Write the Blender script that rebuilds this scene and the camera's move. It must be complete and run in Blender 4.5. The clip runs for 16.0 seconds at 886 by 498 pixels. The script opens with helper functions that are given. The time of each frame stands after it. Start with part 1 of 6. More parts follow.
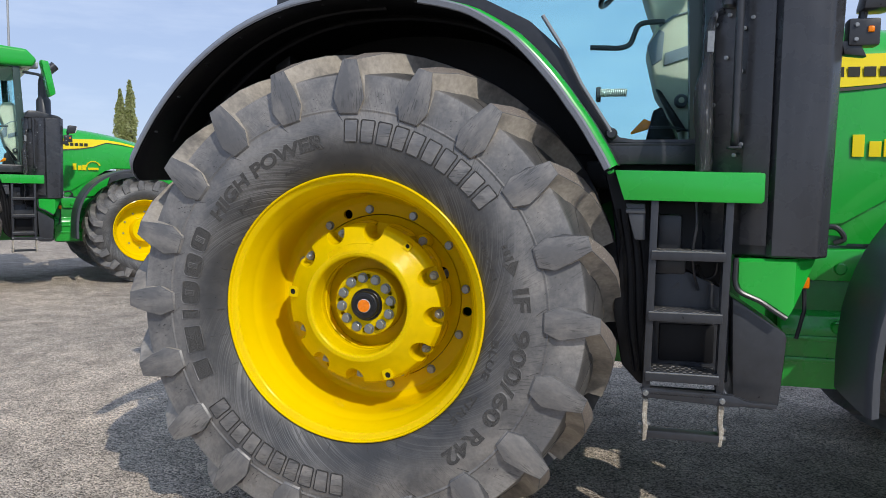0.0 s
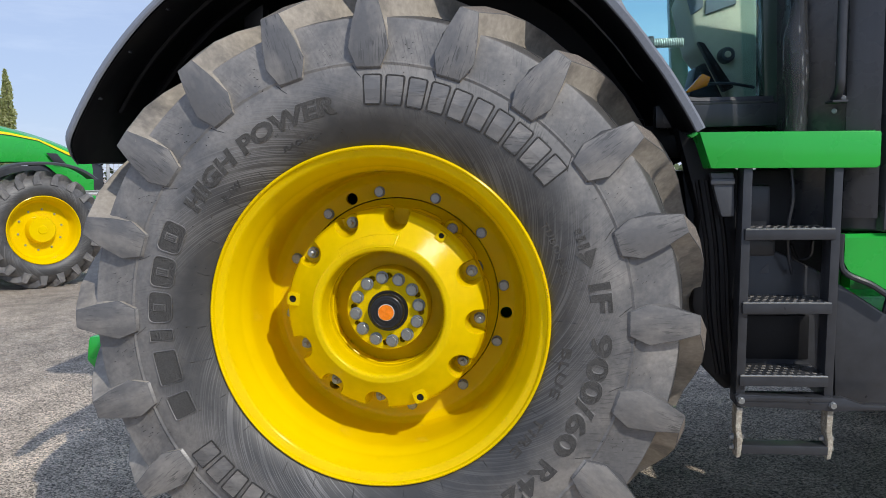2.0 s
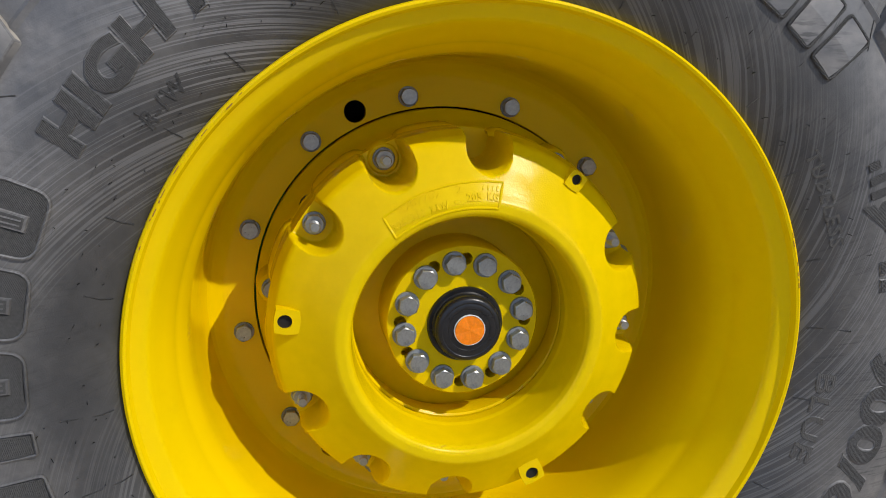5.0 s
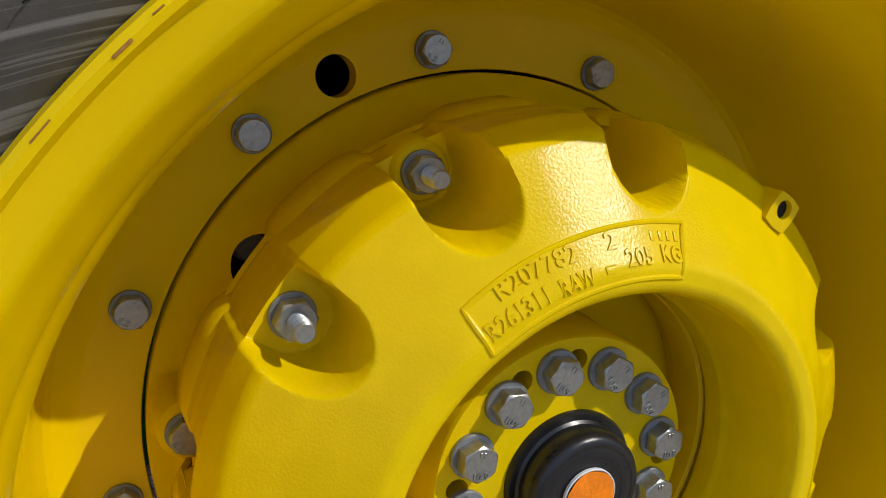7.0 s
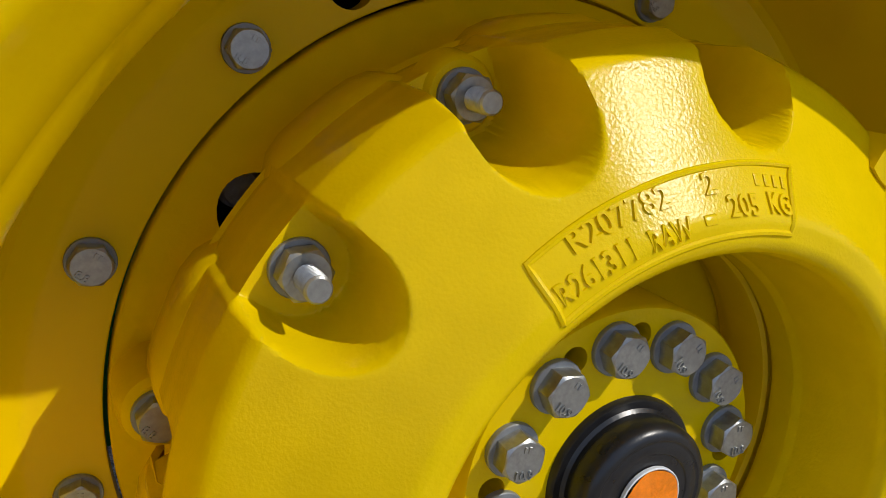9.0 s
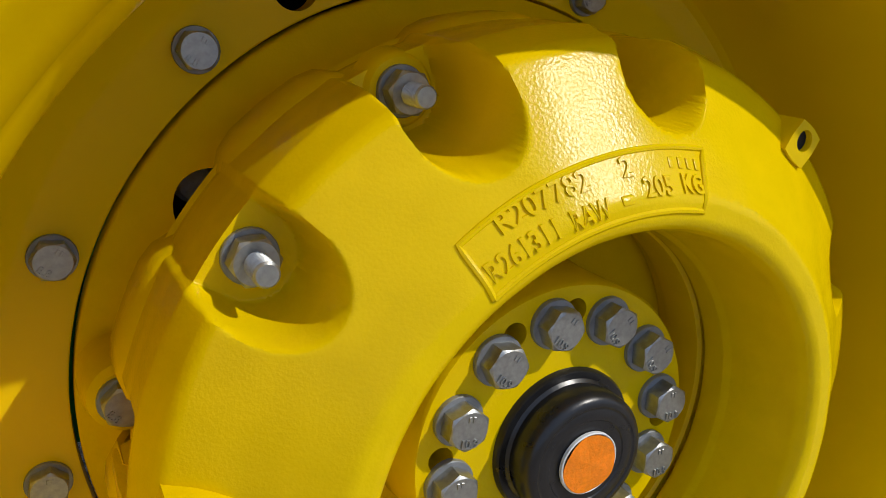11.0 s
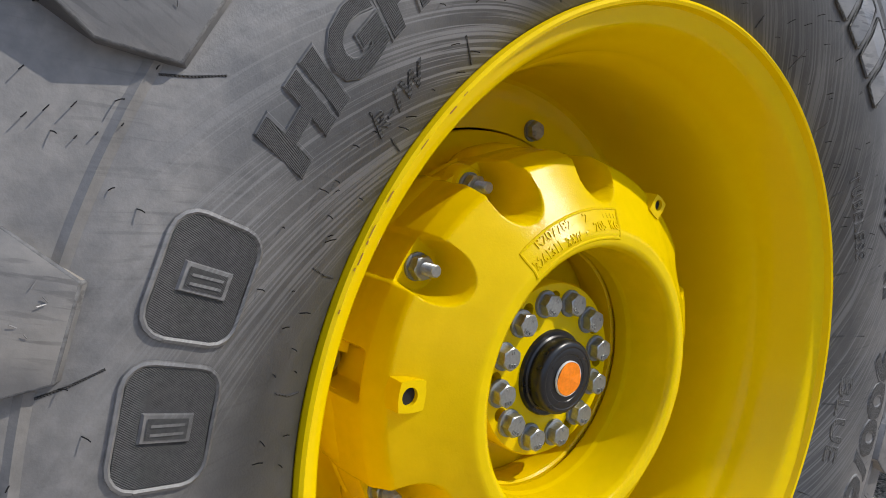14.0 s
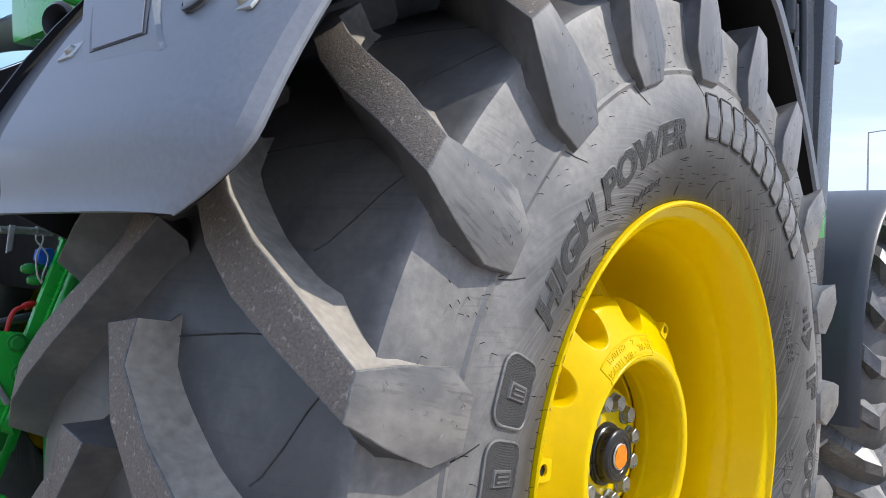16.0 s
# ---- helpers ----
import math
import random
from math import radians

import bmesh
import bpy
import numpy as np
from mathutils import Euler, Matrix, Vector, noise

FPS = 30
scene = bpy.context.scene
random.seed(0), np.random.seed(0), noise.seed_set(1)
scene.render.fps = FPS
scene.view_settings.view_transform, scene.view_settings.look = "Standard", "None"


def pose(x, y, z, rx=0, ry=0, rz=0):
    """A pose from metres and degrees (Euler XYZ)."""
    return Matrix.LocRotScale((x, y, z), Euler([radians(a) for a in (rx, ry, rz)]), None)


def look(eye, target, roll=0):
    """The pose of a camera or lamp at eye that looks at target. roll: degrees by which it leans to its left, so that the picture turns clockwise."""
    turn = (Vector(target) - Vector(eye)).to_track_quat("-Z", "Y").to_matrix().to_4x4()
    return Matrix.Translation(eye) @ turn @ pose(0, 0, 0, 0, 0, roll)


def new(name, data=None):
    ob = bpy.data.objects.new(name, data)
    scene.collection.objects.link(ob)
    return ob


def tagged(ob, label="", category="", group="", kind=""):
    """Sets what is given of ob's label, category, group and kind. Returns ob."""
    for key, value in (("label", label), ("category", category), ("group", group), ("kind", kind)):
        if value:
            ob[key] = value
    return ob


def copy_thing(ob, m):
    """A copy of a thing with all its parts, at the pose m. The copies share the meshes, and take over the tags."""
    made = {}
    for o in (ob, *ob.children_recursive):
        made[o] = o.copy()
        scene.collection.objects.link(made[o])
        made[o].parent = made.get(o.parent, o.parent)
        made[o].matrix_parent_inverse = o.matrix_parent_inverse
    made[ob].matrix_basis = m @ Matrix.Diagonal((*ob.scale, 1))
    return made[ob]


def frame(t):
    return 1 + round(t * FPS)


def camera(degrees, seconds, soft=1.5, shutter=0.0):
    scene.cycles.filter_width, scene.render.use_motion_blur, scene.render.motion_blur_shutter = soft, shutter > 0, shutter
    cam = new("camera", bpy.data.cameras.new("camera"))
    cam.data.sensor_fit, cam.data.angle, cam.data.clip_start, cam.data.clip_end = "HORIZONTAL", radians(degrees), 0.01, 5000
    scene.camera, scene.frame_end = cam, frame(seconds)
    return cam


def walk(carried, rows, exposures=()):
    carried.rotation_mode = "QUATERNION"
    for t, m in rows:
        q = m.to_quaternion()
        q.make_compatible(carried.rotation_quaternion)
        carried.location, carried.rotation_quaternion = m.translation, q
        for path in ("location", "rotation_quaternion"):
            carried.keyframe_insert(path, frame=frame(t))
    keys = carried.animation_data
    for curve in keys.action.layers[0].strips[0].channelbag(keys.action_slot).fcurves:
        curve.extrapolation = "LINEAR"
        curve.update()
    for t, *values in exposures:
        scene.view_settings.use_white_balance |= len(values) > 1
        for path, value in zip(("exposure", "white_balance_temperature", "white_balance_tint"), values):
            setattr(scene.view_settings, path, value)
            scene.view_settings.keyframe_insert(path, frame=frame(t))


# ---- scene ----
cam = camera(60.0, 16.0, soft=0.9)
EXPOSURES = [(0, 0.02), (4, 0.08), (6.5, -0.05), (12.5, -0.09), (13.5, 0.06), (14.5, 0.31), (16, 0.60)]
PATH = [
    (0, (1.081, -3.061, 1.513), (0.615, -1.123, 1.345), 0.7),
    (0.5, (0.955, -2.923, 1.494), (0.546, -0.971, 1.335), 0.4),
    (1, (0.836, -2.798, 1.490), (0.488, -0.836, 1.323), 0.1),
    (1.5, (0.656, -2.672, 1.459), (0.360, -0.702, 1.288), -0.1),
    (2, (0.481, -2.525, 1.469), (0.261, -0.548, 1.266), -1.0),
    (2.5, (0.333, -2.337, 1.458), (0.195, -0.357, 1.208), -1.7),
    (3, (0.167, -2.159, 1.443), (0.139, -0.180, 1.151), -2.4),
    (3.5, (-0.042, -1.957, 1.451), (0.033, 0.013, 1.117), -2.5),
    (4, (-0.168, -1.745, 1.448), (0.010, 0.212, 1.076), -2.2),
    (4.2, (-0.189, -1.615, 1.451), (0.022, 0.334, 1.058), -1.9),
    (6.3, (-0.425, -0.782, 1.423), (0.272, 1.022, 0.911), -0.5),
    (6.5, (-0.409, -0.662, 1.410), (0.324, 1.128, 0.901), -0.2),
    (7, (-0.377, -0.526, 1.410), (0.397, 1.239, 0.876), 0.2),
    (7.5, (-0.386, -0.493, 1.388), (0.407, 1.265, 0.857), 0.8),
    (8, (-0.380, -0.429, 1.370), (0.423, 1.315, 0.809), 1.5),
    (8.5, (-0.373, -0.400, 1.357), (0.435, 1.333, 0.770), 1.8),
    (8.7, (-0.371, -0.392, 1.348), (0.449, 1.337, 0.765), 2.1),
    (10.8, (-0.373, -0.438, 1.352), (0.510, 1.255, 0.754), 1.4),
    (11, (-0.369, -0.438, 1.355), (0.524, 1.248, 0.756), 1.2),
    (11.5, (-0.365, -0.452, 1.349), (0.558, 1.219, 0.751), 1.0),
    (12, (-0.366, -0.468, 1.376), (0.594, 1.190, 0.800), 0.7),
    (12.5, (-0.383, -0.482, 1.375), (0.620, 1.159, 0.827), 0.9),
    (13, (-0.513, -0.631, 1.383), (0.539, 0.996, 0.889), 0.9),
    (13.5, (-0.698, -0.752, 1.388), (0.448, 0.833, 0.969), 1.0),
    (14, (-0.872, -0.762, 1.404), (0.372, 0.763, 1.048), 0.8),
    (14.5, (-1.021, -0.766, 1.429), (0.297, 0.713, 1.153), 0.5),
    (15, (-1.194, -0.826, 1.461), (0.198, 0.597, 1.265), 0.2),
    (15.5, (-1.358, -0.876, 1.488), (0.087, 0.500, 1.358), 0.2),
    (16, (-1.500, -0.817, 1.501), (-0.005, 0.510, 1.439), 0.1),
]
walk(cam, [(t, look(eye, target, roll)) for t, eye, target, roll in PATH], EXPOSURES)


# ---------------------------------------------------------------- world and sun
SUN_FROM = Vector((0.95, -1.0, 1.32)).normalized()
world = bpy.data.worlds.new("sky")
scene.world = world
world.use_nodes = True
wn = world.node_tree
wn.nodes.clear()
w_out = wn.nodes.new("ShaderNodeOutputWorld")
w_bg = wn.nodes.new("ShaderNodeBackground")
w_sky = wn.nodes.new("ShaderNodeTexSky")
w_sky.sky_type = "NISHITA"
w_sky.sun_disc = False
w_sky.sun_elevation = math.asin(SUN_FROM.z)
w_sky.sun_rotation = math.atan2(SUN_FROM.x, SUN_FROM.y)
w_sky.dust_density = 0.15
w_sky.ozone_density = 2.2
w_co = wn.nodes.new("ShaderNodeTexCoord")
w_map = wn.nodes.new("ShaderNodeMapping")
w_map.inputs["Scale"].default_value = (1.0, 1.0, 5.0)
w_noise = wn.nodes.new("ShaderNodeTexNoise")
w_noise.inputs["Scale"].default_value = 2.2
w_noise.inputs["Detail"].default_value = 7.0
w_noise.inputs["Roughness"].default_value = 0.6
w_ramp = wn.nodes.new("ShaderNodeValToRGB")
w_ramp.color_ramp.elements[0].position = 0.48
w_ramp.color_ramp.elements[0].color = (0, 0, 0, 1)
w_ramp.color_ramp.elements[1].position = 0.78
w_ramp.color_ramp.elements[1].color = (0.55, 0.55, 0.55, 1)
w_mix = wn.nodes.new("ShaderNodeMix")
w_mix.data_type = "RGBA"
w_mix.inputs[7].default_value = (4.4, 5.0, 6.0, 1)
wn.links.new(w_co.outputs["Generated"], w_map.inputs["Vector"])
wn.links.new(w_map.outputs["Vector"], w_noise.inputs["Vector"])
wn.links.new(w_noise.outputs["Fac"], w_ramp.inputs["Fac"])
wn.links.new(w_ramp.outputs["Color"], w_mix.inputs["Factor"])
w_haze = wn.nodes.new("ShaderNodeMix")
w_haze.data_type = "RGBA"
w_haze.inputs["Factor"].default_value = 0.86
w_haze.inputs[7].default_value = (2.25, 2.80, 4.15, 1)
wn.links.new(w_sky.outputs["Color"], w_haze.inputs[6])
wn.links.new(w_haze.outputs[2], w_mix.inputs[6])
wn.links.new(w_mix.outputs[2], w_bg.inputs["Color"])
w_bg.inputs["Strength"].default_value = 0.187
wn.links.new(w_bg.outputs["Background"], w_out.inputs["Surface"])

sun = new("sun", bpy.data.lights.new("sun", "SUN"))
sun.data.energy = 2.85
sun.data.angle = radians(0.55)
sun.data.color = (1.0, 0.95, 0.87)
sun.matrix_world = look(SUN_FROM * 30, (0, 0, 1))


# ---------------------------------------------------------------- materials
def material(name, base, rough=0.5, metal=0.0, grain=0.0, grain_scale=60.0, bump=0.0, bump_scale=200.0,
             coat=0.0, second=None, spread=(0.4, 0.65), second_scale=6.0, streak=(1, 1, 1), spec=0.5, sheen=0.0, per_object=0.0, scatter=False, scratch=None):
    m = bpy.data.materials.new(name)
    m.use_nodes = True
    nt = m.node_tree
    b = nt.nodes["Principled BSDF"]
    b.inputs["Roughness"].default_value = rough
    b.inputs["Metallic"].default_value = metal
    b.inputs["Coat Weight"].default_value = coat
    b.inputs["Coat Roughness"].default_value = 0.08
    b.inputs["Specular IOR Level"].default_value = spec
    co = nt.nodes.new("ShaderNodeTexCoord")
    mp = nt.nodes.new("ShaderNodeMapping")
    mp.inputs["Scale"].default_value = streak
    place = co.outputs["Object"]
    if scatter:
        # every copy takes its own part of the pattern
        who = nt.nodes.new("ShaderNodeObjectInfo")
        away = nt.nodes.new("ShaderNodeVectorMath")
        away.operation = "MULTIPLY_ADD"
        away.inputs[1].default_value = (31.0, 17.0, 23.0)
        nt.links.new(who.outputs["Random"], away.inputs[0])
        nt.links.new(place, away.inputs[2])
        place = away.outputs[0]
    nt.links.new(place, mp.inputs["Vector"])
    colour = nt.nodes.new("ShaderNodeRGB")
    colour.outputs[0].default_value = (*base, 1)
    last = colour.outputs[0]
    if second:
        n2 = nt.nodes.new("ShaderNodeTexNoise")
        n2.inputs["Scale"].default_value = second_scale
        n2.inputs["Detail"].default_value = 8
        n2.inputs["Roughness"].default_value = 0.62
        nt.links.new(mp.outputs["Vector"], n2.inputs["Vector"])
        rp = nt.nodes.new("ShaderNodeMapRange")
        rp.inputs["From Min"].default_value, rp.inputs["From Max"].default_value = spread
        nt.links.new(n2.outputs["Fac"], rp.inputs["Value"])
        mx = nt.nodes.new("ShaderNodeMix")
        mx.data_type = "RGBA"
        mx.inputs[7].default_value = (*second, 1)
        nt.links.new(rp.outputs["Result"], mx.inputs["Factor"])
        nt.links.new(last, mx.inputs[6])
        last = mx.outputs[2]
    if grain:
        n1 = nt.nodes.new("ShaderNodeTexNoise")
        n1.inputs["Scale"].default_value = grain_scale
        n1.inputs["Detail"].default_value = 5
        nt.links.new(place, n1.inputs["Vector"])
        r1 = nt.nodes.new("ShaderNodeMapRange")
        r1.inputs["From Min"].default_value, r1.inputs["From Max"].default_value = 0.25, 0.75
        r1.inputs["To Min"].default_value, r1.inputs["To Max"].default_value = 1 - grain, 1 + grain
        nt.links.new(n1.outputs["Fac"], r1.inputs["Value"])
        ml = nt.nodes.new("ShaderNodeMix")
        ml.data_type, ml.blend_type = "RGBA", "MULTIPLY"
        ml.inputs["Factor"].default_value = 1
        nt.links.new(last, ml.inputs[6])
        nt.links.new(r1.outputs["Result"], ml.inputs[7])
        last = ml.outputs[2]
        rr = nt.nodes.new("ShaderNodeMapRange")
        rr.inputs["To Min"].default_value, rr.inputs["To Max"].default_value = max(0.02, rough - 0.1), min(1, rough + 0.1)
        nt.links.new(n1.outputs["Fac"], rr.inputs["Value"])
        nt.links.new(rr.outputs["Result"], b.inputs["Roughness"])
    if scratch:
        # thin dark scuffs along the stretched axis, in patches
        sm = nt.nodes.new("ShaderNodeMapping")
        sm.inputs["Scale"].default_value = scratch
        nt.links.new(place, sm.inputs["Vector"])
        fine, rough_patch = nt.nodes.new("ShaderNodeTexNoise"), nt.nodes.new("ShaderNodeTexNoise")
        fine.inputs["Scale"].default_value, fine.inputs["Detail"].default_value, fine.inputs["Distortion"].default_value = 1.0, 4.0, 0.3
        rough_patch.inputs["Scale"].default_value = 9.0
        nt.links.new(sm.outputs["Vector"], fine.inputs["Vector"])
        nt.links.new(place, rough_patch.inputs["Vector"])
        f1, f2 = nt.nodes.new("ShaderNodeMapRange"), nt.nodes.new("ShaderNodeMapRange")
        f1.inputs["From Min"].default_value, f1.inputs["From Max"].default_value = 0.54, 0.62
        f2.inputs["From Min"].default_value, f2.inputs["From Max"].default_value = 0.42, 0.62
        f2.inputs["To Max"].default_value = 0.75
        nt.links.new(fine.outputs["Fac"], f1.inputs["Value"])
        nt.links.new(rough_patch.outputs["Fac"], f2.inputs["Value"])
        both_f = nt.nodes.new("ShaderNodeMath")
        both_f.operation = "MULTIPLY"
        nt.links.new(f1.outputs["Result"], both_f.inputs[0])
        nt.links.new(f2.outputs["Result"], both_f.inputs[1])
        dk = nt.nodes.new("ShaderNodeMix")
        dk.data_type = "RGBA"
        dk.inputs[7].default_value = (base[0] * 0.30, base[1] * 0.30, base[2] * 0.30, 1)
        nt.links.new(both_f.outputs[0], dk.inputs["Factor"])
        nt.links.new(last, dk.inputs[6])
        last = dk.outputs[2]
    if per_object:
        oi = nt.nodes.new("ShaderNodeObjectInfo")
        ro = nt.nodes.new("ShaderNodeMapRange")
        ro.inputs["To Min"].default_value, ro.inputs["To Max"].default_value = 1 - per_object, 1 + per_object
        nt.links.new(oi.outputs["Random"], ro.inputs["Value"])
        mo = nt.nodes.new("ShaderNodeMix")
        mo.data_type, mo.blend_type = "RGBA", "MULTIPLY"
        mo.inputs["Factor"].default_value = 1
        nt.links.new(last, mo.inputs[6])
        nt.links.new(ro.outputs["Result"], mo.inputs[7])
        last = mo.outputs[2]
    nt.links.new(last, b.inputs["Base Color"])
    if bump:
        nb = nt.nodes.new("ShaderNodeTexNoise")
        nb.inputs["Scale"].default_value = bump_scale
        nb.inputs["Detail"].default_value = 4
        nt.links.new(place, nb.inputs["Vector"])
        bp = nt.nodes.new("ShaderNodeBump")
        bp.inputs["Strength"].default_value = bump
        bp.inputs["Distance"].default_value = 0.004
        nt.links.new(nb.outputs["Fac"], bp.inputs["Height"])
        nt.links.new(bp.outputs["Normal"], b.inputs["Normal"])
        m["bump"] = 1
    return m


def tyre_material():
    """New tyre rubber: grey bloom, fine skewed scratches near the rim, soft cloudy stains, tread floor darkened for
    shade.
    """
    m = material("rubber", (0.101, 0.099, 0.098), 0.55, grain=0.20, grain_scale=80, bump=0.10, bump_scale=420, second=(0.218, 0.204, 0.186), second_scale=4.5, spread=(0.42, 0.60), spec=1.0)
    nt = m.node_tree
    b = nt.nodes["Principled BSDF"]
    source = b.inputs["Base Color"].links[0].from_socket
    co = nt.nodes.new("ShaderNodeTexCoord")
    sep = nt.nodes.new("ShaderNodeSeparateXYZ")
    nt.links.new(co.outputs["Object"], sep.inputs["Vector"])

    def calc(op, p, q=None):
        n = nt.nodes.new("ShaderNodeMath")
        n.operation = op
        for k, v in enumerate((p, q)):
            if v is None:
                continue
            if isinstance(v, (int, float)):
                n.inputs[k].default_value = v
            else:
                nt.links.new(v, n.inputs[k])
        return n.outputs[0]

    ang = calc("ARCTAN2", sep.outputs["Z"], sep.outputs["X"])
    rad = calc("SQRT", calc("ADD", calc("MULTIPLY", sep.outputs["X"], sep.outputs["X"]), calc("MULTIPLY", sep.outputs["Z"], sep.outputs["Z"])))
    comb = nt.nodes.new("ShaderNodeCombineXYZ")
    nt.links.new(calc("ADD", calc("MULTIPLY", ang, 90.0), calc("MULTIPLY", rad, -270.0)), comb.inputs["X"])
    nt.links.new(calc("MULTIPLY", rad, 6.0), comb.inputs["Y"])
    ns = nt.nodes.new("ShaderNodeTexNoise")
    ns.inputs["Scale"].default_value, ns.inputs["Detail"].default_value, ns.inputs["Distortion"].default_value = 1.0, 8.0, 0.2
    nt.links.new(comb.outputs["Vector"], ns.inputs["Vector"])
    ln = nt.nodes.new("ShaderNodeMapRange")
    ln.inputs["From Min"].default_value, ln.inputs["From Max"].default_value = 0.50, 0.585
    nt.links.new(ns.outputs["Fac"], ln.inputs["Value"])
    patch = nt.nodes.new("ShaderNodeTexNoise")
    patch.inputs["Scale"].default_value = 2.3
    nt.links.new(co.outputs["Object"], patch.inputs["Vector"])
    pm = nt.nodes.new("ShaderNodeMapRange")
    pm.inputs["From Min"].default_value, pm.inputs["From Max"].default_value = 0.36, 0.60
    nt.links.new(patch.outputs["Fac"], pm.inputs["Value"])
    rm = nt.nodes.new("ShaderNodeMapRange")
    rm.inputs["From Min"].default_value, rm.inputs["From Max"].default_value = 0.80, 0.68
    nt.links.new(rad, rm.inputs["Value"])
    half = nt.nodes.new("ShaderNodeMapRange")
    half.inputs["From Min"].default_value, half.inputs["From Max"].default_value = 0.30, -0.25
    half.inputs["To Min"].default_value, half.inputs["To Max"].default_value = 0.5, 1.0
    nt.links.new(sep.outputs["X"], half.inputs["Value"])
    fac = calc("MULTIPLY", calc("MULTIPLY", calc("MULTIPLY", ln.outputs["Result"], pm.outputs["Result"]), calc("MULTIPLY", rm.outputs["Result"], 0.78)), half.outputs["Result"])
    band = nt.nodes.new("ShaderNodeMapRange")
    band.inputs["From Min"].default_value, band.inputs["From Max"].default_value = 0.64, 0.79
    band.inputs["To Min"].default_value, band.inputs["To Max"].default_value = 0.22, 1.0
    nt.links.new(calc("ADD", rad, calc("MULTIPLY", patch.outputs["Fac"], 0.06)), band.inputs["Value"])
    # Dust bloom at the shoulder, painted paler to lift shaded gaps between lugs
    dust_lift = nt.nodes.new("ShaderNodeMapRange")
    dust_lift.inputs["From Min"].default_value, dust_lift.inputs["From Max"].default_value = 0.80, 0.93
    dust_lift.inputs["To Min"].default_value, dust_lift.inputs["To Max"].default_value = 1.0, 1.22
    nt.links.new(rad, dust_lift.inputs["Value"])
    # Shade between the lugs, put into the colour as a darker tread floor
    floor_shade = nt.nodes.new("ShaderNodeMapRange")
    floor_shade.inputs["From Min"].default_value, floor_shade.inputs["From Max"].default_value = 0.938, 0.948
    floor_shade.inputs["To Min"].default_value, floor_shade.inputs["To Max"].default_value = 1.0, 0.40
    nt.links.new(rad, floor_shade.inputs["Value"])
    comb2 = nt.nodes.new("ShaderNodeCombineXYZ")
    nt.links.new(calc("ADD", calc("MULTIPLY", ang, 150.0), calc("MULTIPLY", rad, -70.0)), comb2.inputs["X"])
    nt.links.new(calc("MULTIPLY", rad, 16.0), comb2.inputs["Y"])
    scuff = nt.nodes.new("ShaderNodeTexNoise")
    scuff.inputs["Scale"].default_value, scuff.inputs["Detail"].default_value, scuff.inputs["Distortion"].default_value = 1.0, 5.0, 0.3
    nt.links.new(comb2.outputs["Vector"], scuff.inputs["Vector"])
    scuff_map, scuff_where = nt.nodes.new("ShaderNodeMapRange"), nt.nodes.new("ShaderNodeMapRange")
    scuff_map.inputs["From Min"].default_value, scuff_map.inputs["From Max"].default_value = 0.54, 0.63
    scuff_map.inputs["To Min"].default_value, scuff_map.inputs["To Max"].default_value = 0.0, 0.50
    nt.links.new(scuff.outputs["Fac"], scuff_map.inputs["Value"])
    scuff_where.inputs["From Min"].default_value, scuff_where.inputs["From Max"].default_value = 0.44, 0.62
    patch2 = nt.nodes.new("ShaderNodeTexNoise")
    patch2.inputs["Scale"].default_value, patch2.inputs["Detail"].default_value = 6.5, 4.0
    nt.links.new(co.outputs["Object"], patch2.inputs["Vector"])
    nt.links.new(patch2.outputs["Fac"], scuff_where.inputs["Value"])
    lean = nt.nodes.new("ShaderNodeMapRange")
    lean.inputs["From Min"].default_value, lean.inputs["From Max"].default_value = -0.5, 0.4
    lean.inputs["To Min"].default_value, lean.inputs["To Max"].default_value = 0.45, 1.0
    nt.links.new(sep.outputs["X"], lean.inputs["Value"])
    scuffed = calc("SUBTRACT", 1.0, calc("MULTIPLY", calc("MULTIPLY", scuff_map.outputs["Result"], lean.outputs["Result"]), scuff_where.outputs["Result"]))
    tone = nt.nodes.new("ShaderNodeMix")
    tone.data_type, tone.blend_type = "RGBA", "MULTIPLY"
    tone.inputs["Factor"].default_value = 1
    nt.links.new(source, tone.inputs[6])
    nt.links.new(calc("MULTIPLY", calc("MULTIPLY", calc("MULTIPLY", band.outputs["Result"], dust_lift.outputs["Result"]), floor_shade.outputs["Result"]), scuffed), tone.inputs[7])
    mx = nt.nodes.new("ShaderNodeMix")
    mx.data_type = "RGBA"
    mx.inputs[7].default_value = (0.225, 0.22, 0.214, 1)
    nt.links.new(fac, mx.inputs["Factor"])
    nt.links.new(tone.outputs[2], mx.inputs[6])
    nt.links.new(mx.outputs[2], b.inputs["Base Color"])
    return m


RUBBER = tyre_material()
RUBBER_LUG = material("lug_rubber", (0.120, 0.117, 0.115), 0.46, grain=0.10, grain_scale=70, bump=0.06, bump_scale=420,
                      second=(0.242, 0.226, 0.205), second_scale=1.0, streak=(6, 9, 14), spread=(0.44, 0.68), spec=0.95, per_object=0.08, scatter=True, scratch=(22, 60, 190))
# Lug flanks, coloured darker to stand for the shade on them
RUBBER_SHADED_FLANK = material("shaded_lug_side_rubber", (0.070, 0.070, 0.073), 0.5, grain=0.15, grain_scale=50, bump=0.05, bump_scale=300,
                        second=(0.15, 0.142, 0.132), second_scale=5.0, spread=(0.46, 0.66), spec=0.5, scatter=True)
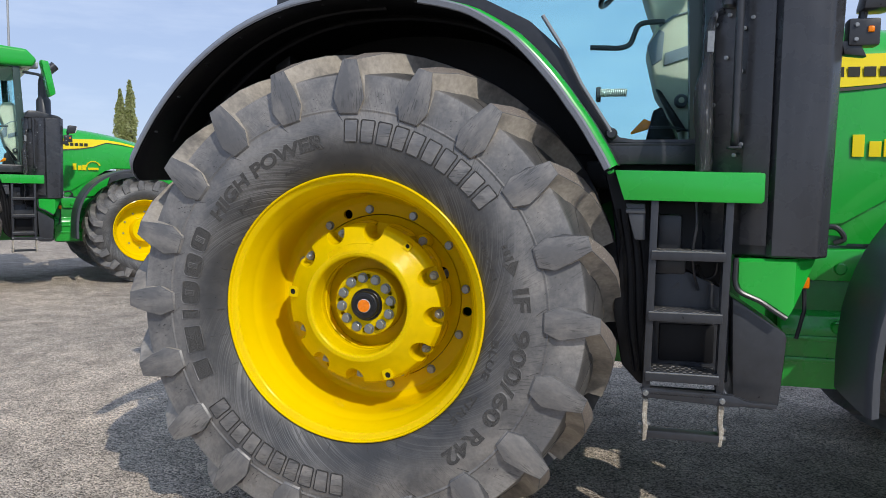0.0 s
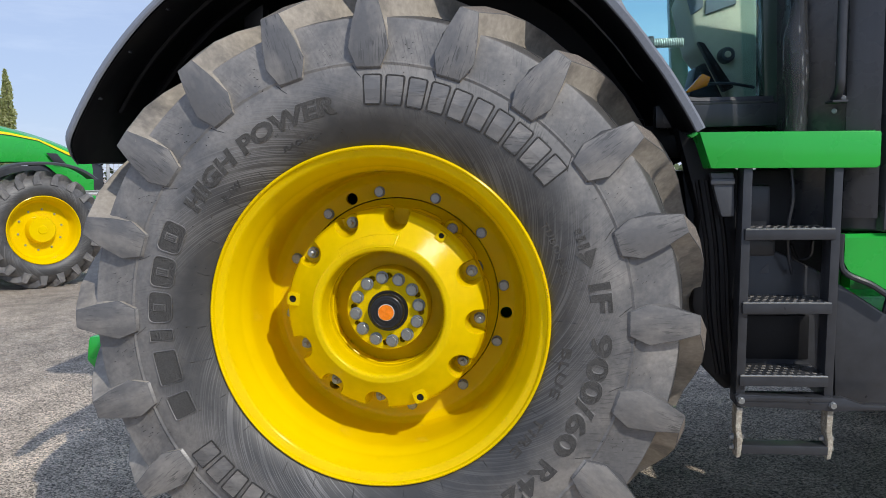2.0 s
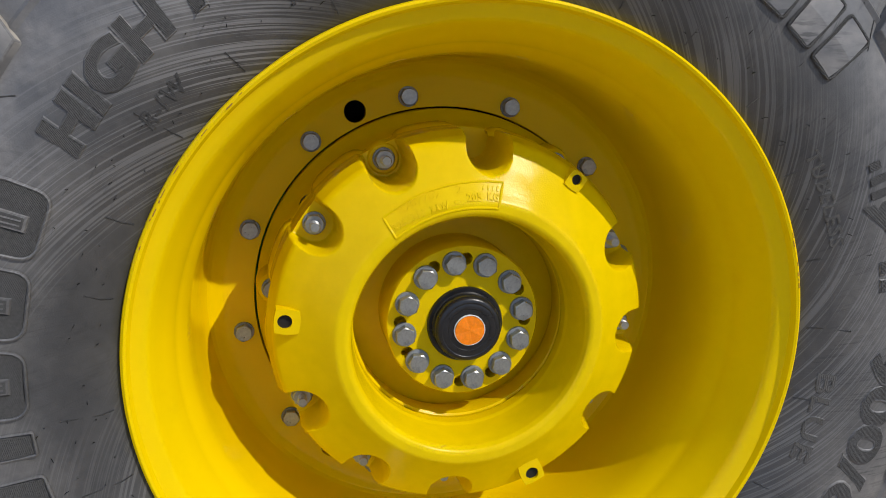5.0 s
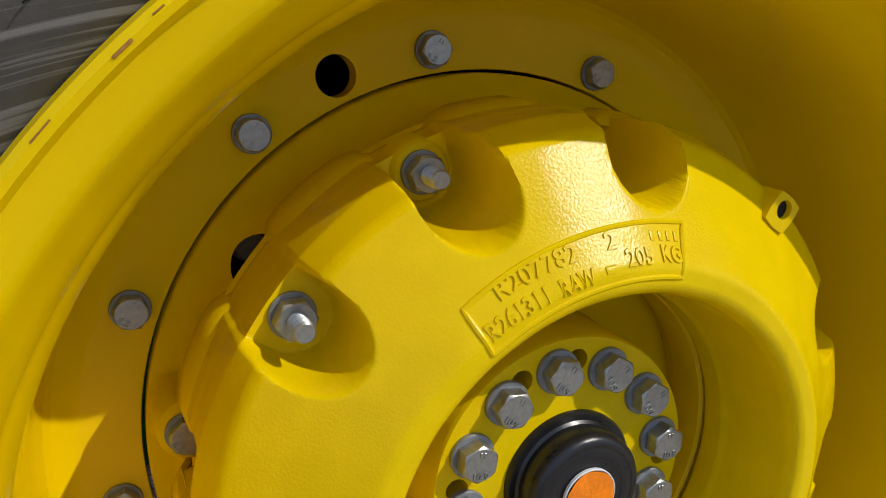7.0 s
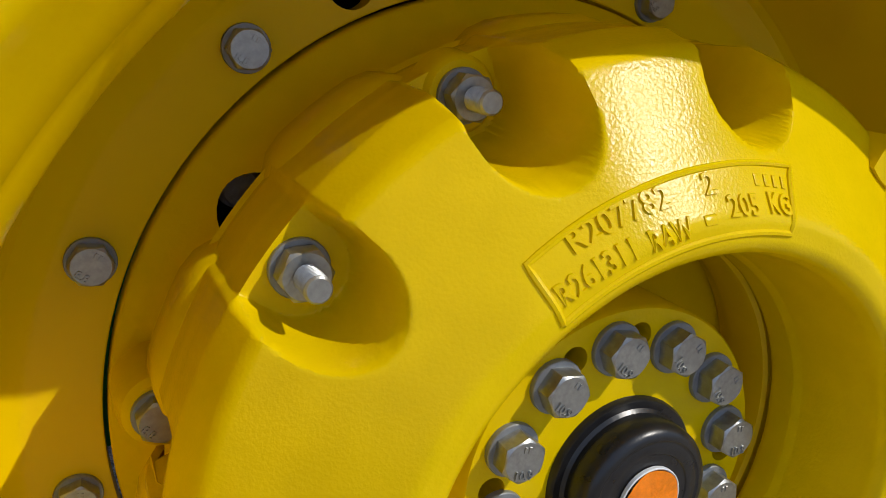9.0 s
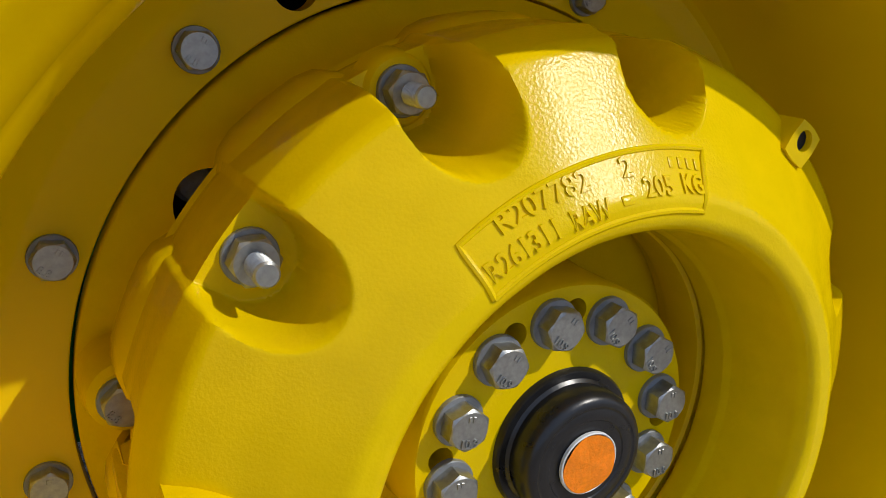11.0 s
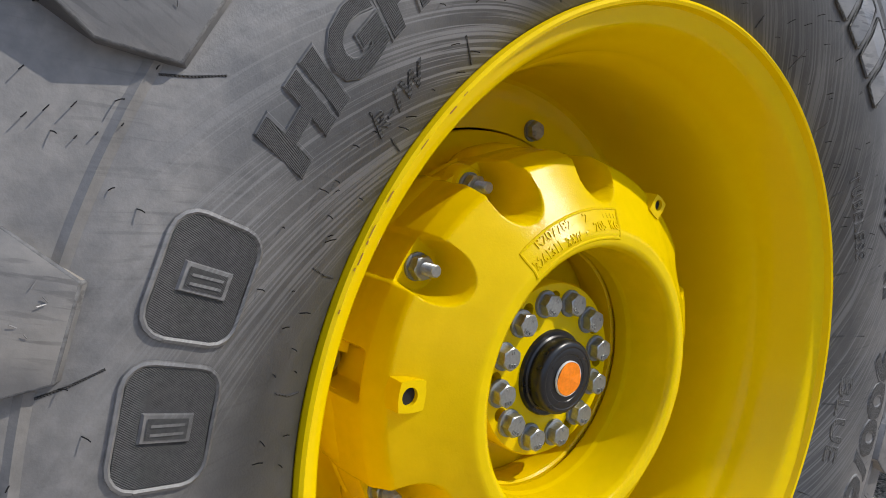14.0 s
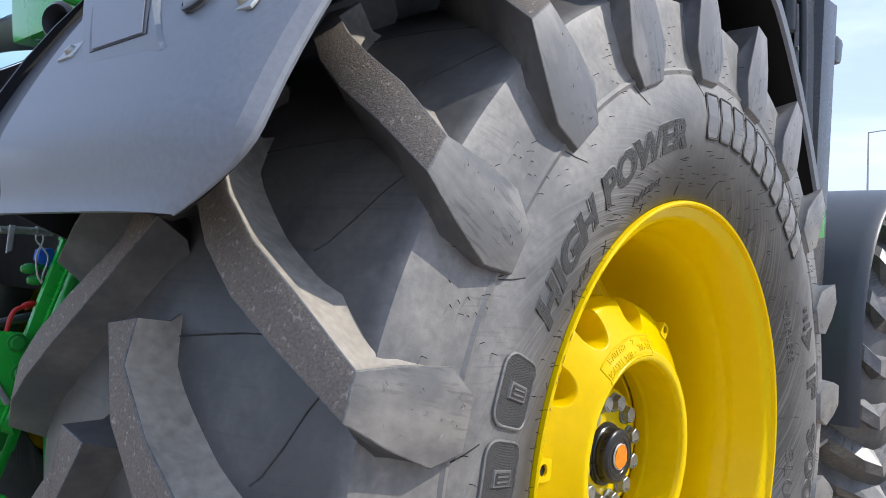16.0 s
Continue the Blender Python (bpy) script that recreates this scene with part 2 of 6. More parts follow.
# Leading flanks: patchy dust, painted paler as if the sun caught them
RUBBER_LIT_DUST = material("sunlit_dusty_rubber", (0.130, 0.120, 0.108), 0.6, grain=0.2, grain_scale=60, bump=0.08, bump_scale=300,
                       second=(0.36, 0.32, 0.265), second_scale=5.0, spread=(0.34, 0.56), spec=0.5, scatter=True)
# Scuffed bevels, made paler to paint in the highlight along lug edges
RUBBER_EDGE = material("scuffed_edge_highlight", (0.155, 0.150, 0.143), 0.65, grain=0.35, grain_scale=120, second=(0.11, 0.11, 0.112), second_scale=18, spread=(0.42, 0.60), bump=0.3, bump_scale=300, scatter=True)
RUBBER_WORN = material("worn_tread_rubber", (0.175, 0.148, 0.124), 0.85, grain=0.30, grain_scale=260, bump=0.40, bump_scale=300,
                       second=(0.40, 0.35, 0.29), second_scale=110, spread=(0.57, 0.72), scatter=True)
RUBBER_TEXT = material("ribbed_letter_rubber", (0.074, 0.072, 0.070), 0.6, grain=0.3, grain_scale=240, bump=0.5, bump_scale=420)
rt = RUBBER_TEXT.node_tree
rib = rt.nodes.new("ShaderNodeTexWave")
rib.inputs["Scale"].default_value = 300
rib.bands_direction = "DIAGONAL"
rib_co = rt.nodes.new("ShaderNodeTexCoord")
rib_bump = rt.nodes.new("ShaderNodeBump")
rib_bump.inputs["Strength"].default_value, rib_bump.inputs["Distance"].default_value = 0.9, 0.002
rt.links.new(rib_co.outputs["Object"], rib.inputs["Vector"])
rt.links.new(rib.outputs["Fac"], rib_bump.inputs["Height"])
rt.links.new(rib_bump.outputs["Normal"], rt.nodes["Principled BSDF"].inputs["Normal"])
YELLOW = material("yellow_rim_paint", (0.825, 0.575, 0.0004), 0.15, grain=0.03, grain_scale=9, bump=0.015, bump_scale=60, spec=0.13)
YELLOW_CAST = material("yellow_cast_paint", (0.755, 0.530, 0.0003), 0.20, grain=0.05, grain_scale=30, bump=0.10, bump_scale=380, spec=0.13)
GREEN = material("green_paint", (0.014, 0.40, 0.040), 0.28, grain=0.03, grain_scale=5, bump=0.01, coat=0.4)
GREEN_CAST = material("green_cast_paint", (0.010, 0.24, 0.030), 0.4, grain=0.12, grain_scale=14, bump=0.25, bump_scale=160, coat=0.2)
BLACK = material("black_plastic", (0.034, 0.036, 0.041), 0.32, grain=0.2, grain_scale=25, bump=0.08, bump_scale=500)
CHARCOAL = material("charcoal_sheet_metal", (0.044, 0.046, 0.052), 0.28, grain=0.06, grain_scale=14, second=(0.030, 0.031, 0.035), second_scale=1.0, streak=(9, 9, 0.8), bump=0.05, bump_scale=60)
DARK_PANEL = material("charcoal_plastic", (0.064, 0.069, 0.078), 0.42, grain=0.10, grain_scale=120, bump=0.10, bump_scale=900)
BLACK_IN = material("matt_black_plastic", (0.005, 0.005, 0.006), 0.5, grain=0.25, grain_scale=12, bump=0.1, bump_scale=200, spec=0.3)
GREY_PANEL = material("dark_grey_plastic", (0.19, 0.205, 0.235), 0.40, grain=0.10, grain_scale=120, bump=0.12, bump_scale=900)
STEEL = material("zinc_steel", (0.36, 0.37, 0.36), 0.38, metal=0.85, grain=0.20, grain_scale=200, bump=0.06, bump_scale=400)
STEEL_DARK = material("dull_steel_washer", (0.27, 0.285, 0.30), 0.5, metal=0.5, grain=0.2, grain_scale=90)
GALV = material("galvanised_steel", (0.42, 0.43, 0.43), 0.5, metal=0.6, grain=0.2, grain_scale=20)
HOLE_SHADE = material("hole_shade", (0.006, 0.006, 0.006), 0.8)
RUST = material("rust_chip", (0.36, 0.15, 0.025), 0.8, grain=0.4, grain_scale=300)
CAP = material("black_cap_plastic", (0.011, 0.011, 0.012), 0.30, grain=0.3, grain_scale=60, bump=0.05)
ORANGE = material("orange_reflector", (0.92, 0.230, 0.001), 0.16, grain=0.15, grain_scale=160, bump=0.25, bump_scale=420, coat=0.1)
BEIGE = material("beige_cab_trim", (0.60, 0.54, 0.41), 0.6, grain=0.08, grain_scale=30, bump=0.05)
DECAL_YELLOW = material("yellow_decal", (0.90, 0.71, 0.004), 0.30, grain=0.03, grain_scale=9, bump=0.02, bump_scale=90, spec=0.4)
DECAL_DARK = material("dark_decal", (0.035, 0.032, 0.018), 0.4)
WHITE = material("white_paint", (0.7, 0.72, 0.72), 0.5, grain=0.08)
RED = material("red_hose_plastic", (0.45, 0.012, 0.010), 0.4, grain=0.1)
BLUE = material("blue_coupler", (0.01, 0.10, 0.50), 0.4, grain=0.1)
TREAD_DUST = material("dusty_black_tread", (0.075, 0.071, 0.066), 0.8, grain=0.4, grain_scale=60, second=(0.30, 0.28, 0.25), second_scale=40, bump=0.3, bump_scale=200)
STRAP = material("worn_tan_rubber", (0.34, 0.30, 0.235), 0.75, grain=0.4, grain_scale=160, second=(0.60, 0.56, 0.47), second_scale=55, spread=(0.50, 0.64), bump=0.5, bump_scale=250)

SMOKE = material("smoky_clear_plastic", (0.05, 0.052, 0.055), 0.16, grain=0.3, grain_scale=30, second=(0.55, 0.55, 0.54), second_scale=1.0, streak=(60, 60, 9), spread=(0.60, 0.72), bump=0.3, bump_scale=30)
SMOKE.node_tree.nodes["Principled BSDF"].inputs["Alpha"].default_value = 0.62
SPRING = material("pale_spring_steel", (0.50, 0.52, 0.48), 0.45, metal=0.2, grain=0.1)
PILLAR = material("green_black_glass_edge", (0.040, 0.070, 0.060), 0.25, grain=0.15, grain_scale=4)
GLASS = bpy.data.materials.new("tinted_glass")
GLASS.use_nodes = True
gb = GLASS.node_tree.nodes["Principled BSDF"]
gb.inputs["Base Color"].default_value = (0.70, 0.93, 0.94, 1)
gb.inputs["Transmission Weight"].default_value = 1.0
gb.inputs["Roughness"].default_value = 0.0
gb.inputs["IOR"].default_value = 1.08


# ---------------------------------------------------------------- mesh helpers
def link(name, me, mat, parent=None, label="", smooth=35):
    if mat is not None and not me.materials:
        me.materials.append(mat)
    if smooth:
        me.polygons.foreach_set("use_smooth", [True] * len(me.polygons))
        me.set_sharp_from_angle(angle=radians(smooth))
    ob = new(name, me)
    if parent is not None:
        ob.parent = parent
    return tagged(ob, label)


def part(name, bm, mat, parent=None, label="", smooth=35):
    bmesh.ops.recalc_face_normals(bm, faces=bm.faces)
    me = bpy.data.meshes.new(name)
    bm.to_mesh(me)
    bm.free()
    return link(name, me, mat, parent, label, smooth)


def empty(name, label, category, at=None, group="", kind=""):
    ob = new(name)
    ob.empty_display_size = 0.2
    if at is not None:
        ob.matrix_world = at
    return tagged(ob, label, category, group, kind)


def revolve(profile, segs=96, closed=False, bm=None, axis="y"):
    """Turns (radius, along) points about the y axis (or x, z)."""
    bm = bm or bmesh.new()
    rings = []
    for r, y in profile:
        ring = []
        for i in range(segs):
            a = 2 * math.pi * i / segs
            c, s = r * math.cos(a), r * math.sin(a)
            ring.append(bm.verts.new((c, y, s) if axis == "y" else (y, c, s) if axis == "x" else (c, s, y)))
        rings.append(ring)
    n = len(rings)
    for k in range(n if closed else n - 1):
        a, b = rings[k], rings[(k + 1) % n]
        for i in range(segs):
            j = (i + 1) % segs
            bm.faces.new((a[i], a[j], b[j], b[i]))
    return bm


def disc(bm, r, y, segs=48, centre=(0, 0)):
    vs = [bm.verts.new((centre[0] + r * math.cos(2 * math.pi * i / segs), y, centre[1] + r * math.sin(2 * math.pi * i / segs))) for i in range(segs)]
    bm.faces.new(vs)


def box(x0, x1, y0, y1, z0, z1, bevel=0.006, bm=None, segs=2):
    own = bmesh.new()
    bmesh.ops.create_cube(own, size=1)
    for v in own.verts:
        v.co = ((x0 + x1) / 2 + v.co.x * (x1 - x0), (y0 + y1) / 2 + v.co.y * (y1 - y0), (z0 + z1) / 2 + v.co.z * (z1 - z0))
    if bevel:
        bmesh.ops.bevel(own, geom=own.edges[:], offset=bevel, segments=segs, affect="EDGES", profile=0.6)
    return merge(bm, own)


def merge(bm, own):
    if bm is None:
        return own
    me = bpy.data.meshes.new("tmp")
    own.to_mesh(me)
    own.free()
    bm.from_mesh(me)
    bpy.data.meshes.remove(me)
    return bm


def prism(points, y0, y1, bevel=0.004, bm=None, axis="y", segs=2):
    """Extrudes an outline (x, z) from y0 to y1; axis x: outline (y, z); axis z: outline (x, y)."""
    own = bmesh.new()

    def place(p, d):
        return (p[0], d, p[1]) if axis == "y" else (d, p[0], p[1]) if axis == "x" else (p[0], p[1], d)

    a = [own.verts.new(place(p, y0)) for p in points]
    b = [own.verts.new(place(p, y1)) for p in points]
    own.faces.new(a)
    own.faces.new(b[::-1])
    n = len(points)
    for i in range(n):
        own.faces.new((a[i], b[i], b[(i + 1) % n], a[(i + 1) % n]))
    bmesh.ops.recalc_face_normals(own, faces=own.faces)
    if bevel:
        bmesh.ops.bevel(own, geom=own.edges[:], offset=bevel, segments=segs, affect="EDGES", profile=0.6, clamp_overlap=True)
    return merge(bm, own)


def tube(points, r, segs=10, bm=None, caps=True):
    """A round bar along points."""
    bm = bm or bmesh.new()
    pts = [Vector(p) for p in points]
    rings = []
    u = None
    for i, p in enumerate(pts):
        d = (pts[min(i + 1, len(pts) - 1)] - pts[max(i - 1, 0)]).normalized()
        if u is None:
            u = d.cross(Vector((0.12, 0.31, 0.94)) if abs(d.z) < 0.9 else Vector((1, 0.1, 0))).normalized()
        flat = u - d * u.dot(d)
        u = flat.normalized() if flat.length > 1e-6 else d.orthogonal().normalized()
        v = d.cross(u)
        rr = r[i] if isinstance(r, (list, tuple)) else r
        rings.append([bm.verts.new(p + (u * math.cos(2 * math.pi * k / segs) + v * math.sin(2 * math.pi * k / segs)) * rr) for k in range(segs)])
    for a, b in zip(rings, rings[1:]):
        for k in range(segs):
            bm.faces.new((a[k], a[(k + 1) % segs], b[(k + 1) % segs], b[k]))
    if caps:
        bm.faces.new(rings[0][::-1])
        bm.faces.new(rings[-1])
    return bm


def arc(points, steps=8):
    """Smooth curve through points (Catmull-Rom)."""
    p = [Vector(q) for q in points]
    p = [p[0] * 2 - p[1]] + p + [p[-1] * 2 - p[-2]]
    out = []
    for i in range(1, len(p) - 2):
        for k in range(steps):
            t = k / steps
            out.append(0.5 * ((2 * p[i]) + (p[i + 1] - p[i - 1]) * t + (2 * p[i - 1] - 5 * p[i] + 4 * p[i + 1] - p[i + 2]) * t * t
                              + (3 * p[i] - p[i - 1] - 3 * p[i + 1] + p[i + 2]) * t ** 3))
    return out + [p[-2]]


def sheet(rows, thick=0.0, bm=None):
    """A skin through rows of points, with thickness."""
    own = bmesh.new()
    vs = [[own.verts.new(p) for p in row] for row in rows]
    for a, b in zip(vs, vs[1:]):
        for i in range(len(a) - 1):
            own.faces.new((a[i], a[i + 1], b[i + 1], b[i]))
    bmesh.ops.recalc_face_normals(own, faces=own.faces)
    if thick:
        bmesh.ops.solidify(own, geom=own.faces[:], thickness=thick)
    return merge(bm, own)


def lettering(body, size, depth, outline=0.0, spread=1.0, bold=0.0):
    """Letters of the built-in font as a bmesh in the xy plane, starting at x = 0."""
    cu = bpy.data.curves.new("letters", "FONT")
    cu.body, cu.size, cu.space_character = body, size, spread
    cu.resolution_u = 3
    cu.offset = bold
    if outline:
        cu.fill_mode, cu.bevel_depth, cu.bevel_resolution = "NONE", outline, 1
    else:
        cu.extrude = depth
    ob = new("letters", cu)
    dg = bpy.context.evaluated_depsgraph_get()
    me = bpy.data.meshes.new_from_object(ob.evaluated_get(dg))
    bpy.data.objects.remove(ob)
    bm = bmesh.new()
    bm.from_mesh(me)
    bpy.data.meshes.remove(me)
    bpy.data.curves.remove(cu)
    return bm


def bend(bm, a0, r0, depth_of, flip=False, slant=0.0, squeeze=1.0):
    """Wraps flat letters round the axle: x runs clockwise from a0 degrees, y outwards from r0, z towards the viewer."""
    for v in bm.verts:
        x, y, z = v.co
        r = r0 + (-y if flip else y)
        a = radians(a0) + (1 if flip else -1) * (x + slant * y) * squeeze / r0
        v.co = (r * math.cos(a), depth_of(r) - z, r * math.sin(a))
    return bm


def drill(r, a, at, y0, y1):
    """A round bar along the axle, to be cut away at angle a and distance at."""
    own = bmesh.new()
    c = (at * math.cos(radians(a)), at * math.sin(radians(a)))
    rings = [[own.verts.new((c[0] + r * math.cos(2 * math.pi * i / 32), y, c[1] + r * math.sin(2 * math.pi * i / 32))) for i in range(32)] for y in (y0, y1)]
    own.faces.new(rings[0])
    own.faces.new(rings[1][::-1])
    for i in range(32):
        own.faces.new((rings[0][i], rings[1][i], rings[1][(i + 1) % 32], rings[0][(i + 1) % 32]))
    bmesh.ops.recalc_face_normals(own, faces=own.faces)
    return own


def cut_away(bm, tools):
    """bm less the closed tools."""
    obs = []
    for k, own in enumerate([bm] + tools):
        me = bpy.data.meshes.new("cut")
        own.to_mesh(me)
        own.free()
        obs.append(new("cut", me))
        if k:
            md = obs[0].modifiers.new("cut", "BOOLEAN")
            md.operation, md.solver, md.object = "DIFFERENCE", "EXACT", obs[k]
    dg = bpy.context.evaluated_depsgraph_get()
    me = bpy.data.meshes.new_from_object(obs[0].evaluated_get(dg))
    out = bmesh.new()
    out.from_mesh(me)
    for ob in obs:
        old = ob.data
        bpy.data.objects.remove(ob)
        bpy.data.meshes.remove(old)
    bpy.data.meshes.remove(me)
    return out


# ---------------------------------------------------------------- wheel
AXLE = 1.0        # height of the rear axle
MID = 0.255       # middle plane of the tyre
TYRE = [(0.535, -0.095), (0.5475, -0.138), (0.5545, -0.1465), (0.595, -0.1695), (0.64, -0.186), (0.68, -0.194), (0.72, -0.196), (0.76, -0.191),
        (0.795, -0.181), (0.803, -0.183), (0.808, -0.178), (0.85, -0.1705), (0.90, -0.163), (0.930, -0.1580), (0.9395, -0.1555), (0.9440, -0.1450), (0.957, -0.10), (0.971, -0.04), (0.984, 0.04), (0.993, 0.14), (0.996, MID)]


def wall_y(r):
    for (r0, y0), (r1, y1) in zip(TYRE, TYRE[1:]):
        if r0 <= r <= r1 and r1 > r0:
            return y0 + (y1 - y0) * (r - r0) / (r1 - r0)
    return TYRE[0][1]


# one lug: angle, crown (radius, y, half width in degrees), root (radius, y, half width in degrees)
LUG = [(-20.0, 1.066, 0.262, 1.75, 0.985, 0.268, 2.6),
       (-14.9, 1.068, 0.180, 2.00, 0.982, 0.170, 3.2),
       (-10.4, 1.065, 0.088, 2.10, 0.974, 0.085, 3.6),
       (-6.9, 1.056, 0.000, 2.10, 0.960, 0.005, 4.1),
       (-3.8, 1.034, -0.095, 2.00, 0.946, -0.085, 4.7),
       (-0.1, 0.996, -0.188, 1.70, 0.930, -0.146, 4.8),
       (-0.1, 0.925, -0.193, 3.05, 0.905, -0.152, 5.0),
       (-0.1, 0.847, -0.195, 4.30, 0.836, -0.163, 5.6),
       (0.0, 0.788, -0.195, 2.75, 0.774, -0.174, 4.3)]
LUG_AT = 161.8
LUGS = 20


def lug_mesh(mirror=False):
    bm = bmesh.new()
    rings = []

    def p(a, r, y):
        a = radians(a)
        if mirror:
            y = 2 * MID - y
        return bm.verts.new((r * math.cos(a), y, r * math.sin(a)))

    for k, (a, rt, yt, ht, rb, yb, hb) in enumerate(LUG):
        mr, my = (rt * 0.30 + rb * 0.70), (yt * 0.30 + yb * 0.70)
        low = (5.0, 4.9, 3.1)[k - 6] if k > 5 else ht + 0.55 * (hb - ht)     # the lower flank is the steeper one
        hm_up, hm_dn = ht * 0.45 + hb * 0.35, ht * 0.50 + low * 0.40
        if k == 0:
            # the inner end is cut square across the tread
            rings.append([p(a - hb, rb, yb - 0.07), p(a - 0.9, mr, my - 0.07), p(a - 0.35, rt, yt - 0.075), p(a + 0.35, rt, yt), p(a + 0.9, mr, my), p(a + hb, rb, yb)])
            continue
        rings.append([p(a - hb, rb, yb), p(a - hm_up, mr, my), p(a - ht, rt, yt), p(a + ht, rt, yt), p(a + hm_dn, mr, my), p(a + low, rb, yb)])
    crown, lead = [], []
    for a, b in zip(rings, rings[1:]):
        for i in range(5):
            f = bm.faces.new((a[i], a[i + 1], b[i + 1], b[i]))
            if i == 2:
                crown.append(f)
            elif i < 2:
                lead.append(f)
    bm.faces.new(rings[0][::-1])
    rings_end = [bm.faces.new(rings[-1])]
    bmesh.ops.recalc_face_normals(bm, faces=bm.faces)
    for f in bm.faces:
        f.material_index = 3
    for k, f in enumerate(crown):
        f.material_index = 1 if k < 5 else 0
    # leading flanks take the tone painted as sunlit
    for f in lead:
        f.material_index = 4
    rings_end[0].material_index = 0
    sharp = set()
    for k in range(len(rings)):
        for i in (2, 3):
            if k + 1 < len(rings):
                sharp.add(bm.edges.get((rings[k][i], rings[k + 1][i])))
    for k in (0, 5, 8):
        sharp.add(bm.edges.get((rings[k][2], rings[k][3])))
    for i in (1, 3):
        sharp.add(bm.edges.get((rings[8][i], rings[8][i + 1])))
    bmesh.ops.bevel(bm, geom=[e for e in sharp if e], offset=0.0022, segments=2, affect="EDGES", profile=0.6, material=2)
    rnd = random.Random(21)
    for k in range(16):
        # short rubber hairs left by the mould
        a, r = radians(rnd.uniform(-2.4, 2.4)), rnd.uniform(0.80, 0.985)
        y = -0.1965 + 0.009 * max(0.0, (r - 0.93) / 0.07)
        q = Vector((r * math.cos(a), 2 * MID - y if mirror else y, r * math.sin(a)))
        d = Vector((rnd.uniform(-1, 1), -0.25 if not mirror else 0.25, rnd.uniform(-1, 1))) * 0.0045
        tube([q - d * 0.3, q + d], 0.0005, 3, bm)
    me = bpy.data.meshes.new("lug")
    bm.to_mesh(me)
    bm.free()
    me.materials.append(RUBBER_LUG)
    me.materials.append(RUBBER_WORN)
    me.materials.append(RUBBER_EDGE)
    me.materials.append(RUBBER_SHADED_FLANK)
    me.materials.append(RUBBER_LIT_DUST)
    return me


def hex_bolt(flange, hexr, high, mark=""):
    """Flanged hex head about the y axis, its seat at y = 0, facing -y."""
    bm = revolve([(0.0005, -0.004), (flange * 0.97, -0.004), (flange, -0.003), (flange, 0.002)], 28)
    own = bmesh.new()
    # six flats with a turned chamfer that leaves a round top
    apo, n = hexr * math.cos(math.pi / 6), 36
    face_r = apo * 0.96
    rings = [[], [], []]
    for i in range(n):
        t = 2 * math.pi * i / n
        rho = min(hexr * 0.985, apo / math.cos((t - math.pi / 6) % (math.pi / 3) - math.pi / 6))
        c, d = math.cos(t), math.sin(t)
        rings[0].append(own.verts.new((rho * c, -0.003, rho * d)))
        rings[1].append(own.verts.new((rho * c, -high + 0.0006 + (rho - face_r) * 0.45, rho * d)))
        rings[2].append(own.verts.new((face_r * c, -high, face_r * d)))
    own.faces.new(rings[2])
    for p, q in zip(rings, rings[1:]):
        for i in range(n):
            own.faces.new((p[i], p[(i + 1) % n], q[(i + 1) % n], q[i]))
    bm = merge(bm, own)
    if mark:
        t = lettering(mark, hexr * 0.52, 0.0015, bold=0.0001)
        for v in t.verts:
            v.co = (v.co.x - hexr * 0.42, -high - v.co.z, v.co.y - hexr * 0.72)
        bm = merge(bm, t)
        t = bmesh.new()
        for x0 in (-0.16, 0.04):
            # maker's stamp opposite, unreadable
            t = box(hexr * x0, hexr * (x0 + 0.12), -high - 0.0008, -high + 0.001, hexr * 0.40, hexr * 0.66, 0.0002, t, 1)
        bm = merge(bm, t)
    bmesh.ops.recalc_face_normals(bm, faces=bm.faces)
    me = bpy.data.meshes.new("bolt")
    bm.to_mesh(me)
    bm.free()
    for f in me.polygons:
        # the washer face is duller than the head
        f.material_index = 1 if f.center.y > -0.0042 else 0
    me.materials.append(STEEL)
    me.materials.append(STEEL_DARK)
    return me


def spin(ob, degrees, r, y, roll=0.0):
    a = radians(degrees)
    ob.matrix_basis = Matrix.Translation((r * math.cos(a), y, r * math.sin(a))) @ Matrix.Rotation(radians(roll), 4, "Y")


# cast wheel weight: how far out its face stands at a radius, and the pockets for the studs
POCKETS = [(142.3, 0.051), (112.6, 0.100), (81.5, 0.142), (23.5, 0.075), (-6.5, 0.075), (-36.5, 0.100), (-96.5, 0.100), (-126.5, 0.0815), (-156.5, 0.0815)]
BOSSES = [52.0, 172.0, 292.0]
FACE = [(0.215, 0.066), (0.2030, 0.064), (0.1990, 0.060), (0.1982, 0.034), (0.2008, 0.0290), (0.2045, -0.020), (0.2070, -0.043), (0.2110, -0.0525), (0.2180, -0.0560), (0.2320, -0.0555), (0.2370, -0.0530),
        (0.250, -0.0440), (0.270, -0.0310), (0.290, -0.0180), (0.310, -0.0060), (0.325, 0.003), (0.332, 0.0075), (0.3365, 0.014), (0.3440, 0.036), (0.3458, 0.0415), (0.3466, 0.0445), (0.3468, 0.080),
        (0.3472, 0.0845), (0.3480, 0.092), (0.3485, 0.135), (0.346, 0.150), (0.335, 0.158), (0.30, 0.160)]


def face_y(r):
    for (r0, y0), (r1, y1) in zip(FACE[8:], FACE[9:]):
        if r0 <= r <= r1:
            return y0 + (y1 - y0) * (r - r0) / (r1 - r0)
    return -0.05


def smooth01(t):
    t = min(1, max(0, t))
    return t * t * (3 - 2 * t)


